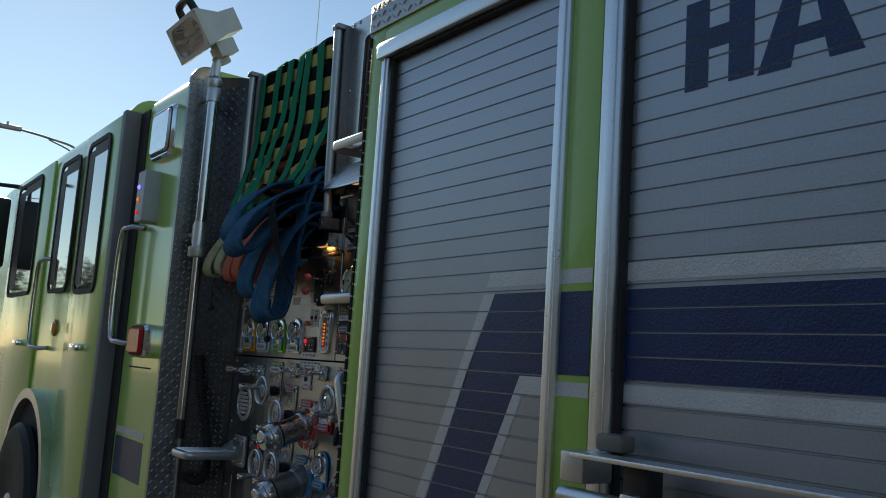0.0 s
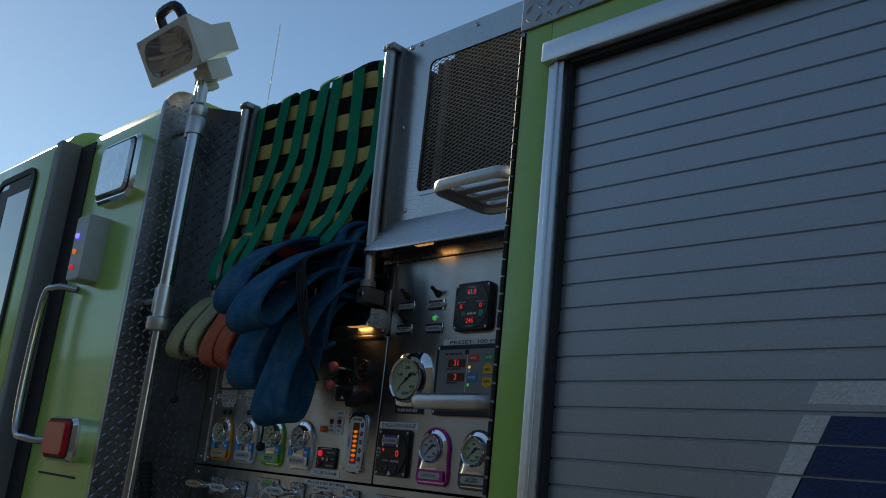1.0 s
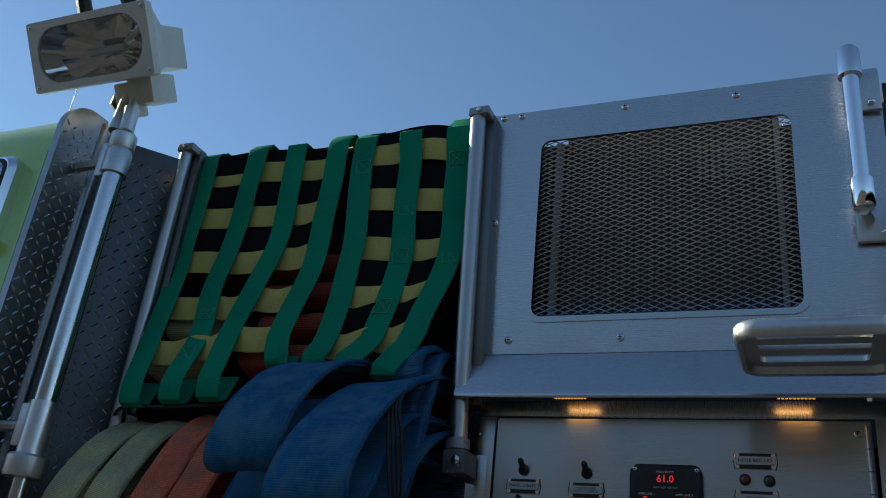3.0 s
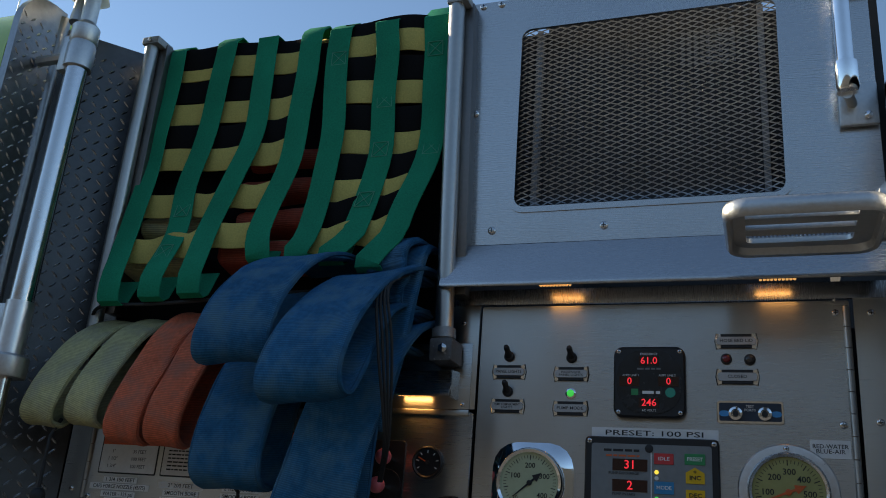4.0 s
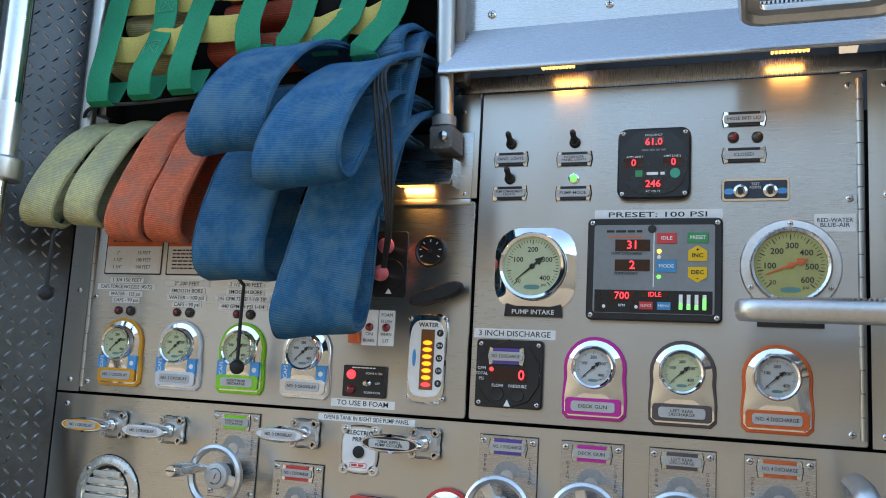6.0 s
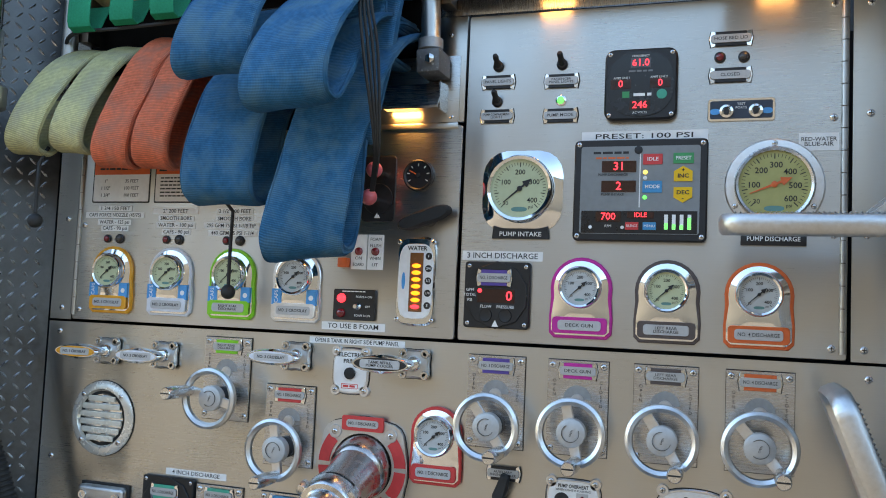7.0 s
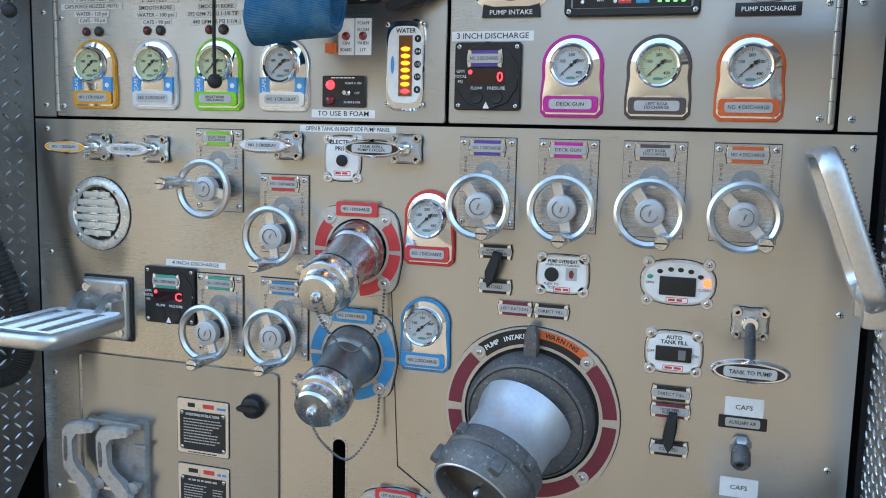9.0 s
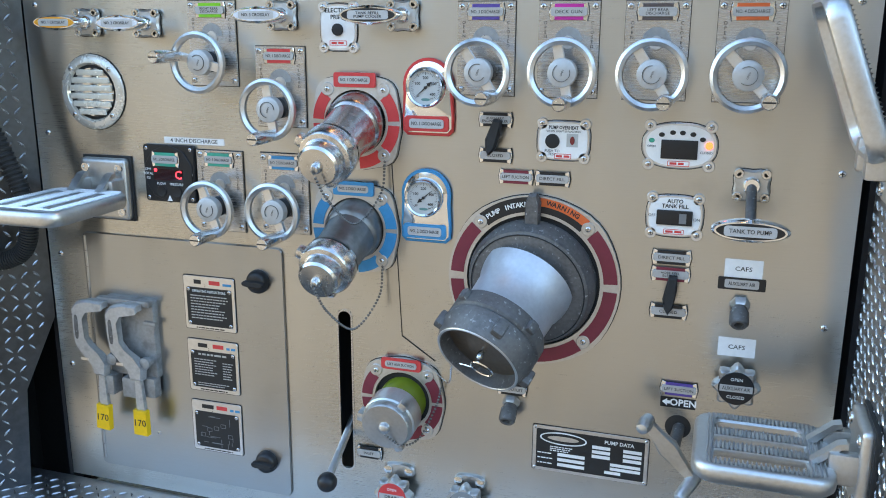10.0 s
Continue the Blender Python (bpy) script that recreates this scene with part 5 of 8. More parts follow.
for s, x, y, up in (("INC", 0.072, 0.024, 1), ("DEC", 0.072, -0.006, -1)):
    pts = [(-0.015, -0.010 * up), (0.015, -0.010 * up), (0.015, 0.007 * up), (0.0, 0.016 * up), (-0.015, 0.007 * up)]
    k = part("key", slab(bmesh.new(), shifted(pts if up > 0 else pts[::-1], x, y), 0.0152, 0.0166), COL["yellow"], t, "yellow arrow key")
    lettering(s, 0.0095, k, x, y - 0.001 * up, 0.0168, fit=0.020, bold=0.0002)
    lettering("+" if up > 0 else "-", 0.010, k, x, y + 0.0085 * up, 0.0168, bold=0.0002)
for x, y, m_ in ((0.010, 0.030, LED_YELLOW), (0.010, 0.020, WHITE), (0.010, -0.013, LED_GREEN)):
    part("status_light", lathe(bmesh.new(), [(0.0035, 0.0152), (0.0035, 0.0162), (0.001, 0.0168)], 12, Matrix.Translation((x, y, 0))), m_, t)
for s, x, c in (("SILENCE", -0.010, "red"), ("MENU", 0.019, "blue")):
    k = part("key", new_box(x - 0.011, x + 0.011, -0.068, -0.055, 0.0157, 0.0168, 0.0004, 1), COL[c], t, c + " key")
    lettering(s, 0.006, k, x, -0.0615, 0.017, WHITE, fit=0.018)
for i, hgt in enumerate((0.010, 0.008, 0.007, 0.019)):
    x = 0.046 + i * 0.0125
    b = part("bar_meter", new_box(x - 0.003, x + 0.003, -0.067, -0.042, 0.0157, 0.0162), WHITE, t)
    part("bar_level", new_box(x - 0.0026, x + 0.0026, -0.0665, -0.0665 + hgt, 0.0162, 0.0166), LED_GREEN, b)
for x in (-0.080, -0.026):
    part("status_light", lathe(bmesh.new(), [(0.003, 0.0157), (0.003, 0.0162), (0.001, 0.0166)], 10, Matrix.Translation((x, -0.064, 0))), WHITE, t)
part("maker_badge", lathe(bmesh.new(), [(0.007, 0.0152), (0.007, 0.0162), (0.005, 0.0166)], 16, Matrix.Translation((-0.002, 0.068, 0))), BLACK, t)
for sx in (-1, 1):
    for sy in (-1, 1):
        screw(t, sx * 0.103, sy * 0.079, 0.013, 0.0045)


def flow_meter(y, z, backing, name, digit, out):
    t = thing("flow_meter", "black square flow meter with red digits and a name plate", "meter", on_panel(y, z, out), "flow meters")
    part("housing", slab(bmesh.new(), outline_rr(0.120, 0.118, 0.006, 3), 0, 0.010, 0.002), BLACK, t)
    o8 = [(0.058 * math.cos(radians(a)), 0.060 * math.sin(radians(a))) for a in (18, 50, 90, 130, 162, 198, 230, 270, 310, 342)]
    part("raised_face", slab(bmesh.new(), o8, 0.010, 0.013, 0.001), BLACK, t)
    part("display_window", new_box(-0.034, 0.034, -0.014, 0.010, 0.013, 0.0135), LCD_RED, t)
    lettering(digit, 0.024, t, 0.024, -0.002, 0.0138, LED_RED, bold=0.0003)
    part("flow_light", lathe(bmesh.new(), [(0.004, 0.0135), (0.002, 0.0145)], 10, Matrix.Translation((-0.030, 0.007, 0))), LED_RED, t)
    for i, s in enumerate(("GPM", "TOTAL", "PSI")):
        lettering(s, 0.0075, t, -0.048, 0.008 - i * 0.009, 0.0135, WHITE)
    for s, x in (("FLOW", -0.018), ("PRESSURE", 0.018)):
        lettering(s, 0.0075, t, x, -0.021, 0.0135, WHITE)
        part("button", lathe(bmesh.new(), [(0.012, 0.013), (0.011, 0.015), (0.009, 0.0145)], 18, Matrix.Translation((x, -0.036, 0))), BLACK, t)
    part("maker_mark", slab(bmesh.new(), [(-0.006, -0.056), (0.006, -0.056), (0.0, -0.044)], 0.0125, 0.0135), WHITE, t)
    winged(t, -0.004, 0.030, 0.013, [name], backing, 0.066, 0.032)
    for sx in (-1, 1):
        for sy in (-1, 0, 1):
            screw(t, sx * 0.052, sy * 0.051, 0.0095, 0.004)


flow_meter(2.835, 1.620, "purple", "NO. 3 DISCHARGE", "0", 0.003)
flow_meter(3.497, 1.176, "teal", "NO. 5 DISCHARGE", "C", 0.0)

# left gauge panel: warnings, notes, level gauge
for y, w in ((3.665, 0.140), (3.506, 0.144), (3.345, 0.150)):
    t = thing("warning_label", "white warning label with an orange band", "label", on_panel(y, 1.835, 0.003), "warning labels")
    part("backing", slab(bmesh.new(), outline_rr(w + 0.006, 0.100, 0.003, 2), 0, 0.0006), INK, t)
    part("sheet", slab(bmesh.new(), outline_rr(w, 0.094, 0.002, 2), 0.0006, 0.0011), WHITE, t)
    part("orange_band", new_box(-w / 2, w / 2, 0.010, 0.047, 0.0011, 0.0016), COL["redorange"], t)
    if y > 3.6:
        for i, (a, b) in enumerate((('1"', "35 FEET"), ('1 1/2"', "100 FEET"), ('1 3/4"', "100 FEET"))):
            lettering(a, 0.010, t, -0.040, -0.004 - i * 0.015, 0.0012)
            lettering(b, 0.010, t, 0.026, -0.004 - i * 0.015, 0.0012)
        bars(t, 0, 0.040, 0.0016, w * 0.8, 3, 0.009, 0.004)
    else:
        bars(t, 0, 0.002, 0.0011, w * 0.84, 6, 0.0075, 0.0028)
        lettering("WARNING", 0.018, t, 0.01, 0.026, 0.0017, bold=0.0004)
        part("triangle", slab(bmesh.new(), [(-0.066, 0.016), (-0.046, 0.016), (-0.056, 0.034)], 0.0016, 0.0019), INK, t)
sticker(3.676, 1.773, 0.086, 0.0115, ["1 3/4 150 FEET"], size=0.011)
sticker(3.676, 1.759, 0.150, 0.0125, ["CAFS FORCE NOZZLE (45/75)"], size=0.011)
sticker(3.676, 1.744, 0.086, 0.0115, ["WATER - 125 psi"], size=0.011)
sticker(3.674, 1.731, 0.070, 0.0115, ["CAFS - 90 psi"], size=0.011)
sticker(3.525, 1.768, 0.110, 0.0125, ['2" 200 FEET'], size=0.011)
sticker(3.523, 1.753, 0.086, 0.0115, ["SMOOTH BORE"], size=0.011)
sticker(3.523, 1.739, 0.096, 0.0125, ["WATER - 100 psi"], size=0.011)
sticker(3.521, 1.725, 0.070, 0.0115, ["CAFS - 90 psi"], size=0.011)
sticker(3.385, 1.768, 0.084, 0.0115, ['2 1/2" 200 FEET'], size=0.011)
sticker(3.385, 1.753, 0.088, 0.0115, ["SMOOTH BORE"], size=0.011)
sticker(3.392, 1.739, 0.128, 0.0125, ["295 GPM 75 PSI 1-1/8 TIP"], size=0.011)
sticker(3.388, 1.724, 0.112, 0.0115, ["440 GPM 75 PSI 1-1/4"], size=0.011)
sticker(3.255, 1.760, 0.060, 0.030, [])

t = thing("level_gauge", "white water tank level gauge with a lit amber column", "gauge", on_panel(2.990, 1.640, 0.003))
pts = grow(oval(0.066, 0.158, 32, 4.5), 0.0)
part("chrome_frame", slab(bmesh.new(), [(x * (1.10 + 0.14 * abs(y) / 0.08), y * 1.04) for x, y in pts], 0, 0.008, 0.004), CHROME, t)
part("face", slab(bmesh.new(), oval(0.068, 0.138, 28, 4.0), 0.008, 0.010, 0.001), WHITE, t)
part("column_window", new_box(-0.011, 0.015, -0.056, 0.052, 0.010, 0.0115, 0.0006, 1), mat("column_amber", (0.22, 0.09, 0.03), 0.25), t)
for i in range(7):
    part("level_light", lathe(bmesh.new(), [(0.009, 0.0), (0.007, 0.002), (0.003, 0.003)], 12, Matrix.Translation((0.002, -0.047 + i * 0.0125, 0.0115)) @ Matrix.Diagonal((1, 0.45, 1, 1))), LED_ORANGE if i else LED_RED, t)
for i, s in enumerate(("E", "1/4", "1/2", "3/4", "F")):
    b = part("level_mark", lathe(bmesh.new(), [(0.0065, 0.010), (0.0065, 0.0105)], 14, Matrix.Translation((0.025, -0.044 + i * 0.0225, 0))), INK, t)
    lettering(s, 0.007, b, 0.025, -0.044 + i * 0.0225, 0.0107, WHITE)
lettering("WATER", 0.011, t, 0.002, 0.060, 0.0103, bold=0.0002)
part("water_symbol", slab(bmesh.new(), shifted(oval(0.007, 0.032, 14, 2.0), -0.023, 0.0), 0.010, 0.0104), COL["sky"], t)
for sx in (-1, 1):
    for sy in (-1, 1):
        screw(t, sx * 0.034, sy * 0.071, 0.008, 0.0045)
t = thing("foam_switch_box", "black foam tank switch box with red lamps", "switch box", on_panel(3.112, 1.592, 0.003))
part("housing", slab(bmesh.new(), outline_rr(0.086, 0.058, 0.003, 2), 0, 0.006, 0.001), BLACK, t)
for y, m_ in ((0.012, LED_RED), (-0.016, DULL_RED)):
    part("lamp", lathe(bmesh.new(), [(0.009, 0.006), (0.008, 0.010), (0.004, 0.013)], 14, Matrix.Translation((-0.026, y, 0))), m_, t)
part("toggle", lathe(bmesh.new(), [(0.006, 0.006), (0.006, 0.010), (0.003, 0.012), (0.004, 0.024)], 10, Matrix.Translation((0.010, -0.003, 0))), CHROME, t)
for s, x, y in (("FOAM A ON", 0.020, 0.015), ("OFF", 0.028, -0.003), ("FOAM B ON", 0.018, -0.020)):
    lettering(s, 0.006, t, x, y, 0.0063, WHITE)
bars(t, 0, 0.025, 0.006, 0.05, 1, 0.004, 0.002, WHITE, ragged=0.0)
t = thing("temperature_gauge", "small round black gauge with a red needle", "gauge", on_panel(2.994, 1.836, 0.003))
part("bezel", lathe(bmesh.new(), [(0.030, 0), (0.030, 0.008), (0.027, 0.011), (0.024, 0.008)], 30), BLACK, t)
part("needle", slab(bmesh.new(), [(-0.018, 0.008), (-0.017, 0.010), (0.0, 0.001), (0.0, -0.001)][::-1], 0.0085, 0.009), COL["redorange"], t)
for a in range(-30, 211, 40):
    part("tick", new_box(0.017, 0.022, -0.0007, 0.0007, 0.008, 0.0088), WHITE, t).rotation_euler = (0, 0, radians(a))
part("hub", lathe(bmesh.new(), [(0.004, 0.008), (0.004, 0.011)], 10), RUBBER, t)
t = thing("latch_knob", "black oval turning latch handle", "handle", on_panel(2.970, 1.755, 0.003))
part("stem", lathe(bmesh.new(), [(0.014, 0), (0.014, 0.020), (0.010, 0.022)], 16), BLACK, t)
part("handle", slab(bmesh.new(), [(x * math.cos(0.33) - y * math.sin(0.33), x * math.sin(0.33) + y * math.cos(0.33)) for x, y in oval(0.104, 0.028, 28)], 0.022, 0.040, 0.005), RUBBER, t)
t = thing("foam_flush_plate", "cream lamp plate with a small red lamp", "label", on_panel(3.075, 1.692, 0.003))
for s, x in ((("FOAM", "FLUSH", "", "WHEN", "LIT"), 0.0), (("", "", "", "ON", "BOARD"), -0.034)):
    p = part("plate", slab(bmesh.new(), shifted(outline_rr(0.031, 0.066, 0.001, 2), x, 0), 0, 0.002), WHITE, t)
    for i, q in enumerate(s):
        if q:
            lettering(q, 0.0085, p, x, 0.024 - i * 0.012, 0.0022, fit=0.022)
    part("lamp", lathe(bmesh.new(), [(0.008, 0.002), (0.007, 0.006), (0.003, 0.009)], 14, Matrix.Translation((x, 0.001, 0))), DULL_RED, t)
part("side_switch", new_box(-0.072, -0.052, -0.030, -0.012, 0, 0.014, 0.002), COL["redorange"], t)
t = thing("foam_selector", "black selector plate with two pink ball knobs", "valve control", on_panel(3.074, 1.812, 0.003))
part("plate", slab(bmesh.new(), outline_rr(0.066, 0.124, 0.006, 3), 0, 0.004, 0.001), BLACK, t)
part("round_face", lathe(bmesh.new(), [(0.030, 0.004), (0.029, 0.006)], 24, Matrix.Translation((0, -0.02, 0))), BLACK, t)
for x, y in ((0.014, 0.026), (0.006, -0.024)):
    part("stem", tube(bmesh.new(), [(x, y, 0.004), (x, y, 0.05)], 0.004, 8), CHROME, t)
    part("ball_knob", lathe(bmesh.new(), [(0.015 * math.sin(radians(a)), 0.060 - 0.015 * math.cos(radians(a))) for a in range(8, 180, 18)], 18, Matrix.Translation((x, y, 0))), COL["pink"], t, "pink ball knob")
part("arrow", slab(bmesh.new(), [(-0.006, -0.056), (0.006, -0.056), (0.0, -0.046)], 0.004, 0.0064), WHITE, t)


# ---- pull handles with oval grips ----
def valve_pull(y, z, colour, lines, out=0.068, length=0.108, drop=0.0, label="chrome oval pull handle on a four-bolt bracket", ye=0.0, h=0.030):
    t = thing("valve_pull", label, "handle", on_panel(y, z), "pull handles")
    bm = bmesh.new()
    pts = []
    for i in range(32):
        a = 2 * math.pi * i / 32
        k = 0.026 + 0.007 * abs(math.cos(2 * a + math.pi / 2)) ** 2
        pts.append((k * math.cos(a) * 1.08, k * math.sin(a) * 0.98))
    slab(bm, pts, 0, 0.010, 0.004)
    part("bracket", bm, ALU_CAST, t)
    dark_edge(t, pts)
    for sx in (-1, 1):
        for sy in (-1, 1):
            part("bolt", lathe(bmesh.new(), [(0.0085, 0.006), (0.0085, 0.012), (0.0075, 0.0135), (0.004, 0.0135), (0.0035, 0.010)], 12, Matrix.Translation((sx * 0.0215, sy * 0.0195, 0))), CHROME_WORN, t)
    part("collar", lathe(bmesh.new(), [(0.015, 0.008), (0.015, 0.016), (0.012, 0.020)], 18), CHROME, t)
    part("rod", tube(bmesh.new(), [(0, 0, 0.01), (0, -drop, out - 0.008)], 0.0085, 12), GREYCAST if drop else CHROME, t)
    g = part("grip", slab(bmesh.new(), shifted(oval(length, h, 32, 2.0), ye, -drop), out - 0.010, out + 0.006, 0.005), CHROME, t, "chrome oval grip")
    part("grip_face", slab(bmesh.new(), shifted(oval(length * 0.86, h * 0.70, 32, 2.0), ye, -drop), out + 0.006, out + 0.0072), COL[colour], g)
    part("engraved_plate", slab(bmesh.new(), shifted(outline_rr(length * 0.66, h * 0.46, h * 0.14, 3), ye, -drop), out + 0.0072, out + 0.0082), PLATE_LIGHT, g)
    plate_text(g, lines, length * 0.60, h * 0.36, out + 0.0085, ye, -drop, size=h * (0.26 if len(lines) == 1 else 0.21))
    return t


valve_pull(3.668, 1.475, "orange", ["NO. 1 CROSSLAY"], ye=-0.024, label="chrome pull handle with an orange-rimmed oval grip")
valve_pull(3.527, 1.474, "white", ["NO. 2 CROSSLAY"], ye=-0.017)
valve_pull(3.228, 1.489, "white", ["NO. 3 CROSSLAY"], ye=-0.016)
valve_pull(2.986, 1.489, "black", ["TANK REFILL", "PUMP COOLER"], ye=-0.040, length=0.116, h=0.033, label="chrome pull handle with a black oval grip")
valve_pull(2.372, 1.217, "black", ["TANK TO PUMP"], out=0.125, length=0.118, drop=0.052, h=0.036, label="chrome T-handle with an oval grip on a long rod")


# ---- gear-operated valve wheels ----
def valve_wheel(y, z_top, z_bot, zc, colour, lines, angle, label, r=0.0585):
    t = thing("discharge_valve_control", label, "valve control", on_panel(y, zc), "valve wheels")
    top, bot = z_top - zc, z_bot - zc
    part("index_plate", slab(bmesh.new(), [(0.052, bot), (0.052, top), (-0.052, top), (-0.052, bot)], 0, 0.0055, 0.0008), STEEL_UP, t)
    dark_edge(t, [(0.052, bot), (0.052, top), (-0.052, top), (-0.052, bot)])
    for x, yy in ((-0.044, top - 0.009), (0.044, top - 0.009), (-0.044, bot + 0.010), (0.044, bot + 0.010)):
        screw(t, x, yy, 0.0055, 0.0055)
    winged(t, 0, top - 0.018, 0.0055, lines, colour, 0.068, 0.030)
    for s, x in (("OPEN", -0.040), ("CLOSED", 0.040)):
        for i, ch in enumerate(s):
            lettering(ch, 0.0078, t, x, top - 0.036 - i * 0.0078, 0.0057, INK)
    half = [(0.024 * math.cos(radians(a)), top - 0.066 + 0.024 * math.sin(radians(a))) for a in range(0, 181, 15)]
    part("index_window", slab(bmesh.new(), half, 0.0055, 0.0061), CAST_DULL, t)
    part("index_disc", lathe(bmesh.new(), [(0.012, 0.0055), (0.011, 0.0075)], 18, Matrix.Translation((0, top - 0.068, 0))), ALU, t)
    part("shaft", lathe(bmesh.new(), [(0.020, 0.004), (0.020, 0.020), (0.014, 0.024), (0.014, 0.060)], 20), BLACK, t)
    zr = 0.058
    w = part("rim", lathe(bmesh.new(), [(r - 0.013, zr), (r - 0.012, zr + 0.006), (r - 0.006, zr + 0.010), (r - 0.001, zr + 0.007), (r, zr), (r - 0.003, zr - 0.006), (r - 0.010, zr - 0.006), (r - 0.013, zr)], 44, close=False), WHEEL_ALU, t, "polished wheel rim")
    for k in (0, 180):
        bm = bmesh.new()
        a = radians(angle + k)
        c, s = math.cos(a), math.sin(a)
        pts = [(0.012, -0.009), (r - 0.009, -0.008), (r - 0.009, 0.008), (0.012, 0.009)]
        slab(bm, [(x * c - q * s, x * s + q * c) for x, q in pts], zr - 0.012, zr - 0.004, 0.001)
        part("spoke", bm, ALU, t)
    part("hub", lathe(bmesh.new(), [(0.024, zr - 0.016), (0.024, zr + 0.001), (0.021, zr + 0.003)], 28), PLATE_SILVER, t)
    ring = []
    bm = bmesh.new()
    a0 = random.uniform(0, 360)
    path = [Vector((0.0145 * math.cos(radians(a0 + q)), 0.0145 * math.sin(radians(a0 + q)), zr + 0.0033)) for q in range(0, 261, 20)]
    sweep(bm, path, [(-0.0014, -0.0003), (0.0014, -0.0003), (0.0014, 0.0003), (-0.0014, 0.0003)], side=(0, 0, 1))
    part("arrow_mark", bm, INK, t)
    lettering("OPEN", 0.0045, t, 0.001, 0.0, zr + 0.0032, turn=70)
    a = radians(angle)
    hx, hy = (r - 0.011) * math.cos(a), (r - 0.011) * math.sin(a)
    m = Matrix.Translation((hx, hy, zr - 0.004))
    h = part("crank_handle", lathe(bmesh.new(), [(0.009, 0), (0.010, 0.004), (0.009, 0.008), (0.0115, 0.016), (0.0125, 0.050), (0.0115, 0.078), (0.0100, 0.080)], 20, m), CHROME_WORN, t)
    part("screw_slot", new_box(hx - 0.0095, hx + 0.0095, hy - 0.0012, hy + 0.0012, zr + 0.0755, zr + 0.0765), INK, h)


WL = "chrome valve hand wheel with a crank handle on an index plate"
valve_wheel(3.381, 1.517, 1.356, 1.402, "lime", ["RIGHT REAR", "DISCHARGE"], 166, WL)
valve_wheel(3.237, 1.433, 1.281, 1.318, "red", ["NO. 1 DISCHARGE"], 278, WL)
valve_wheel(2.832, 1.513, 1.352, 1.394, "purple", ["NO. 3 DISCHARGE"], 305, WL)
valve_wheel(2.687, 1.513, 1.352, 1.396, "magenta", ["DECK GUN"], 283, WL)
valve_wheel(2.541, 1.513, 1.352, 1.396, "brown", ["LEFT REAR", "DISCHARGE"], 303, WL)
valve_wheel(2.394, 1.513, 1.352, 1.397, "redorange", ["NO. 4 DISCHARGE"], 312, WL)
valve_wheel(3.381, 1.228, 1.064, 1.118, "teal", ["NO. 5 DISCHARGE"], 290, WL)
valve_wheel(3.237, 1.229, 1.070, 1.122, "blue", ["NO. 2 DISCHARGE"], 290, WL)

# ---- round work light on the panel ----
t = thing("work_light", "round recessed panel light with a louvred lens", "light", on_panel(3.672, 1.336))
dark_edge(t, circle(0.077, 40))
part("trim_ring", lathe(bmesh.new(), [(0.077, 0), (0.077, 0.004), (0.072, 0.008), (0.060, 0.009), (0.056, 0.003)], 40, close=False), mat("pale_trim", (0.74, 0.71, 0.64), 0.25, 0.5, 0.08, 14, 90), t)
part("reflector", lathe(bmesh.new(), [(0.058, 0.001), (0.03, 0.003)], 30), CHROME, t)
for i in range(6):
    yy = -0.040 + i * 0.016
    w = math.sqrt(max(0.0, 0.052 ** 2 - yy ** 2))
    part("louvre", new_box(-w, w, yy - 0.006, yy + 0.006, 0.006, 0.011, 0.0025), mat("pale_louvre_lens", (0.72, 0.69, 0.60), 0.25, 0.2) if "pale_louvre_lens" not in bpy.data.materials else bpy.data.materials["pale_louvre_lens"], t)
for a in (45, 135, 225, 315):
    screw(t, 0.066 * math.cos(radians(a)), 0.066 * math.sin(radians(a)), 0.008, 0.005)


# ---- small control plates ----
def control_plate(y, z, w, h, name, label, p=3.2, ears=True):
    t = thing(name, label, "control plate", on_panel(y, z))
    part("rim", slab(bmesh.new(), oval(w, h, 36, p), 0, 0.005, 0.002), ALU, t)
    dark_edge(t, oval(w, h, 36, p))
    part("face", slab(bmesh.new(), oval(w * 0.90, h * 0.88, 36, p), 0.005, 0.0062), WHITE, t)
    for sx in (-1, 1):
        for sy in (-1, 1):
            part("ear", lathe(bmesh.new(), [(0.010, 0), (0.010, 0.0052), (0.0092, 0.0062)], 18, Matrix.Translation((sx * w * 0.40, sy * h * 0.42, 0))), ALU, t)
            screw(t, sx * w * 0.40, sy * h * 0.42, 0.006, 0.005)
    return t


def maker_box(parent, y, w=0.034):
    part("maker_mark", frame_slab(bmesh.new(), outline_rr(w, 0.009, 0.001, 2, 0, y), outline_rr(w - 0.002, 0.007, 0.0006, 2, 0, y), 0.0062, 0.0066), COL["red"], parent)
    bars(parent, 0, y, 0.0062, w * 0.8, 1, 0.004, 0.004, COL["red"], ragged=0.0)


t = control_plate(3.114, 1.468, 0.074, 0.086, "primer_plate", "white electric primer plate with a black button")
lettering("ELECTRIC", 0.011, t, 0, 0.030, 0.0065, fit=0.05, bold=0.0002)
lettering("PRIME", 0.011, t, 0, 0.018, 0.0065, bold=0.0002)
part("button", lathe(bmesh.new(), [(0.011, 0.006), (0.011, 0.010), (0.009, 0.011)], 18, Matrix.Translation((0, -0.004, 0))), RUBBER, t)
maker_box(t, -0.028)
t = control_plate(2.689, 1.277, 0.094, 0.070, "overheat_plate", "white pump overheat plate with a test button", 3.6)
lettering("PUMP OVERHEAT", 0.0085, t, 0, 0.023, 0.0065, fit=0.052, bold=0.0002)
lettering("WHEN LIGHT IS FLASHING", 0.005, t, 0, 0.0165, 0.0065)
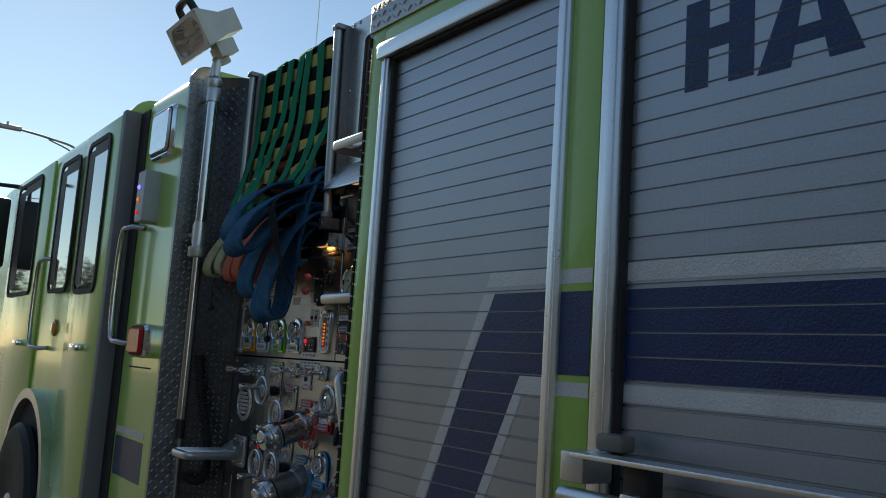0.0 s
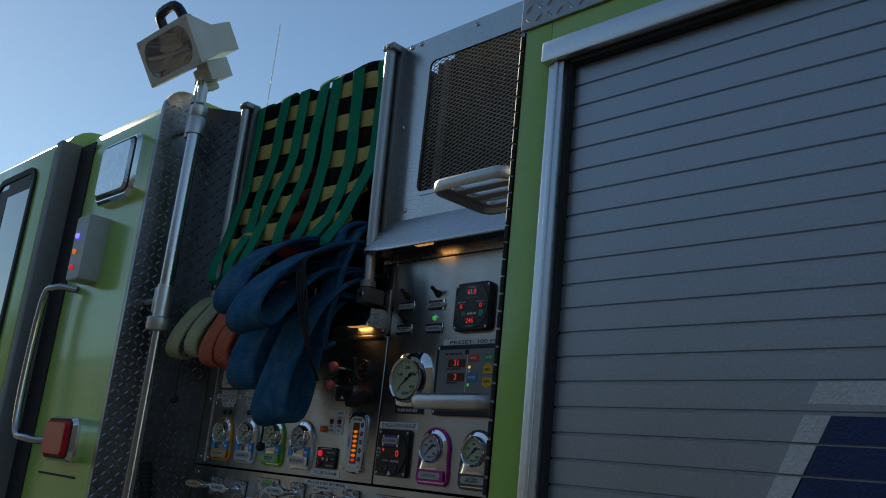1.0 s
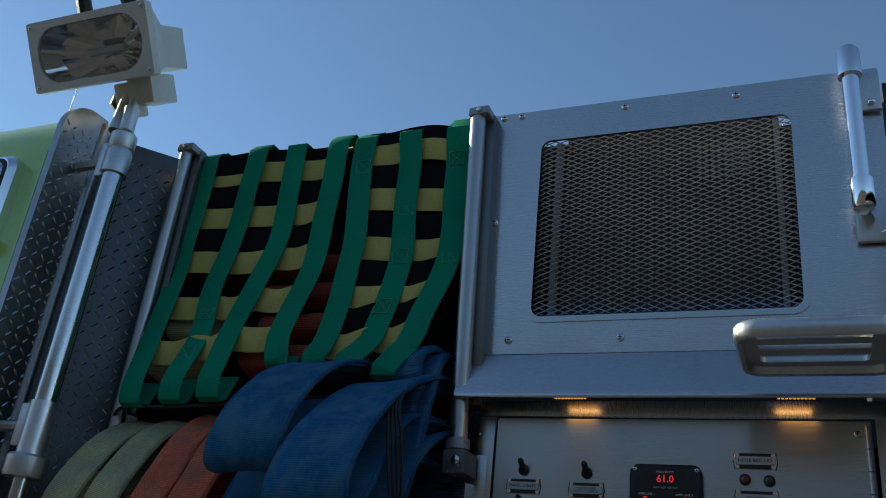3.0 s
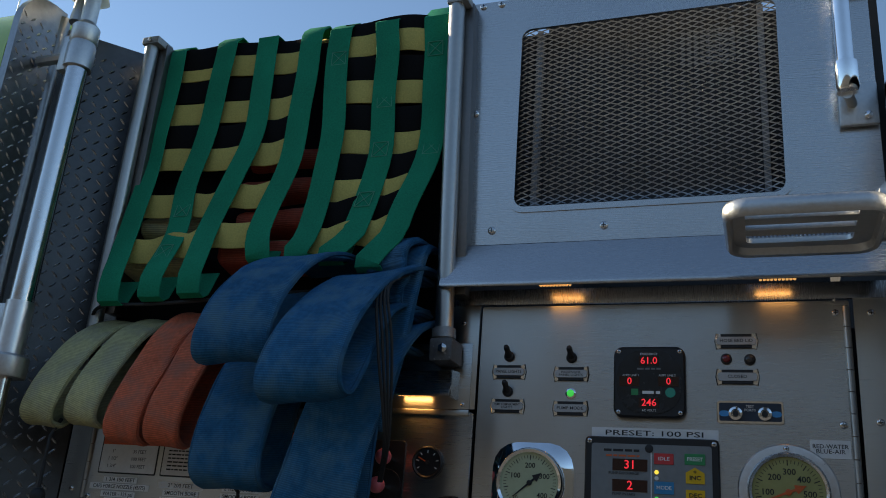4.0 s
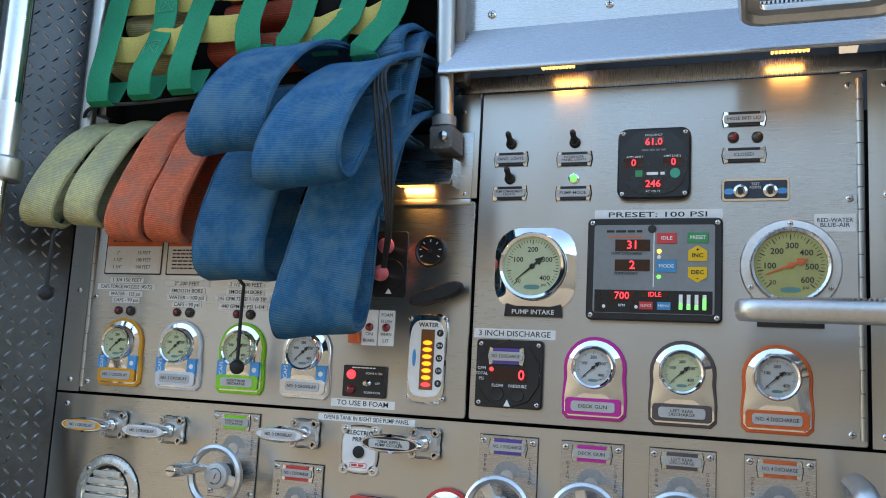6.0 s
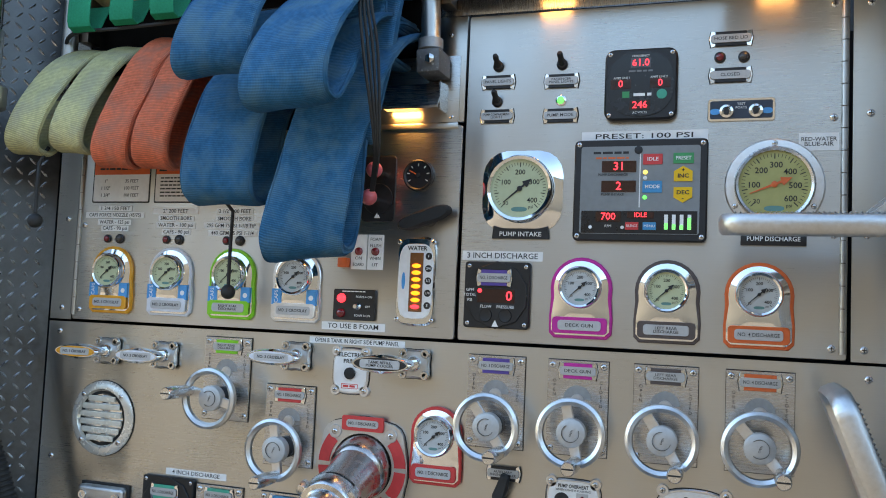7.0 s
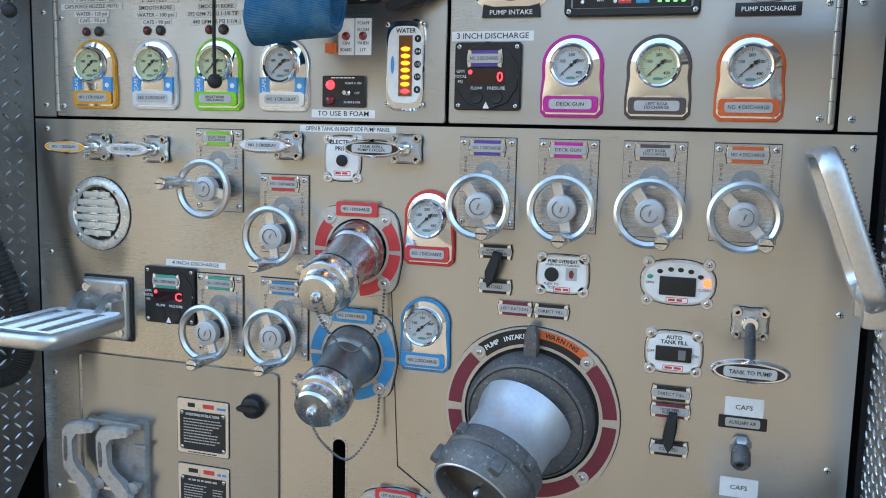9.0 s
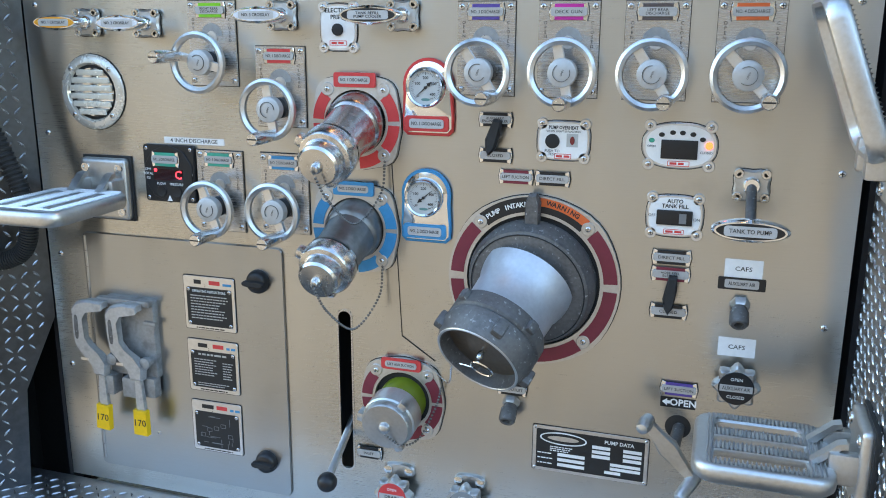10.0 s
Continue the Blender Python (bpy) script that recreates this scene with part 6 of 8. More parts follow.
part("test_button", lathe(bmesh.new(), [(0.013, 0.006), (0.012, 0.009), (0.010, 0.0095)], 20, Matrix.Translation((-0.019, -0.001, 0))), RUBBER, t)
part("lamp_surround", new_box(0.006, 0.026, -0.010, 0.013, 0.0062, 0.0066), mat("pale_grey_print", (0.5, 0.5, 0.48), 0.5), t)
part("lamp", lathe(bmesh.new(), [(0.0055, 0.0062), (0.005, 0.008)], 14, Matrix.Translation((0.016, 0.001, 0)) @ Matrix.Diagonal((0.8, 1.4, 1, 1))), DULL_RED, t)
lettering("PUSH TO", 0.0065, t, -0.019, -0.018, 0.0065)
lettering("TEST", 0.0065, t, -0.019, -0.024, 0.0065)
maker_box(t, -0.027, 0.03)
t = control_plate(2.492, 1.277, 0.124, 0.078, "valve_position_plate", "silver oval valve position indicator with a lit red lamp", 2.5)
part("display", new_box(-0.030, 0.030, -0.022, 0.010, 0.0062, 0.009, 0.001), BLACK, t)
for i, (x, y) in enumerate(((-0.046, 0.008), (-0.030, 0.018), (-0.012, 0.022), (0.004, 0.022), (0.021, 0.020), (0.037, 0.012))):
    part("position_lamp", lathe(bmesh.new(), [(0.005, 0.0062), (0.004, 0.0078)], 12, Matrix.Translation((x, y, 0)) @ Matrix.Diagonal((1, 0.8, 1, 1))), COL["teal"] if i == 0 else INK, t)
part("lit_lamp", lathe(bmesh.new(), [(0.0065, 0.0062), (0.005, 0.0085)], 12, Matrix.Translation((0.048, 0.002, 0))), glow("lit_red_lamp", (1.0, 0.08, 0.03), 0.6), t)
lettering("OPEN", 0.0055, t, -0.046, -0.002, 0.0065)
lettering("CLOSED", 0.0055, t, 0.044, -0.010, 0.0065)
maker_box(t, -0.030, 0.036)
t = control_plate(2.492, 1.156, 0.096, 0.074, "tank_fill_plate", "white auto tank fill plate with a rocker switch", 3.2)
lettering("AUTO", 0.0095, t, 0, 0.026, 0.0065, bold=0.0002)
lettering("TANK FILL", 0.0095, t, 0, 0.0175, 0.0065, bold=0.0002)
part("rocker", new_box(-0.030, 0.030, -0.015, 0.011, 0.0062, 0.011, 0.002), BLACK, t)
part("rocker_lamp", new_box(0.008, 0.020, -0.011, 0.006, 0.011, 0.0116), GREY_INK, t)
lettering("OFF", 0.007, t, -0.038, 0.0, 0.0065)
lettering("ON", 0.007, t, 0.037, -0.004, 0.0065)
maker_box(t, -0.027)


# ---- lever handles between their plates ----
def small_lever(y, z, length=0.060, turn=0.0):
    t = thing("valve_lever", "black pointer lever between two name plates", "lever", on_panel(y, z, 0.0, turn), "valve levers")
    part("stem", lathe(bmesh.new(), [(0.010, 0), (0.010, 0.022)], 14), BLACK, t)
    pts = [(-0.006, 0.5 * length), (0.008, 0.5 * length), (0.011, 0.12 * length), (0.009, -0.3 * length), (0.002, -0.5 * length), (-0.006, -0.34 * length), (-0.011, -0.1 * length)]
    part("pointer", slab(bmesh.new(), pts[::-1], 0.018, 0.034, 0.004), RUBBER, t)


small_lever(2.812, 1.280, 0.066, -15)
small_lever(2.490, 1.020, 0.070, -5)


# ---- discharge and suction connections ----
def sector(bm, r0, r1, a0, a1, z0, z1, n=8):
    inner = [(r0 * math.cos(radians(a0 + (a1 - a0) * i / n)), r0 * math.sin(radians(a0 + (a1 - a0) * i / n))) for i in range(n + 1)]
    outer = [(r1 * math.cos(radians(a0 + (a1 - a0) * i / n)), r1 * math.sin(radians(a0 + (a1 - a0) * i / n))) for i in range(n + 1)]
    lo = [[bm.verts.new((x, y, z)) for x, y in pts] for pts in (inner, outer) for z in (z0, z1)]
    i0, i1, o0, o1 = lo
    for i in range(n):
        for q in ((i1[i], i1[i + 1], o1[i + 1], o1[i]), (o1[i], o1[i + 1], o0[i + 1], o0[i]), (i0[i], i0[i + 1], i1[i + 1], i1[i])):
            bm.faces.new(q)
    for k in (0, n):
        bm.faces.new((i0[k], i1[k], o1[k], o0[k]))
    return bm


def trim_ring(t, r_in, r_out, colour, sectors, ears=(45, 135, 225, 315), bulge=0.004):
    n = 48
    bm = bmesh.new()
    reach = [r_out + bulge * abs(math.sin(4 * math.pi * i / n)) ** 6 for i in range(n)]
    outer = [(k * math.cos(2 * math.pi * i / n), k * math.sin(2 * math.pi * i / n)) for i, k in enumerate(reach)]
    inner = [(r_in * math.cos(2 * math.pi * i / n), r_in * math.sin(2 * math.pi * i / n)) for i in range(n)]
    ring = part("trim_ring", frame_slab(bm, outer, inner, 0.0, 0.010), ALU_CAST, t)
    dark_edge(t, outer, 0.0, 0.0016, 0.0004)
    for a0, a1 in sectors:
        part("colour_inlay", sector(bmesh.new(), r_in + (r_out - r_in) * 0.18, r_out * 0.97, a0, a1, 0.010, 0.0115), COL[colour], ring)
    for a in ears:
        rr = (r_in + r_out) / 2 + bulge * 0.6
        part("ear", lathe(bmesh.new(), [(0.0125, 0.004), (0.0125, 0.0115), (0.0115, 0.0125)], 20, Matrix.Translation((rr * math.cos(radians(a)), rr * math.sin(radians(a)), 0))), ALU_CAST, ring)
        screw(ring, rr * math.cos(radians(a)), rr * math.sin(radians(a)), 0.0125, 0.0052)
    part("bore", lathe(bmesh.new(), [(r_in, 0.0005), (r_in * 0.99, 0.001)], 36), RUBBER, t)
    return ring


def axis_pose(down, side=0.0, shift=(0, 0, 0)):
    """A local axis leaving the panel, bent down by so many degrees."""
    return Matrix.Translation(shift) @ Matrix.Rotation(radians(side), 4, "Y") @ Matrix.Rotation(radians(down), 4, "X")


def chain(parent, pts, link=0.0062, name="chain"):
    path = smooth_path(pts, 60)
    bm = bmesh.new()
    acc, last = 0.0, path[0]
    for p in path[1:]:
        acc += (p - last).length
        if acc > link:
            bmesh.ops.create_icosphere(bm, subdivisions=1, radius=link * 0.46, matrix=Matrix.Translation(p))
            acc = 0.0
        last = p
    return part(name, bm, CHAIN, parent)


def lugs(cap, material, r, z0, z1, k, size, m, off=0):
    for i in range(k):
        o = part("lug", new_box(r - size * 0.5, r + size * 0.55, -size * 0.45, size * 0.45, z0, z1, size * 0.22), material, cap)
        o.matrix_basis = m @ Matrix.Rotation(2 * math.pi * i / k + off, 4, "Z")


def discharge(y, z, colour, name, body_mat, body_label):
    t = thing("discharge_outlet", body_label, "hose outlet", on_panel(y, z), "discharge outlets")
    trim_ring(t, 0.060, 0.090, colour, ((3, 40), (-40, -3), (-85, -50), (-130, -95), (140, 177), (183, 220)), (47, 133, 227, 313), 0.012)
    nb = part("name_bar", slab(bmesh.new(), shifted(outline_rr(0.084, 0.027, 0.004, 3), 0, 0.078), 0.011, 0.015, 0.001), COL[colour], t)
    part("engraved_plate", slab(bmesh.new(), shifted(outline_rr(0.064, 0.014, 0.005, 3), 0, 0.078), 0.015, 0.0165, 0.0006), PLATE_SILVER, nb)
    plate_text(nb, [name], 0.062, 0.012, 0.0167, 0, 0.078, 0.008)
    m = axis_pose(19, shift=(0, 0.006, -0.012))
    part("elbow", lathe(bmesh.new(), [(0.056, 0.0), (0.056, 0.040), (0.053, 0.046), (0.049, 0.050), (0.046, 0.090), (0.046, 0.125), (0.050, 0.128), (0.050, 0.134)], 40, m), body_mat, t)
    # rubber sealing ring between elbow and cap
    part("dark_edge", lathe(bmesh.new(), [(0.048, 0.134), (0.048, 0.139)], 36, m), RUBBER, t)
    bm = lathe(bmesh.new(), [(0.049, 0.139), (0.052, 0.142), (0.052, 0.166), (0.048, 0.172), (0.040, 0.174), (0.038, 0.178), (0.038, 0.198), (0.034, 0.203), (0.010, 0.204), (0.010, 0.210), (0.007, 0.216), (0.002, 0.217)], 40, m)
    cap = part("cap", bm, CHROME_WORN, t, "lugged chrome cap")
    lugs(cap, CHROME_WORN, 0.050, 0.146, 0.168, 3, 0.022, m, 0.5)
    tip = m @ Vector((0, 0, 0.216))
    part("ring", lathe(bmesh.new(), [(0.006, -0.001), (0.008, 0.0), (0.006, 0.001)], 14, Matrix.Translation(tip) @ Matrix.Rotation(radians(90), 4, "Y")), CHROME_WORN, cap)
    a = tip + Vector((0.0, -0.008, 0))
    e = Vector((0.058, -0.070, 0.012))
    chain(t, [a, a + Vector((0.012, -0.050, -0.03)), (a + e) / 2 + Vector((0.0, -0.105, -0.015)), e + Vector((-0.004, -0.06, 0.012)), e])


discharge(3.080, 1.296, "red", "NO. 1 DISCHARGE", mat("worn_nickel", (0.50, 0.44, 0.41), 0.25, 1.0, 0.2, 20, 90, 0.0003), "capped discharge outlet with a red segmented trim ring")
discharge(3.087, 1.092, "blue", "NO. 2 DISCHARGE", mat("dull_cast_bronze", (0.26, 0.25, 0.235), 0.42, 0.85, 0.25, 16, 90, 0.0006, spots=((0.42, 0.41, 0.39), 22, 0.55, 0.72)), "capped discharge outlet with a blue segmented trim ring")

# auxiliary suction
t = thing("suction_inlet", "small capped suction inlet with a burgundy trim ring", "hose inlet", on_panel(2.992, 0.748))
trim_ring(t, 0.058, 0.088, "burgundy", ((3, 40), (-40, -3), (-85, -50), (140, 177), (183, 220)), (47, 133, 313), 0.010)
nb = part("name_bar", slab(bmesh.new(), shifted(outline_rr(0.084, 0.024, 0.006, 3), 0, 0.076), 0.011, 0.015, 0.001), COL["red"], t)
part("engraved_plate", slab(bmesh.new(), shifted(outline_rr(0.066, 0.013, 0.005, 3), 0, 0.076), 0.015, 0.0165), PLATE_SILVER, nb)
plate_text(nb, ["LEFT AUX SUCTION"], 0.062, 0.012, 0.0167, 0, 0.076, 0.0075)
m = axis_pose(8, shift=(0, 0.0, -0.02))
part("neck", lathe(bmesh.new(), [(0.048, 0), (0.048, 0.06)], 36, m), COL["olive"], t, "lime green painted neck")
bm = lathe(bmesh.new(), [(0.048, 0.06), (0.053, 0.064), (0.053, 0.105), (0.050, 0.108), (0.050, 0.118), (0.046, 0.124), (0.012, 0.125), (0.010, 0.133), (0.004, 0.137)], 40, m)
cap = part("cap", bm, ALU_CAST, t, "dull aluminium cap")
lugs(cap, ALU_CAST, 0.051, 0.088, 0.116, 3, 0.020, m, 0.9)
tip = m @ Vector((0, -0.006, 0.135))
chain(t, [tip, tip + Vector((0.03, -0.03, -0.02)), Vector((0.055, -0.05, 0.06)), Vector((0.075, 0.0, 0.02)), Vector((0.086, 0.045, 0.02))])

# main intake
t = thing("pump_intake", "large capped pump intake with a burgundy trim ring", "hose inlet", on_panel(2.736, 1.018))
ring = trim_ring(t, 0.124, 0.160, "burgundy", ((3, 42), (-46, -3), (-88, -52), (-130, -92), (138, 177), (183, 222)), (47, 133, 227, 313))
part("intake_band", sector(bmesh.new(), 0.130, 0.157, 88, 130, 0.010, 0.0118), BLACK, ring)
part("warning_band", sector(bmesh.new(), 0.142, 0.157, 50, 88, 0.010, 0.0118), COL["redorange"], ring, "orange warning band")
part("notice_band", sector(bmesh.new(), 0.130, 0.1418, 50, 88, 0.010, 0.0118), BLACK, ring)
for s, a0, step, rr, m_, sz in (("PUMP INTAKE", 126, -3.0, 0.1435, WHITE, 0.0125), ("WARNING", 79, -3.4, 0.1495, INK, 0.012)):
    for i, ch in enumerate(s):
        a = a0 + step * i
        if ch != " ":
            lettering(ch, sz, ring, rr * math.cos(radians(a)), rr * math.sin(radians(a)), 0.012, m_, turn=a - 90, bold=0.0003)
part("lever_pin", slab(bmesh.new(), [(-0.013, 0.098), (0.013, 0.098), (0.014, 0.150), (0.008, 0.166), (-0.006, 0.166), (-0.012, 0.150)], 0.016, 0.034, 0.004), GREYCAST, t)
m = axis_pose(10, -5, shift=(0, 0.0, -0.01))
part("valve_body", lathe(bmesh.new(), [(0.118, 0), (0.119, 0.028), (0.114, 0.036), (0.112, 0.044), (0.106, 0.047), (0.088, 0.050)], 56, m), GREYCAST, t)
part("body_groove", lathe(bmesh.new(), [(0.1075, 0.0475), (0.1065, 0.049), (0.1055, 0.0485)], 56, m, close=False), RUBBER, t)
m2 = axis_pose(32, -19, shift=(0.0, 0.010, 0.008))
part("neck", lathe(bmesh.new(), [(0.090, 0.02), (0.082, 0.050), (0.078, 0.060), (0.076, 0.112), (0.078, 0.115), (0.078, 0.121)], 48, m2), GREYNECK, t, "grey anodised reducer neck")
bm = lathe(bmesh.new(), [(0.078, 0.120), (0.086, 0.123), (0.088, 0.128), (0.088, 0.152), (0.084, 0.156), (0.088, 0.160), (0.088, 0.180), (0.086, 0.184), (0.080, 0.204), (0.078, 0.207), (0.073, 0.207), (0.071, 0.178), (0.030, 0.176), (0.006, 0.175)], 56, m2)
cap = part("cap", bm, GREYCAST, t, "black worn coupling cap with lugs")
part("cap_face", lathe(bmesh.new(), [(0.0715, 0.1775), (0.066, 0.1800), (0.040, 0.1785), (0.034, 0.1820), (0.010, 0.1825)], 48, m2), BRONZE_FACE, cap, "tarnished brown face")
part("worn_rim", lathe(bmesh.new(), [(0.0735, 0.2066), (0.0750, 0.2082), (0.0775, 0.2080), (0.0788, 0.2064)], 56, m2, close=False), ALU_CAST, cap, "worn bare metal rim")
lugs(cap, GREYCAST, 0.086, 0.128, 0.150, 4, 0.020, m2, 0.4)
lugs(cap, GREYCAST, 0.084, 0.166, 0.196, 4, 0.024, m2, 0.9)
part("cap_pin", lathe(bmesh.new(), [(0.006, 0.175), (0.006, 0.200), (0.003, 0.204)], 12, m2), CHROME_WORN, cap)
part("pull_ring", lathe(bmesh.new(), [(0.0195, 0.0), (0.0210, 0.0018), (0.0225, 0.0), (0.0210, -0.0018), (0.0195, 0.0)], 28, m2 @ Matrix.Translation((0.004, -0.020, 0.209)) @ Matrix.Rotation(radians(8), 4, "X"), close=False), CHROME, cap)
p0 = m2 @ Vector((-0.018, -0.026, 0.206))
part("lanyard", tube(bmesh.new(), [p0, p0 + Vector((-0.045, -0.012, -0.03)), Vector((-0.135, -0.185, 0.09)), Vector((-0.20, -0.18, 0.02))], 0.0016, 6, 8), CHROME_WORN, cap)

# ---- air couplings, labels, knobs on the right ----
for z, zz in ((1.071, 0), (0.930, 1)):
    sticker(2.372, z, 0.062, 0.034, ["CAFS"], size=0.0110, out=0.0)
t = thing("name_plate", "grey engraved auxiliary air plate", "name plate", on_panel(2.373, 1.045))
part("plate", slab(bmesh.new(), outline_rr(0.078, 0.022, 0.002, 2), 0, 0.002), BLACK, t)
part("engraved_plate", slab(bmesh.new(), outline_rr(0.056, 0.015, 0.003, 3), 0.002, 0.003), PLATE_SILVER, t)
plate_text(t, ["AUXILIARY AIR"], 0.05, 0.012, 0.0032, size=0.009)


def hose_barb(y, z, label):
    t = thing("air_coupling", label, "coupling", on_panel(y, z), "air couplings")
    m = axis_pose(35)
    part("nut", lathe(bmesh.new(), [(0.017, 0), (0.017, 0.010), (0.014, 0.014)], 6, m), ALU_CAST, t)
    part("barb", lathe(bmesh.new(), [(0.012, 0.010), (0.013, 0.022), (0.016, 0.024), (0.016, 0.046), (0.013, 0.050), (0.008, 0.050), (0.007, 0.040)], 18, m), GREYCAST, t)


hose_barb(2.373, 1.012, "dark metal air coupling on the panel")
hose_barb(2.770, 0.776, "dark metal air outlet coupling")


def star_knob(y, z, face, words, label):
    t = thing("twist_valve", label, "knob", on_panel(y, z), "valve knobs")
    pts = []
    for i in range(48):
        a = 2 * math.pi * i / 48
        k = 0.036 + 0.0045 * math.cos(8 * a)
        pts.append((k * math.cos(a), k * math.sin(a)))
    part("stem", lathe(bmesh.new(), [(0.014, 0), (0.014, 0.02)], 14), BLACK, t)
    part("wheel", slab(bmesh.new(), pts, 0.020, 0.042, 0.005), ALU_CAST, t)
    part("face", lathe(bmesh.new(), [(0.030, 0.042), (0.029, 0.0432)], 28), face, t)
    p = part("engraved_plate", new_box(-0.027, 0.027, -0.006, 0.006, 0.0432, 0.0440), PLATE_SILVER, t)
    plate_text(p, words, 0.052, 0.010, 0.0442, size=0.009)
    lettering("OPEN", 0.008, t, 0, 0.016, 0.0434, WHITE)
    lettering("CLOSED", 0.008, t, 0, -0.016, 0.0434, WHITE)


star_knob(2.368, 0.870, BLACK, ["AUXILIARY AIR"], "aluminium scalloped auxiliary air valve knob")
star_knob(3.003, 0.548, COL["red"], ["DRAIN"], "aluminium scalloped drain knob with a red face")
star_knob(2.853, 0.556, COL["grey"], ["DRAIN"], "aluminium scalloped drain knob")
for y in (3.003, 2.853):
    t = thing("knob_bracket", "cast bracket with two bolts above a drain knob", "bracket", on_panel(y - 0.003, 0.590))
    part("plate", slab(bmesh.new(), oval(0.066, 0.030, 24, 3), 0, 0.008, 0.003), ALU_CAST, t)
    for sx in (-1, 1):
        part("bolt", lathe(bmesh.new(), [(0.009, 0.008), (0.009, 0.014), (0.004, 0.016)], 12, Matrix.Translation((sx * 0.022, 0.002, 0))), CHROME_WORN, t)
t = thing("label_sticker", "black label with a white arrow and the word open", "label", on_panel(2.463, 0.8125))
part("tape", slab(bmesh.new(), outline_rr(0.062, 0.020, 0.001, 2), 0, 0.0007), BLACK, t)
lettering("OPEN", 0.018, t, 0.009, 0, 0.0009, WHITE, bold=0.0005)
part("arrow", slab(bmesh.new(), [(-0.028, 0), (-0.019, -0.007), (-0.019, -0.003), (-0.014, -0.003), (-0.014, 0.003), (-0.019, 0.003), (-0.019, 0.007)], 0.0007, 0.0010), WHITE, t)

# crank in its hole
t = thing("valve_crank", "cast aluminium crank handle in a panel hole", "crank", on_panel(2.460, 0.766))
part("hole", lathe(bmesh.new(), [(0.023, 0.0004), (0.022, 0.0008)], 24), INK, t)
part("shaft", tube(bmesh.new(), [(0.002, -0.002, 0), (-0.004, -0.004, 0.092)], 0.011, 14), GREYCAST, t)
m_ = Matrix.Translation((-0.008, -0.006, 0.088)) @ Matrix.Rotation(math.atan2(-0.095, 0.083), 4, "Z")
arm = [(-0.064, -0.008), (-0.030, -0.012), (-0.006, -0.018), (0.020, -0.013), (0.062, -0.007), (0.062, 0.007), (0.020, 0.013), (-0.006, 0.018), (-0.030, 0.012), (-0.064, 0.008)]
bm = slab(bmesh.new(), arm, -0.006, 0.008, 0.004)
bmesh.ops.transform(bm, matrix=m_, verts=bm.verts)
part("arm", bm, ALU_CAST, t)
part("grip", lathe(bmesh.new(), [(0.004, -0.012), (0.011, -0.009), (0.0125, 0.0), (0.0115, 0.042), (0.008, 0.050), (0.002, 0.052)], 18, m_ @ Matrix.Translation((0.064, 0, 0)) @ Matrix.Rotation(radians(35), 4, "X")), ALU_CAST, t)
part("knob", lathe(bmesh.new(), [(0.004, -0.014), (0.011, -0.010), (0.0125, 0.0), (0.0135, 0.012), (0.010, 0.024), (0.003, 0.028)], 18, m_ @ Matrix.Translation((-0.064, 0, 0)) @ Matrix.Rotation(radians(20), 4, "X")), ALU_CAST, t)

# pump data plate
t = thing("data_plate", "black and silver pump data plate", "plate", on_panel(2.617, 0.686))
part("plate", slab(bmesh.new(), outline_rr(0.218, 0.094, 0.004, 3), 0, 0.003, 0.001), ALU, t)
dark_edge(t, outline_rr(0.218, 0.094, 0.004, 3))
part("face", slab(bmesh.new(), outline_rr(0.204, 0.080, 0.002, 2), 0.003, 0.0036), INK, t)
part("logo_oval", frame_slab(bmesh.new(), shifted(oval(0.090, 0.026, 32, 2), -0.050, 0.024), shifted(oval(0.084, 0.021, 32, 2), -0.050, 0.024), 0.0036, 0.0041), WHITE, t)
part("logo_shape", slab(bmesh.new(), shifted(oval(0.060, 0.010, 20, 2), -0.050, 0.024), 0.0036, 0.0041), ALU, t)
lettering("PUMP DATA", 0.010, t, 0.055, 0.030, 0.0042, WHITE, bold=0.0002)
bars(t, -0.050, 0.006, 0.0036, 0.05, 3, 0.004, 0.0018, WHITE)
for i in range(3):
    for x, w in ((0.022, 0.034), (0.080, 0.034)):
        part("value_field", new_box(x - w / 2, x + w / 2, 0.014 - i * 0.0095, 0.0205 - i * 0.0095, 0.0036, 0.0040), WHITE, t)
    part("value_field", new_box(-0.060, -0.008, -0.012 - i * 0.0105, -0.0055 - i * 0.0105, 0.0036, 0.0040), WHITE, t)
    part("value_field", new_box(0.040 if i < 2 else 0.030, 0.096 if i < 2 else 0.060, -0.017 - i * 0.0085, -0.011 - i * 0.0085, 0.0036, 0.0040), WHITE, t)
    bars(t, -0.083, -0.009 - i * 0.0105, 0.0036, 0.032, 1, 0.004, 0.0022, WHITE, ragged=0.1)
for sx in (-1, 1):
    for sy in (-1, 1):
        screw(t, sx * 0.104, sy * 0.042, 0.003, 0.003)

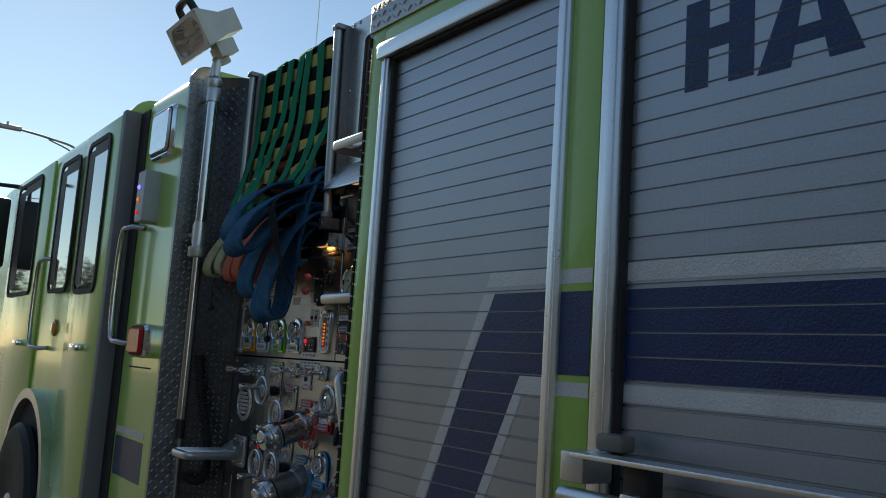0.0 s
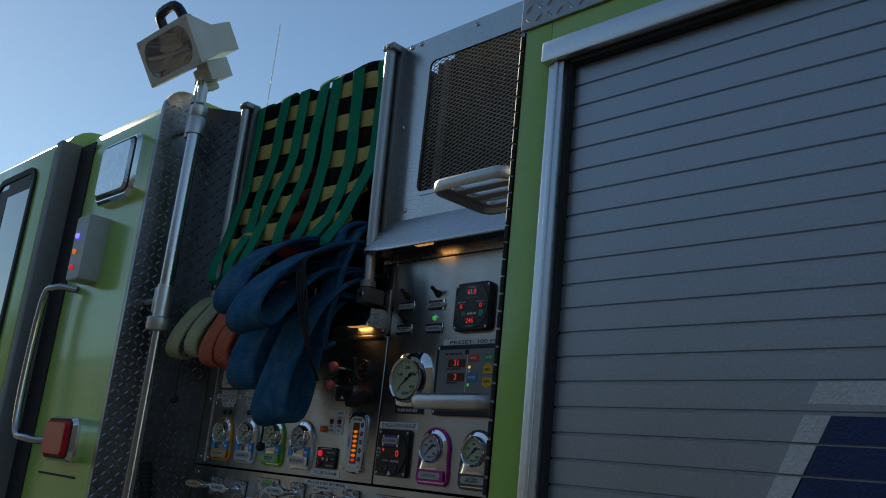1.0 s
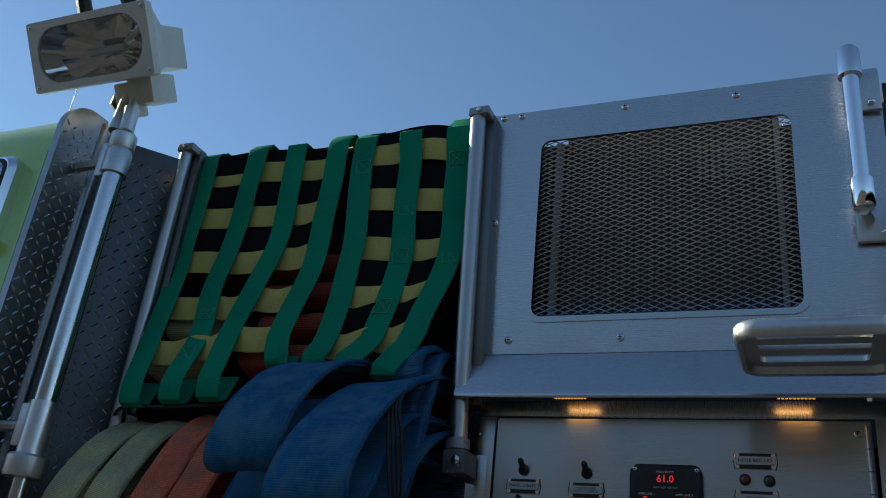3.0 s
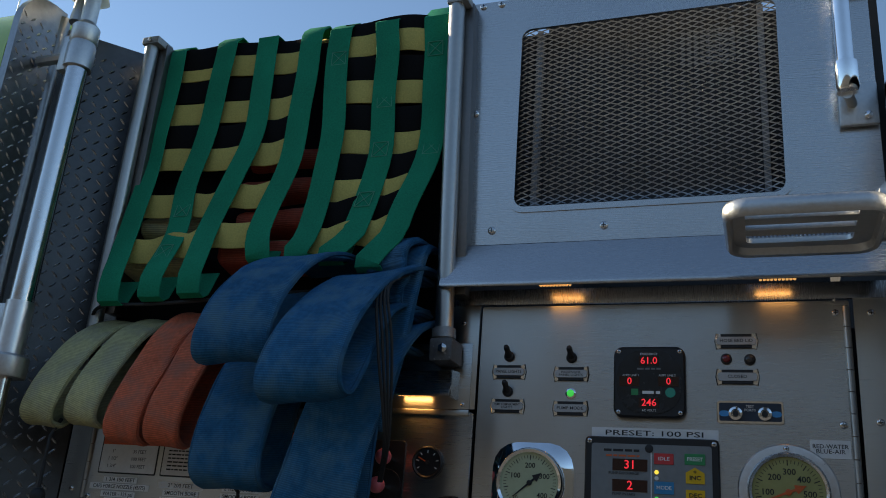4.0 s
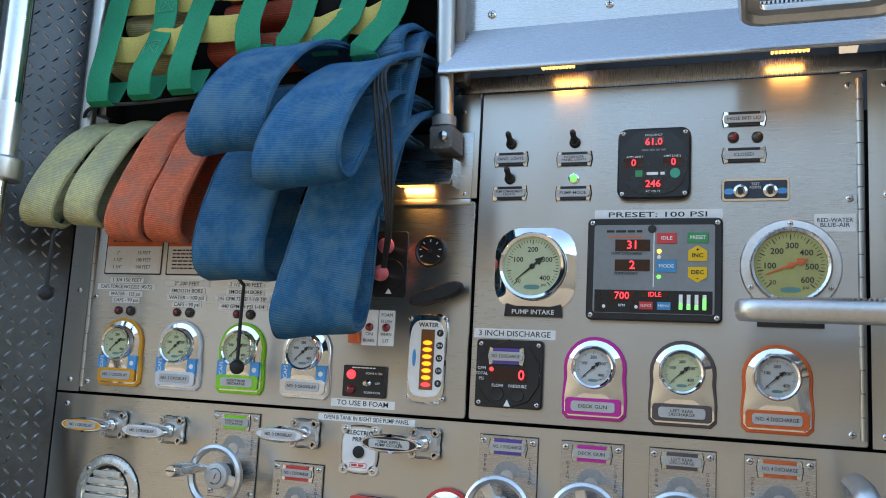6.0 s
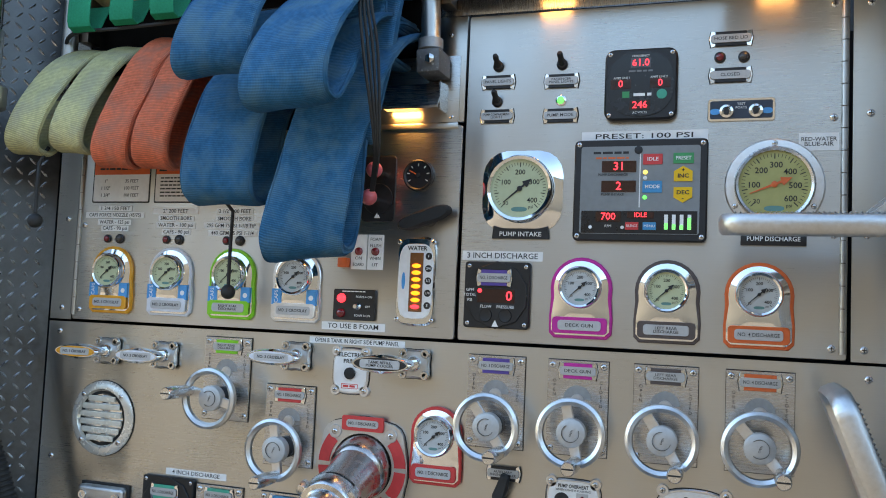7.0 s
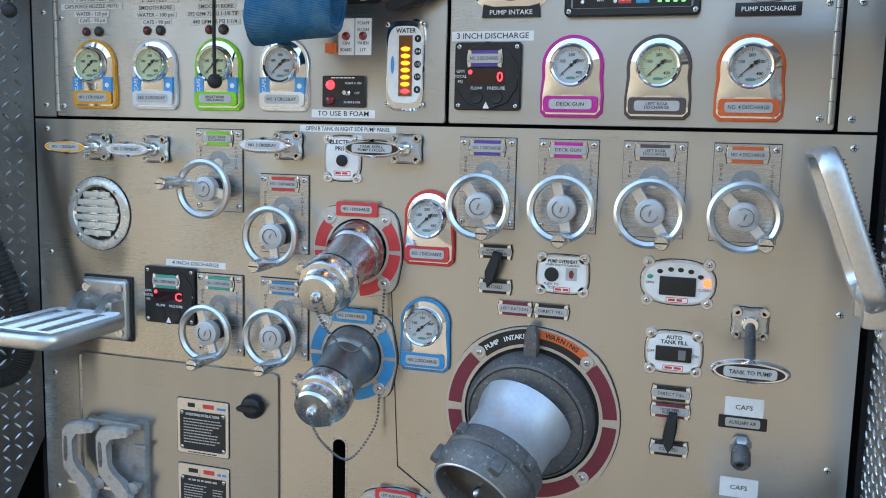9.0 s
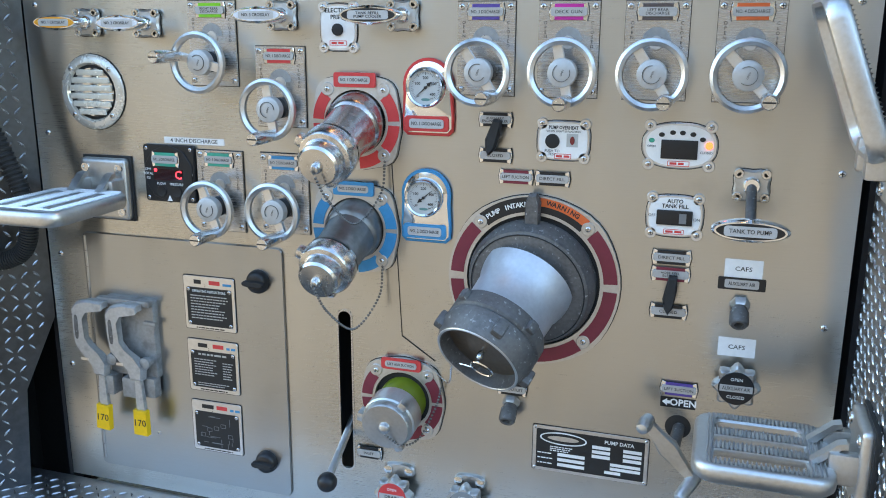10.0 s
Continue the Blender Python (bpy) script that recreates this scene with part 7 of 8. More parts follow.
# ---- foam door plates, latches, spanners ----
LOGO_RED = COL["red"]
for z, kind in ((0.904, 0), (0.763, 1), (0.622, 2)):
    t = thing("instruction_plate", "black and silver instruction plate with small print", "plate", on_panel(3.422, z, 0.006), "instruction plates")
    part("plate", slab(bmesh.new(), outline_rr(0.122, 0.118, 0.005, 3), 0, 0.003, 0.001), ALU, t)
    dark_edge(t, outline_rr(0.122, 0.118, 0.005, 3))
    part("face", slab(bmesh.new(), outline_rr(0.108, 0.084, 0.005, 3, 0, -0.008), 0.003, 0.0036), INK, t)
    bars(t, -0.020, 0.046, 0.003, 0.030, 1, 0.006, 0.009, INK, "logo_shape", 0.0)
    bars(t, 0.014, 0.046, 0.003, 0.026, 1, 0.006, 0.009, LOGO_RED, "logo_shape", 0.0)
    bars(t, 0.046, 0.044, 0.003, 0.024, 1, 0.006, 0.005, COL["blue"], "logo_shape", 0.0)
    bars(t, 0, -0.055, 0.003, 0.07, 1, 0.004, 0.0025, INK, ragged=0.0)
    if kind == 0:
        lettering("OPERATING INSTRUCTIONS", 0.008, t, 0, 0.026, 0.0038, WHITE, fit=0.08)
        bars(t, 0, 0.016, 0.0036, 0.09, 9, 0.0062, 0.0022, PLATE_SILVER)
    elif kind == 1:
        bars(t, 0, 0.026, 0.0036, 0.07, 1, 0.006, 0.004, PLATE_SILVER, ragged=0.0)
        bars(t, -0.018, 0.014, 0.0036, 0.056, 7, 0.0058, 0.002, PLATE_SILVER)
        bars(t, 0.036, 0.010, 0.0036, 0.026, 7, 0.0058, 0.002, PLATE_SILVER)
        bars(t, 0, -0.040, 0.0036, 0.08, 2, 0.005, 0.0018, PLATE_SILVER)
    else:
        bm = bmesh.new()
        for k in range(16):
            x, y = random.uniform(-0.046, 0.040), random.uniform(-0.040, 0.026)
            if k % 2:
                box(bm, x, x + random.uniform(0.01, 0.03), y, y + 0.0009, 0.0036, 0.0039)
            else:
                box(bm, x, x + 0.0009, y - random.uniform(0.008, 0.02), y, 0.0036, 0.0039)
        for k in range(5):
            x, y = -0.036 + k * 0.017, random.uniform(-0.024, 0.014)
            frame_slab(bm, outline_rr(0.012, 0.009, 0.001, 2, x, y), outline_rr(0.0105, 0.0075, 0.0006, 2, x, y), 0.0036, 0.0039)
        part("flow_diagram", bm, GREY_INK, t)
    for sx in (-1, 1):
        for sy in (-1, 1):
            screw(t, sx * 0.049, -0.008 + sy * 0.037, 0.0036, 0.004)
for z in (0.964, 0.560):
    t = thing("door_latch", "black quarter-turn door latch", "latch", on_panel(3.304, z, 0.006), "door latches")
    part("base", lathe(bmesh.new(), [(0.025, 0), (0.025, 0.006), (0.022, 0.014), (0.016, 0.018)], 28), BLACK, t)
    part("wing", slab(bmesh.new(), shifted(oval(0.050, 0.014, 20), -0.002, -0.001), 0.012, 0.027, 0.003), RUBBER, t)
t = thing("spanner_holder", "cast aluminium holder with two hose spanners", "tool holder", on_panel(3.638, 0.792, 0.006))
part("back_plate", slab(bmesh.new(), outline_rr(0.122, 0.180, 0.006, 3, 0.023, 0.020), 0, 0.016, 0.003), CAST_DULL, t)
part("top_bar", new_box(-0.050, 0.084, 0.096, 0.110, 0.012, 0.030, 0.004), CAST_DULL, t)
for x in (-0.024, 0.060):
    part("slot_rib", new_box(x, x + 0.030, 0.052, 0.062, 0.016, 0.022, 0.002), CAST_DULL, t)
    part("latch_stud", lathe(bmesh.new(), [(0.009, 0.016), (0.010, 0.030), (0.014, 0.032), (0.013, 0.040), (0.006, 0.043)], 14, Matrix.Translation((x + 0.008, -0.028, 0))), CAST_DULL, t)
for x in (-0.052, 0.006, 0.046):
    part("lower_clip", new_box(x, x + 0.036, -0.112, -0.066, 0.004, 0.040 if x < 0.04 else 0.028, 0.005), CAST_DULL, t)
for x, lean in ((-0.042, -1.0), (0.048, 1.5)):
    s = thing("hose_spanner", "worn aluminium hose spanner with a yellow numbered tag", "spanner", on_panel(3.638 - x, 0.792, 0.020, lean), "hose spanners")
    head = [(0.020, 0.104), (-0.018, 0.106), (-0.048, 0.099), (-0.062, 0.084), (-0.064, 0.030), (-0.060, -0.004), (-0.040, -0.026), (-0.018, -0.046), (-0.012, -0.066), (0.014, -0.066), (0.018, -0.040), (0.002, -0.018), (-0.022, -0.002), (-0.036, 0.016), (-0.036, 0.066), (-0.024, 0.082), (0.020, 0.090)]
    part("jaw", slab(bmesh.new(), head, 0.016, 0.036, 0.005), CAST_PALE, s, "pale worn jaw")
    part("slot", slab(bmesh.new(), shifted(oval(0.010, 0.056, 18, 3), -0.050, 0.042), 0.036, 0.0366), GREYCAST, s)
    bars(s, -0.034, -0.030, 0.036, 0.020, 1, 0.006, 0.006, ALU, ragged=0.0)
    part("shank", slab(bmesh.new(), [(-0.006, -0.060), (-0.010, -0.140), (0.012, -0.140), (0.008, -0.060)], 0.020, 0.030, 0.002), CAST_PALE, s)
    tg = part("tag", slab(bmesh.new(), [(-0.018, -0.192), (0.016, -0.194), (0.018, -0.136), (-0.014, -0.134)], 0.022, 0.036, 0.001), COL["yellow"], s, "yellow tape tag numbered 170")
    lettering("170", 0.022, tg, 0.0, -0.164, 0.0365)
for y in (3.600, 3.575):
    ob = screw(lower, 0, 0, 0, 0.004)
    ob.matrix_basis = on_panel(y, 0.585, 0.0062)

# lever in the slot
t = thing("slot_lever", "steel lever with a black ball knob in a panel slot", "lever", on_panel(3.117, 0.66))
part("rod", tube(bmesh.new(), [(0.0, 0.04, -0.08), (0.007, -0.050, 0.105)], 0.008, 12), ALU, t)
part("ball", lathe(bmesh.new(), [(0.020 * math.sin(radians(a)), -0.020 * math.cos(radians(a))) for a in range(8, 180, 18)], 18, Matrix.Translation((0.008, -0.057, 0.118))), BLACK, t)
part("slot_edge", frame_slab(bmesh.new(), outline_rr(0.034, 0.352, 0.015, 5, 0, 0.085), outline_rr(0.027, 0.345, 0.0125, 5, 0, 0.085), 0.0, 0.0012), STEEL_UP, t)


# ---- flood lamp on the pole ----
LM = Matrix(((0, -0.54, -0.8417), (-1, 0, 0), (0, 0.8417, -0.54))).to_4x4()
lamp = thing("flood_lamp", "cream floodlight with a rounded glass front and tapered back", "lamp", Matrix.Translation((1.258, 3.890, 2.926)) @ LM)
FW, FH = 0.365, 0.170
part("front_rim", frame_slab(bmesh.new(), outline_rr(FW, FH, 0.008, 6), outline_rr(FW - 0.045, FH - 0.036, 0.062, 6), -0.022, 0.0), CREAM, lamp)
bm = bmesh.new()
lo = [bm.verts.new((x, y, -0.020)) for x, y in outline_rr(FW - 0.004, FH - 0.004, 0.008, 6)]
hi = [bm.verts.new((x * 0.52 + 0.02, y * 0.62, -0.135)) for x, y in outline_rr(FW - 0.004, FH - 0.004, 0.008, 6)]
hb = [bm.verts.new((x * 0.52 + 0.02, y * 0.62, -0.215)) for x, y in outline_rr(FW - 0.004, FH - 0.004, 0.008, 6)]
for a, b in ((lo, hi), (hi, hb)):
    for i in range(len(lo)):
        j = (i + 1) % len(lo)
        bm.faces.new((a[i], a[j], b[j], b[i]))
bm.faces.new(hb)
part("housing", bm, CREAM, lamp)
bm = bmesh.new()
rings = []
for k, (f, z) in enumerate(((1.0, -0.010), (0.8, -0.05), (0.45, -0.085), (0.12, -0.095))):
    rings.append([bm.verts.new((x * f, y * f, z + 0.006 * math.sin(i * 1.9) * (k in (1, 2)))) for i, (x, y) in enumerate(outline_rr(FW - 0.043, FH - 0.034, 0.062, 6))])
for a, b in zip(rings, rings[1:]):
    for i in range(len(a)):
        j = (i + 1) % len(a)
        bm.faces.new((a[i], a[j], b[j], b[i]))
bm.faces.new(rings[-1])
part("reflector", bm, CHROME, lamp, "facetted bright reflector", smooth=20)
part("bulb", tube(bmesh.new(), [(-0.05, 0, -0.06), (0.06, 0, -0.06)], 0.010, 10), WHITE, lamp)
GLASS = bpy.data.materials.new("clear_glass")
GLASS.use_nodes = True
gb = GLASS.node_tree.nodes["Principled BSDF"]
gb.inputs["Transmission Weight"].default_value, gb.inputs["Roughness"].default_value, gb.inputs["IOR"].default_value = 1.0, 0.02, 1.3
gl = part("glass", slab(bmesh.new(), outline_rr(FW - 0.044, FH - 0.035, 0.062, 6), -0.006, -0.003), GLASS, lamp)
gl.visible_shadow = False
for sx in (-1, 1):
    for sy in (-1, 1):
        screw(lamp, sx * (FW / 2 - 0.012), sy * (FH / 2 - 0.012), 0.0, 0.005)
part("top_handle", tube(bmesh.new(), [(-0.02, FH / 2, -0.03), (-0.01, FH / 2 + 0.05, -0.03), (0.08, FH / 2 + 0.055, -0.04), (0.11, FH / 2, -0.04)], 0.018, 8, 4), BLACK, lamp)
jb = part("junction_box", new_box(0.045, 0.120, -0.140, -0.070, -0.15, -0.06, 0.005), CREAM, lamp)
part("swivel", new_box(-0.010, 0.040, -0.165, -0.080, -0.135, -0.075, 0.008), CREAM, lamp)
part("knob", lathe(bmesh.new(), [(0.010, 0), (0.024, 0.012), (0.014, 0.026)], 5, Matrix.Translation((-0.012, -0.125, -0.10)) @ Matrix.Rotation(radians(-90), 4, "Y")), BLACK, lamp)
part("post", tube(bmesh.new(), [Vector((0.020, -0.10, -0.105)), Vector((0.026, -0.20, -0.02))], 0.017, 12), ALU_CAST, lamp)

# ---- rods beside the net ----
for x, y, z0, z1, r, lean, label in ((1.545, 2.990, 2.045, 2.80, 0.0175, -2.0, "polished upright tube beside the mesh panel"), (1.535, 3.770, 2.02, 2.80, 0.016, 0.0, "polished upright tube beside the hose net")):
    t = thing("net_rod", label, "rod", Matrix.Translation((x, y, z1)) @ Matrix.Rotation(radians(lean), 4, "X") @ Matrix.Translation((0, 0, -z1)), "net rods")
    part("tube", lathe(bmesh.new(), [(r, z0), (r, z1)], 24), HINGE_STEEL, t)
    part("back_channel", new_box(0.012, 0.05, -0.034, -0.008, z0 + 0.1, z1 - 0.004, 0.002), CHANNEL, t)
    part("end_cap", new_box(-0.020, 0.040, -0.030, 0.018, z1 - 0.016, z1 + 0.004, 0.005), CAST_DULL, t)
    part("cap_bolt", lathe(bmesh.new(), [(0.006, 0), (0.006, 0.004), (0.003, 0.005)], 10, Matrix.Translation((-0.020, -0.008, z1 - 0.006)) @ Matrix.Rotation(radians(-90), 4, "Y")), CHROME_WORN, t)
    part("foot_clamp", new_box(-0.021, 0.045, -0.024, 0.021, z0 - 0.034, z0 + 0.010, 0.006), GREYCAST, t)
    part("clamp_band", lathe(bmesh.new(), [(r + 0.001, z0 + 0.010), (r + 0.005, z0 + 0.012), (r + 0.005, z0 + 0.030), (r + 0.001, z0 + 0.032)], 20, close=False), CAST_DULL, t)
    part("clamp_bolt", lathe(bmesh.new(), [(0.009, 0), (0.009, 0.008), (0.004, 0.010)], 6, Matrix.Translation((-0.021, -0.008, z0 - 0.012)) @ Matrix.Rotation(radians(-90), 4, "Y")), CHROME_WORN, t)

# short capped strut at the mesh panel's far edge
t = thing("lid_strut", "chrome lid strut with end caps on two brackets", "strut", Matrix.Translation((1.535, 2.250, 0)))
part("tube", lathe(bmesh.new(), [(0.015, 2.54), (0.015, 2.77)], 18), CHROME, t)
part("cap", lathe(bmesh.new(), [(0.021, 2.765), (0.021, 2.82), (0.016, 2.828), (0.004, 2.83)], 20), CHROME, t)
part("cap", lathe(bmesh.new(), [(0.006, 2.485), (0.017, 2.488), (0.020, 2.495), (0.020, 2.545)], 20), CHROME, t)
for z in (2.755, 2.485):
    part("bracket", new_box(0.038, 0.048, -0.052, 0.012, z - 0.042, z + 0.042, 0.004), ALU_CAST, t)
    part("standoff", tube(bmesh.new(), [(0.0, 0.0, z), (0.04, -0.01, z)], 0.009, 10), ALU_CAST, t)
    part("bolt", lathe(bmesh.new(), [(0.007, 0), (0.007, 0.006), (0.003, 0.008)], 10, Matrix.Translation((0.038, -0.034, z - 0.026)) @ Matrix.Rotation(radians(-90), 4, "Y")), CHROME, t)


# ---- folding steps ----
GRIP = mat("grip_aluminium", (0.58, 0.585, 0.59), 0.5, 1.0, 0.25, 20, 160, 0.0003)


def folding_step(m, label, ext=0.205, w=0.195, fold=0.0, lean=0.0):
    """A cast folding step. Local: y away from the wall, z up; fold: degrees turned up."""
    t = thing("folding_step", label, "step", m, "folding steps")
    part("base", new_box(-0.056, 0.056, 0.0, 0.022, -0.064, 0.066, 0.010, seg=3), ALU_CAST, t)
    part("rubber_pad", new_box(-0.060, 0.060, -0.004, 0.005, -0.068, 0.070, 0.002), RUBBER, t)
    for sx in (-1, 1):
        for sz in (-1, 1):
            b = part("bolt", lathe(bmesh.new(), [(0.010, 0), (0.009, 0.003), (0.005, 0.003), (0.004, 0.001)], 14, Matrix.Translation((sx * 0.041, 0.0215, sz * 0.046)) @ Matrix.Rotation(radians(-90), 4, "X")), CHROME_WORN, t)
    R = Matrix.Translation((0, 0.035, -0.005)) @ Matrix.Rotation(radians(fold), 4, "X") @ Matrix.Rotation(radians(lean), 4, "Y")
    part("lug", new_box(-0.052, -0.030, 0.0, 0.06, -0.022, 0.026, 0.006), ALU_CAST, t)
    part("lug", new_box(0.030, 0.052, 0.0, 0.06, -0.022, 0.026, 0.006), ALU_CAST, t)
    # tread outline in local x, y
    y0, y1 = 0.012, ext + 0.02
    cy = (y0 + y1) / 2
    outer = outline_rr(w, y1 - y0, 0.034, 6, 0, cy)
    bm = bmesh.new()
    inner = outline_rr(w - 0.058, y1 - y0 - 0.070, 0.012, 6, 0, cy + 0.004)
    rims = [(inner, 0.004, 0.0075), (inner, 0.0, 0.004), (inner, 0.0, -0.004), (outer, -0.016, -0.006), (outer, -0.012, -0.017), (outer, -0.006, -0.0195), (outer, -0.0015, -0.015),
            (outer, 0.0, -0.004), (outer, -0.0008, 0.003), (outer, -0.004, 0.0075), (outer, -0.008, 0.0092)]
    loops = [[bm.verts.new((x, y, z)) for x, y in (grow(o, g) if g else o)] for o, g, z in rims]
    for la, lb in zip(loops, loops[1:] + loops[:1]):
        for i in range(len(la)):
            j = (i + 1) % len(la)
            bm.faces.new((la[i], la[j], lb[j], lb[i]))
    for x in (-0.024, 0.024):
        box(bm, x - 0.0135, x + 0.0135, y0 + 0.030, y1 - 0.030, -0.004, 0.009, 0.003)
    tr = part("tread", bm, ALU_CAST, t, "slotted cast tread")
    tr.matrix_basis = R
    vs, fs = [], []
    k = int((y1 - y0 - 0.03) / 0.0062)
    for i in range(k):
        yy = y0 + 0.015 + i * 0.0062
        inside = y0 + 0.035 < yy < y1 - 0.031
        half = w / 2 - 0.010 - max(0.0, 0.03 - (yy - y0)) * 0.5 - max(0.0, 0.03 - (y1 - yy)) * 0.5
        for xa, xb in (((-half, -w / 2 + 0.028), (-0.0365, -0.0115), (0.0115, 0.0365), (w / 2 - 0.028, half)) if inside else ((-half, half),)):
            n = len(vs)
            vs += [(xa, yy - 0.0016, 0.0092), (xb, yy - 0.0016, 0.0092), (xb, yy, 0.0125), (xa, yy, 0.0125), (xb, yy + 0.0016, 0.0092), (xa, yy + 0.0016, 0.0092)]
            fs += [(n, n + 1, n + 2, n + 3), (n + 3, n + 2, n + 4, n + 5)]
    me = bpy.data.meshes.new("grip_ridges")
    me.from_pydata(vs, [], fs)
    gr = part("grip_surface", me, GRIP, tr)
    gr["kind"] = "stuff"
    for x in (-0.034, 0.034):
        part("stop_arm", sweep(bmesh.new(), [Vector((x, 0.0, 0.040)), Vector((x, 0.010, 0.038)), Vector((x, 0.038, 0.013)), Vector((x, 0.044, 0.008))], [(-0.009, -0.005), (0.009, -0.005), (0.009, 0.004), (0.006, 0.006), (-0.006, 0.006), (-0.009, 0.004)], side=(1, 0, 0)), ALU_CAST, tr)
    return t


SIDE = Matrix(((1, 0, 0), (0, 1, 0), (0, 0, 1))).to_4x4()
OUTW = Matrix(((0, -1, 0), (1, 0, 0), (0, 0, 1))).to_4x4()
folding_step(Matrix.Translation((FACE, 3.652, 1.136)) @ OUTW, "folded-down cast aluminium step on the pump panel", 0.225, 0.185)
for z, fold, label in ((2.190, 0, "cast aluminium folding step, folded down, on the body end"), (1.735, 0, "cast aluminium folding step, folded down, on the body end"),
                       (1.298, 69, "cast aluminium folding step, folded up, on the body end"), (0.862, 0, "ridged cast aluminium folding step near the running board")):
    folding_step(Matrix.Translation((1.365, 2.186, z)) @ SIDE, label, 0.190 if z < 1 else 0.215, 0.195, fold, -6.0 if 1.7 < z < 1.8 else 0.0)


# ---- hose net ----
def net_x(z, y):
    """How far the net hangs out at a height."""
    f = min(1.0, max(0.0, (2.80 - z) / 0.62))
    return 1.575 - 0.020 * f - 0.085 * f ** 3 + 0.010 * math.sin(9 * y + 5 * z)


net = thing("hose_net", "green and yellow webbing net holding folded hoses", "net")
TOPS = (3.722, 3.587, 3.474, 3.352, 3.274, 3.160, 3.046)
MIDS = (3.728, 3.593, 3.462, 3.342, 3.252, 3.139, 3.027)
LOWS = (3.707, 3.584, 3.490, 3.366, 3.256, 3.160, 3.068)
BOTS = (3.690, 3.582, 3.486, 3.350, 3.272, 3.200, 3.110)
BZ = (2.125, 2.130, 2.135, 2.21, 2.215, 2.205, 2.185)


def strap_y(k, z):
    """A green strap's place along the net at a height."""
    h = (2.80, 2.47, 2.27, BZ[k])
    v = (TOPS[k], MIDS[k], LOWS[k], BOTS[k])
    for i in range(3):
        if z >= h[i + 1] or i == 2:
            f = min(1.0, max(0.0, (h[i] - z) / (h[i] - h[i + 1])))
            f = f * f * (3 - 2 * f)
            return v[i] + (v[i + 1] - v[i]) * f


THREAD = mat("pale_thread", (0.06, 0.31, 0.19), 0.8)
for k, bz in enumerate(BZ):
    over, a, d = 0.012 * math.sin(k * 2.3), TOPS[k], BOTS[k]
    pts = [Vector(p) for p in ((1.80, a + 0.01, 2.79 + over), (1.66, a, 2.815 + over), (1.60, a, 2.814 + over), (1.580, a, 2.80))]
    n = 22
    for i in range(n + 1):
        z = 2.785 - (2.785 - bz - 0.012) * i / n
        y = strap_y(k, z)
        slack = min(1.0, (z - bz) * 8) * min(1.0, (2.80 - z) * 12)
        q = Vector((k * 3.7, z * 7.0, 0.5))
        pts.append(Vector((net_x(z, y) - 0.003 + 0.009 * slack * noise.noise(q), y + 0.010 * slack * noise.noise(q + Vector((0, 0, 9))), z)))
    e = pts[-1]
    pts += [e + Vector((0.004, 0, -0.012)), e + Vector((0.018, 0, -0.018)), e + Vector((0.034, 0, -0.008)), e + Vector((0.060, 0, 0.045))]
    part("green_strap", sweep(bmesh.new(), pts, flat_section(0.055, 0.0032), side=(0, 1, 0.02 * math.sin(k * 3))), STRAP_G, net)
    # box stitching
    bm = bmesh.new()
    for z in (2.705, 2.585, 2.465, 2.345, 2.235):
        if z < bz + 0.045:
            continue
        h = 0.017
        for p, q in (((-h, -h), (h, -h)), ((h, -h), (h, h)), ((h, h), (-h, h)), ((-h, h), (-h, -h)), ((-h, -h), (h, h)), ((-h, h), (h, -h))):
            run = []
            for i in range(6):
                yy, zz = p[0] + (q[0] - p[0]) * i / 5, z + p[1] + (q[1] - p[1]) * i / 5
                ya = strap_y(k, zz)
                run.append(Vector((net_x(zz, ya) - 0.0022, ya + yy, zz)))
            sweep(bm, run, [(-0.0005, -0.0005), (0.0005, -0.0005), (0.0005, 0.0005), (-0.0005, 0.0005)])
    if len(bm.verts):
        tm = part("stitching", bm, THREAD, net)
        tm["kind"] = "stuff"
    else:
        bm.free()
ROWS_Z = (2.735, 2.612, 2.490, 2.372, 2.262)
for g, (k0, k1) in enumerate(((0, 3), (4, 6))):
    for r, z in enumerate(ROWS_Z):
        for colour, zz in ((STRAP_Y, z), (STRAP_K, min(z + 0.061, 2.768))):
            if colour is STRAP_K and g == 0 and r >= 3:
                continue
            pts = []
            for k in range(k0, k1 + 1):
                y = strap_y(k, zz)
                sag = 0.008 * math.sin(k * 1.7 + r) + (0.05 * (k - 4) if g else 0.02 * (k - 1)) * max(0.0, 2.45 - zz)
                pts.append((net_x(zz + sag, y) + 0.010, y, zz + sag))
                if k < k1:
                    yn = strap_y(k + 1, zz)
                    pts.append((net_x(zz + sag, y) + 0.008 + 0.003 * math.sin(r * 2.1 + k), (y + yn) / 2, zz + sag - 0.005))
            part("yellow_strap" if colour is STRAP_Y else "black_strap", sweep(bmesh.new(), smooth_path(pts, 4), flat_section(0.056 if colour is STRAP_Y else 0.060, 0.003), side=(0, 0, 1)), colour, net)
for k, y in enumerate((3.60, 3.53, 3.40, 3.18, 3.09)):
    part("top_strap", sweep(bmesh.new(), smooth_path([(1.62, y + 0.06, 2.80), (1.66, y + 0.02, 2.825), (1.66, y - 0.03, 2.82), (1.63, y - 0.07, 2.80)], 5), flat_section(0.035, 0.003), side=(1, 0, 0.3)), STRAP_G if k % 2 else STRAP_Y, net)

t = thing("hose_bed_divider", "thin upright metal dividers in the hose bed", "divider")
for y in (3.310, 3.560):
    part("sheet", new_box(1.62, 2.6, y - 0.003, y + 0.003, 2.06, 2.76), ALU, t)


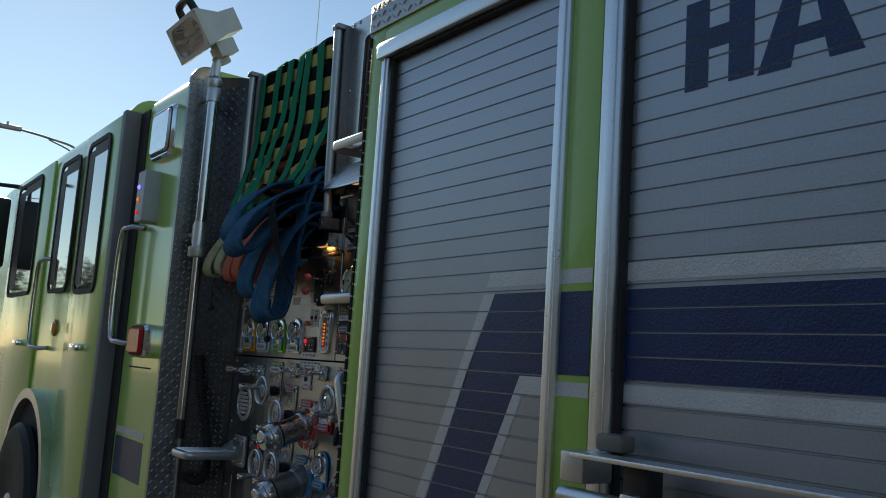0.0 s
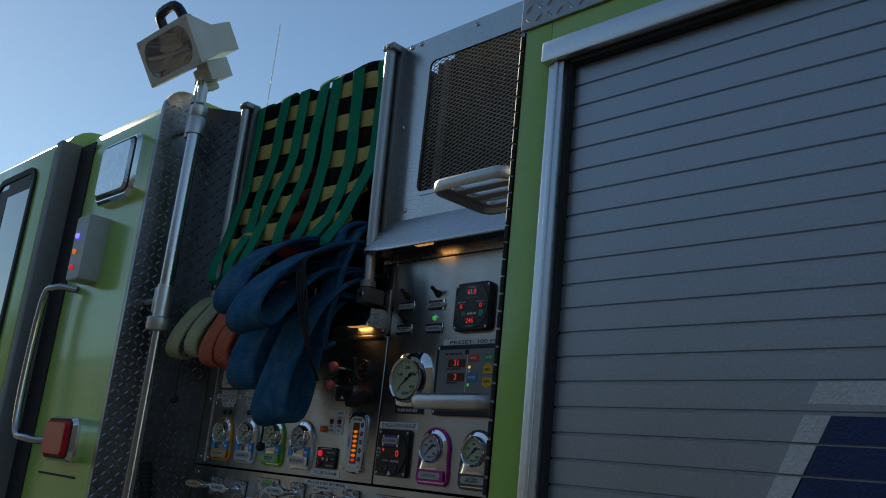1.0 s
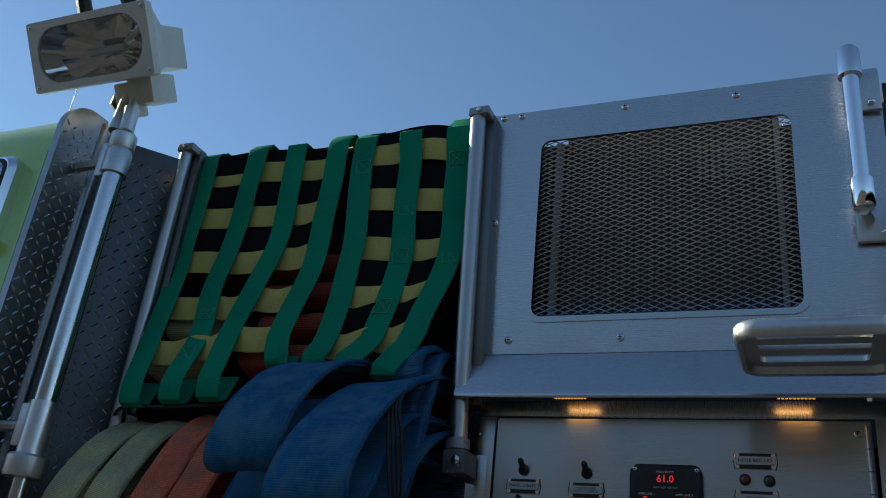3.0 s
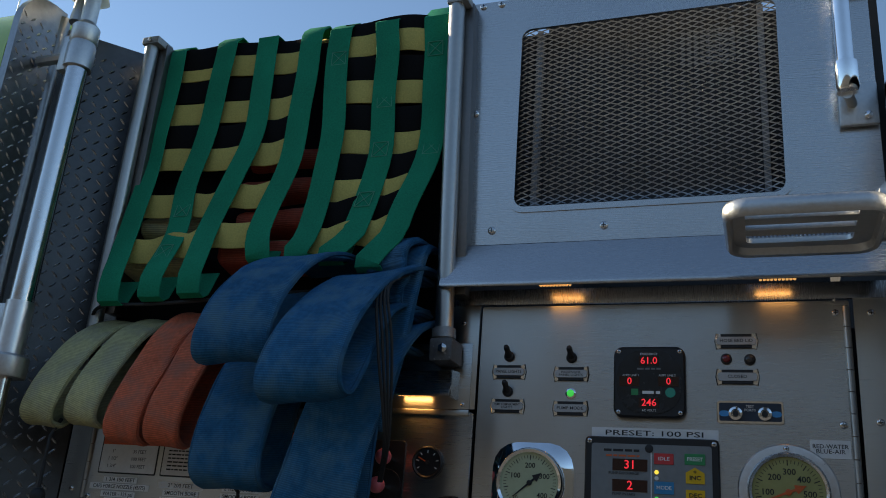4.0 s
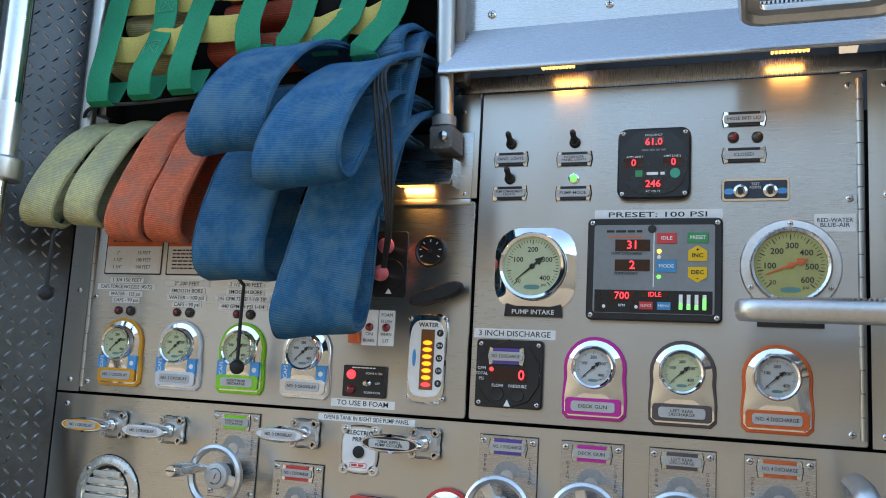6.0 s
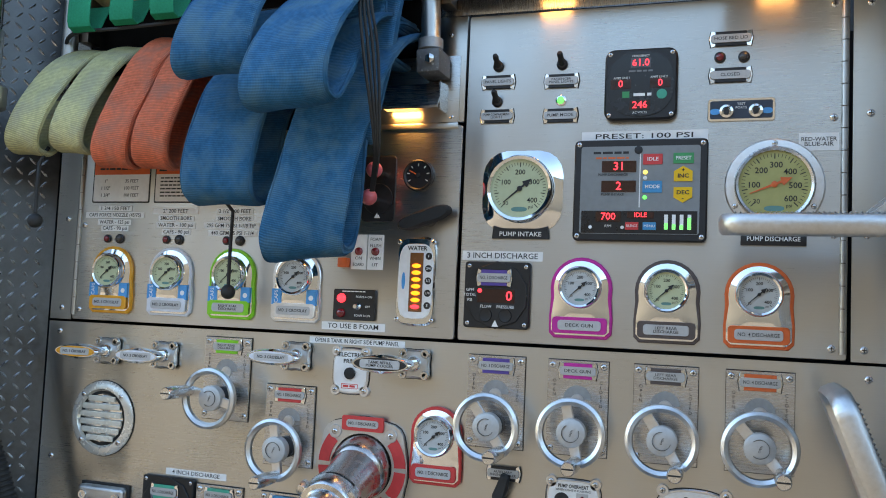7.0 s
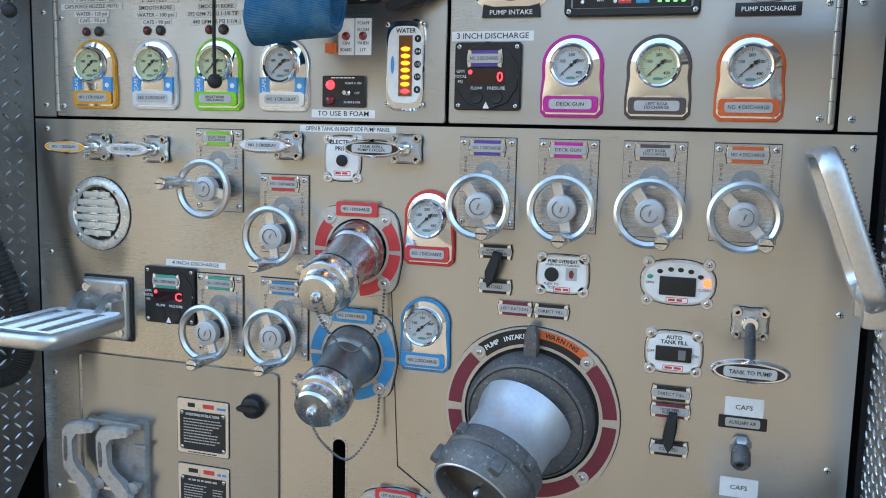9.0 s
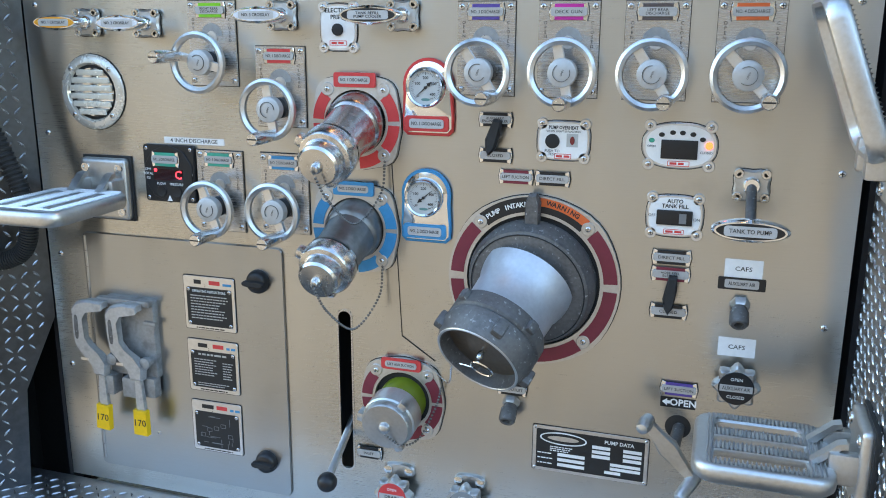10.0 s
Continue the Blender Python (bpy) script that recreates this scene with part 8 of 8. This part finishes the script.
# ---- hose loops ----
def hose_loop(path, w, thick, material, label, y_of=None, group="hose loops", twist=0.0):
    t = thing("hose_loop", label, "hose", group=group)
    pts = smooth_path(path, 8)
    # a soft, slightly creased lay-flat section
    sec = []
    n = 14
    for i in range(n + 1):
        u = -w / 2 + w * i / n
        sec.append((u, thick / 2 * (1 - 0.25 * math.sin(math.pi * i / n)) * (0.45 if i in (0, n) else 1)))
    for i in range(n, -1, -1):
        u = -w / 2 + w * i / n
        sec.append((u, -thick / 2 * (1 - 0.25 * math.sin(math.pi * i / n)) * (0.45 if i in (0, n) else 1)))
    bm = sweep(bmesh.new(), pts, sec, side=(0.06 * twist, 1, twist))
    uv = bm.loops.layers.uv.new("along")
    bm.verts.index_update()
    arc = [0.0]
    for p, q in zip(pts, pts[1:]):
        arc.append(arc[-1] + (q - p).length)
    for f in bm.faces:
        for lp in f.loops:
            i, j = divmod(lp.vert.index, len(sec))
            lp[uv].uv = (arc[i], sec[j][0])
    for v in bm.verts:
        q = v.co * 7
        v.co += Vector((noise.noise(q), 0.4 * noise.noise(q + Vector((7, 0, 0))), noise.noise(q + Vector((0, 9, 0))))) * 0.006
        q = v.co * 16
        v.co += Vector((noise.noise(q), noise.noise(q + Vector((7, 0, 0))), noise.noise(q + Vector((0, 9, 0))))) * 0.0025
    part("jacket", bm, material, t, smooth=60)
    # woven edge along both folds
    for s in (-1, 1):
        edge = [p + Vector((0.06 * twist, 1, twist)).normalized() * s * (w / 2 - 0.001) for p in pts]
        part("edge_fold", sweep(bmesh.new(), edge, circle(thick * 0.28, 6)), material, t)
    return t


def loop3(xz, y0, y1):
    n = len(xz) - 1
    return [(x, y0 + (y1 - y0) * min(1, i / (n * 0.5)), z) for i, (x, z) in enumerate(xz)]


LG = "olive lay-flat hose loop hanging over the panel"
G = [(1.66, 2.105), (1.56, 2.10), (1.48, 2.055), (1.425, 1.975), (1.402, 1.910), (1.412, 1.873), (1.445, 1.866), (1.48, 1.900), (1.515, 1.975), (1.58, 2.045), (1.66, 2.06)]
hose_loop(loop3(G, 3.690, 3.752), 0.078, 0.013, HOSE_G, LG, twist=0.10)
hose_loop(loop3([(x + 0.012, z + 0.004) for x, z in G], 3.605, 3.657), 0.078, 0.013, HOSE_G, LG, twist=0.10)
LO = "orange lay-flat hose loop hanging over the panel"
O = [(1.66, 2.12), (1.56, 2.115), (1.49, 2.06), (1.435, 1.96), (1.412, 1.89), (1.425, 1.848), (1.46, 1.838), (1.495, 1.87), (1.525, 1.96), (1.58, 2.05), (1.66, 2.07)]
hose_loop(loop3(O, 3.505, 3.553), 0.078, 0.014, HOSE_O, LO, twist=0.06)
hose_loop(loop3([(x + 0.004, z + 0.0) for x, z in O], 3.425, 3.465), 0.078, 0.014, HOSE_O, LO, twist=0.06)
LB = "worn blue wide hose loop hanging over the panel"
hose_loop(loop3([(1.68, 2.20), (1.56, 2.215), (1.46, 2.20), (1.38, 2.155), (1.315, 2.085), (1.290, 2.015), (1.300, 1.975), (1.332, 1.972), (1.37, 2.02), (1.43, 2.09), (1.52, 2.14), (1.64, 2.15)], 3.215, 3.255), 0.146, 0.016, HOSE_B, LB, twist=-0.05)
hose_loop(loop3([(1.68, 2.195), (1.56, 2.19), (1.45, 2.155), (1.35, 2.09), (1.275, 2.01), (1.245, 1.945), (1.256, 1.908), (1.294, 1.906), (1.335, 1.955), (1.39, 2.035), (1.47, 2.095), (1.62, 2.12)], 3.075, 3.092), 0.146, 0.016, HOSE_B, LB, twist=-0.09)
hose_loop(loop3([(1.64, 2.05), (1.53, 2.04), (1.455, 1.99), (1.412, 1.91), (1.390, 1.835), (1.395, 1.785), (1.425, 1.765), (1.460, 1.780), (1.48, 1.84), (1.505, 1.93), (1.57, 2.00), (1.66, 2.02)], 3.290, 3.296), 0.140, 0.016, HOSE_B, LB, twist=0.03)
hose_loop(loop3([(1.62, 2.10), (1.52, 2.06), (1.445, 1.98), (1.405, 1.88), (1.382, 1.775), (1.388, 1.70), (1.418, 1.675), (1.455, 1.685), (1.475, 1.75), (1.485, 1.86), (1.51, 1.97), (1.60, 2.06)], 3.052, 3.128), 0.146, 0.016, HOSE_B, LB, twist=-0.16)
LS = "blue hose fold tucked behind the net"
for k, (y, z, x) in enumerate(((3.062, 2.225, 1.500), (3.058, 2.150, 1.490), (3.056, 2.085, 1.500))):
    hose_loop([(1.8, y - 0.01, z + 0.03), (x + 0.08, y, z + 0.03), (x + 0.015, y + 0.01, z + 0.012), (x, y + 0.015, z - 0.02), (x + 0.03, y + 0.01, z - 0.045), (1.8, y, z - 0.04)], 0.080, 0.016, HOSE_B, LS, group="hose folds")
hose_loop([(1.66, 3.045, 2.255), (1.55, 3.045, 2.235), (1.505, 3.045, 2.14), (1.487, 3.050, 2.04), (1.480, 3.065, 1.95), (1.490, 3.080, 1.89), (1.52, 3.085, 1.90)], 0.074, 0.016, HOSE_B, LS, group="hose folds")

# the folded rest of the hoses behind the net
for y, zs, m_, label in ((3.375, (2.485, 2.405, 2.325, 2.245), HOSE_R_SHADED, "brick red hose folds, darkened for shade, behind the net"), (3.640, (2.330, 2.240), HOSE_G, "olive hose folds behind the net")):
    for k, z in enumerate(zs):
        yy = y + 0.012 * math.sin(k * 2.2)
        xf = net_x(z, yy) + 0.044
        hose_loop([(2.2, yy, z + 0.03), (1.70, yy, z + 0.03), (xf + 0.023, yy, z + 0.020), (xf, yy, z), (xf + 0.023, yy, z - 0.024), (1.70, yy, z - 0.036), (2.2, yy, z - 0.036)], 0.20 if m_ is HOSE_R_SHADED else 0.17, 0.014, m_, label, group="hose folds")

# hanging cords
t = thing("tie_cord", "black elastic cords hanging beside the blue hose", "cord")
for k in range(4):
    o = 0.006 * k
    part("cord", tube(bmesh.new(), [(1.50, 3.045 - o, 2.17), (1.36, 3.02 - o, 2.10), (1.345 + o, 3.005 - o, 2.00), (1.40, 3.002 - o * 0.5, 1.86), (1.47, 3.035 - o * 0.3, 1.79)], 0.0028, 6, 6), RUBBER, t)
for x, y, z0, z1, label in ((1.527, 3.345, 1.78, 1.606, "black cord with a ball end"), (1.425, 3.720, 1.86, 1.728, "black cord with a ball end")):
    t = thing("pull_cord", label, "cord", group="pull cords")
    part("cord", tube(bmesh.new(), [(min(x + 0.02, 1.462), y, z0 + 0.015), (x, y, z0 - 0.02), (x, y + 0.001, (z0 + z1) / 2), (x, y, z1)], 0.0035, 8), RUBBER, t)
    part("ball_end", lathe(bmesh.new(), [(0.014 * math.sin(radians(a)), -0.014 * math.cos(radians(a))) for a in range(8, 180, 18)], 16, Matrix.Translation((x, y, z1))), RUBBER, t)
part("bottom_cord", tube(bmesh.new(), [(1.54, 3.79, 2.10), (1.50, 3.73, 2.122), (1.485, 3.60, 2.120), (1.49, 3.48, 2.126), (1.535, 3.37, 2.15), (1.555, 3.22, 2.16), (1.555, 3.10, 2.16), (1.56, 3.04, 2.15)], 0.004, 6, 6), RUBBER, net)
t = thing("cable_conduit", "black corrugated cable conduit by the cab", "conduit")
path = smooth_path([(1.47, 3.925, 1.52), (1.48, 3.88, 1.36), (1.495, 3.835, 1.24), (1.50, 3.795, 1.14), (1.50, 3.783, 1.07), (1.495, 3.80, 1.012), (1.48, 3.85, 0.988), (1.46, 3.92, 1.0)], 44)
bm = sweep(bmesh.new(), path, circle(0.0178, 12), scale=lambda f: 1.10 if int(f * (len(path) - 1) + 0.5) % 4 < 2 else 0.90)
part("sleeve", bm, RUBBER, t)

# ---- street lamp and wires beyond the cab ----
t = thing("street_lamp", "grey street lamp with a curved arm", "street lamp")
GALV = mat("galvanised_steel", (0.30, 0.31, 0.32), 0.5, 0.8)
part("mast", tube(bmesh.new(), [(9.6, 40, 0), (9.55, 40, 9.2)], 0.10, 10), GALV, t)
part("arm", tube(bmesh.new(), [(9.55, 40, 9.0), (8.4, 40, 9.95), (7.2, 40, 10.22), (6.0, 40, 10.36)], 0.05, 8, 6), GALV, t)
part("arm_brace", tube(bmesh.new(), [(9.55, 40, 8.6), (8.3, 40, 9.72), (7.2, 40, 10.16)], 0.035, 8, 6), GALV, t)
part("head", new_box(5.05, 6.1, 39.85, 40.15, 10.28, 10.46, 0.05), GALV, t)
part("photocell", new_box(5.50, 5.58, 39.96, 40.04, 10.45, 10.60, 0.01), GALV, t)
for x in (-6.0, 16.0):
    t = thing("utility_pole", "plain wooden utility pole carrying wires", "pole", Matrix.Translation((x, 44.1, 0)), "utility poles")
    part("mast", lathe(bmesh.new(), [(0.16, 0), (0.12, 9.6)], 12), bpy.data.materials["bark"], t)
    part("crossarm", new_box(-0.8, 0.8, -0.14, -0.04, 8.9, 9.05, 0.01), bpy.data.materials["bark"], t)
t = thing("overhead_wire", "thin dark overhead wires between utility poles", "wire")
for z0, z1 in ((9.0, 7.4), (8.2, 6.9)):
    part("wire", tube(bmesh.new(), [(-6, 44, z0), (4, 44, (z0 + z1) / 2 - 0.25), (16, 44, z1)], 0.02, 6, 6), RUBBER, t)
t = thing("whip_antenna", "thin whip antenna behind the cab", "antenna")
part("whip", tube(bmesh.new(), [(2.87, 5.91, 2.84), (2.87, 5.91, 4.45)], 0.0035, 6), WHITE, t)
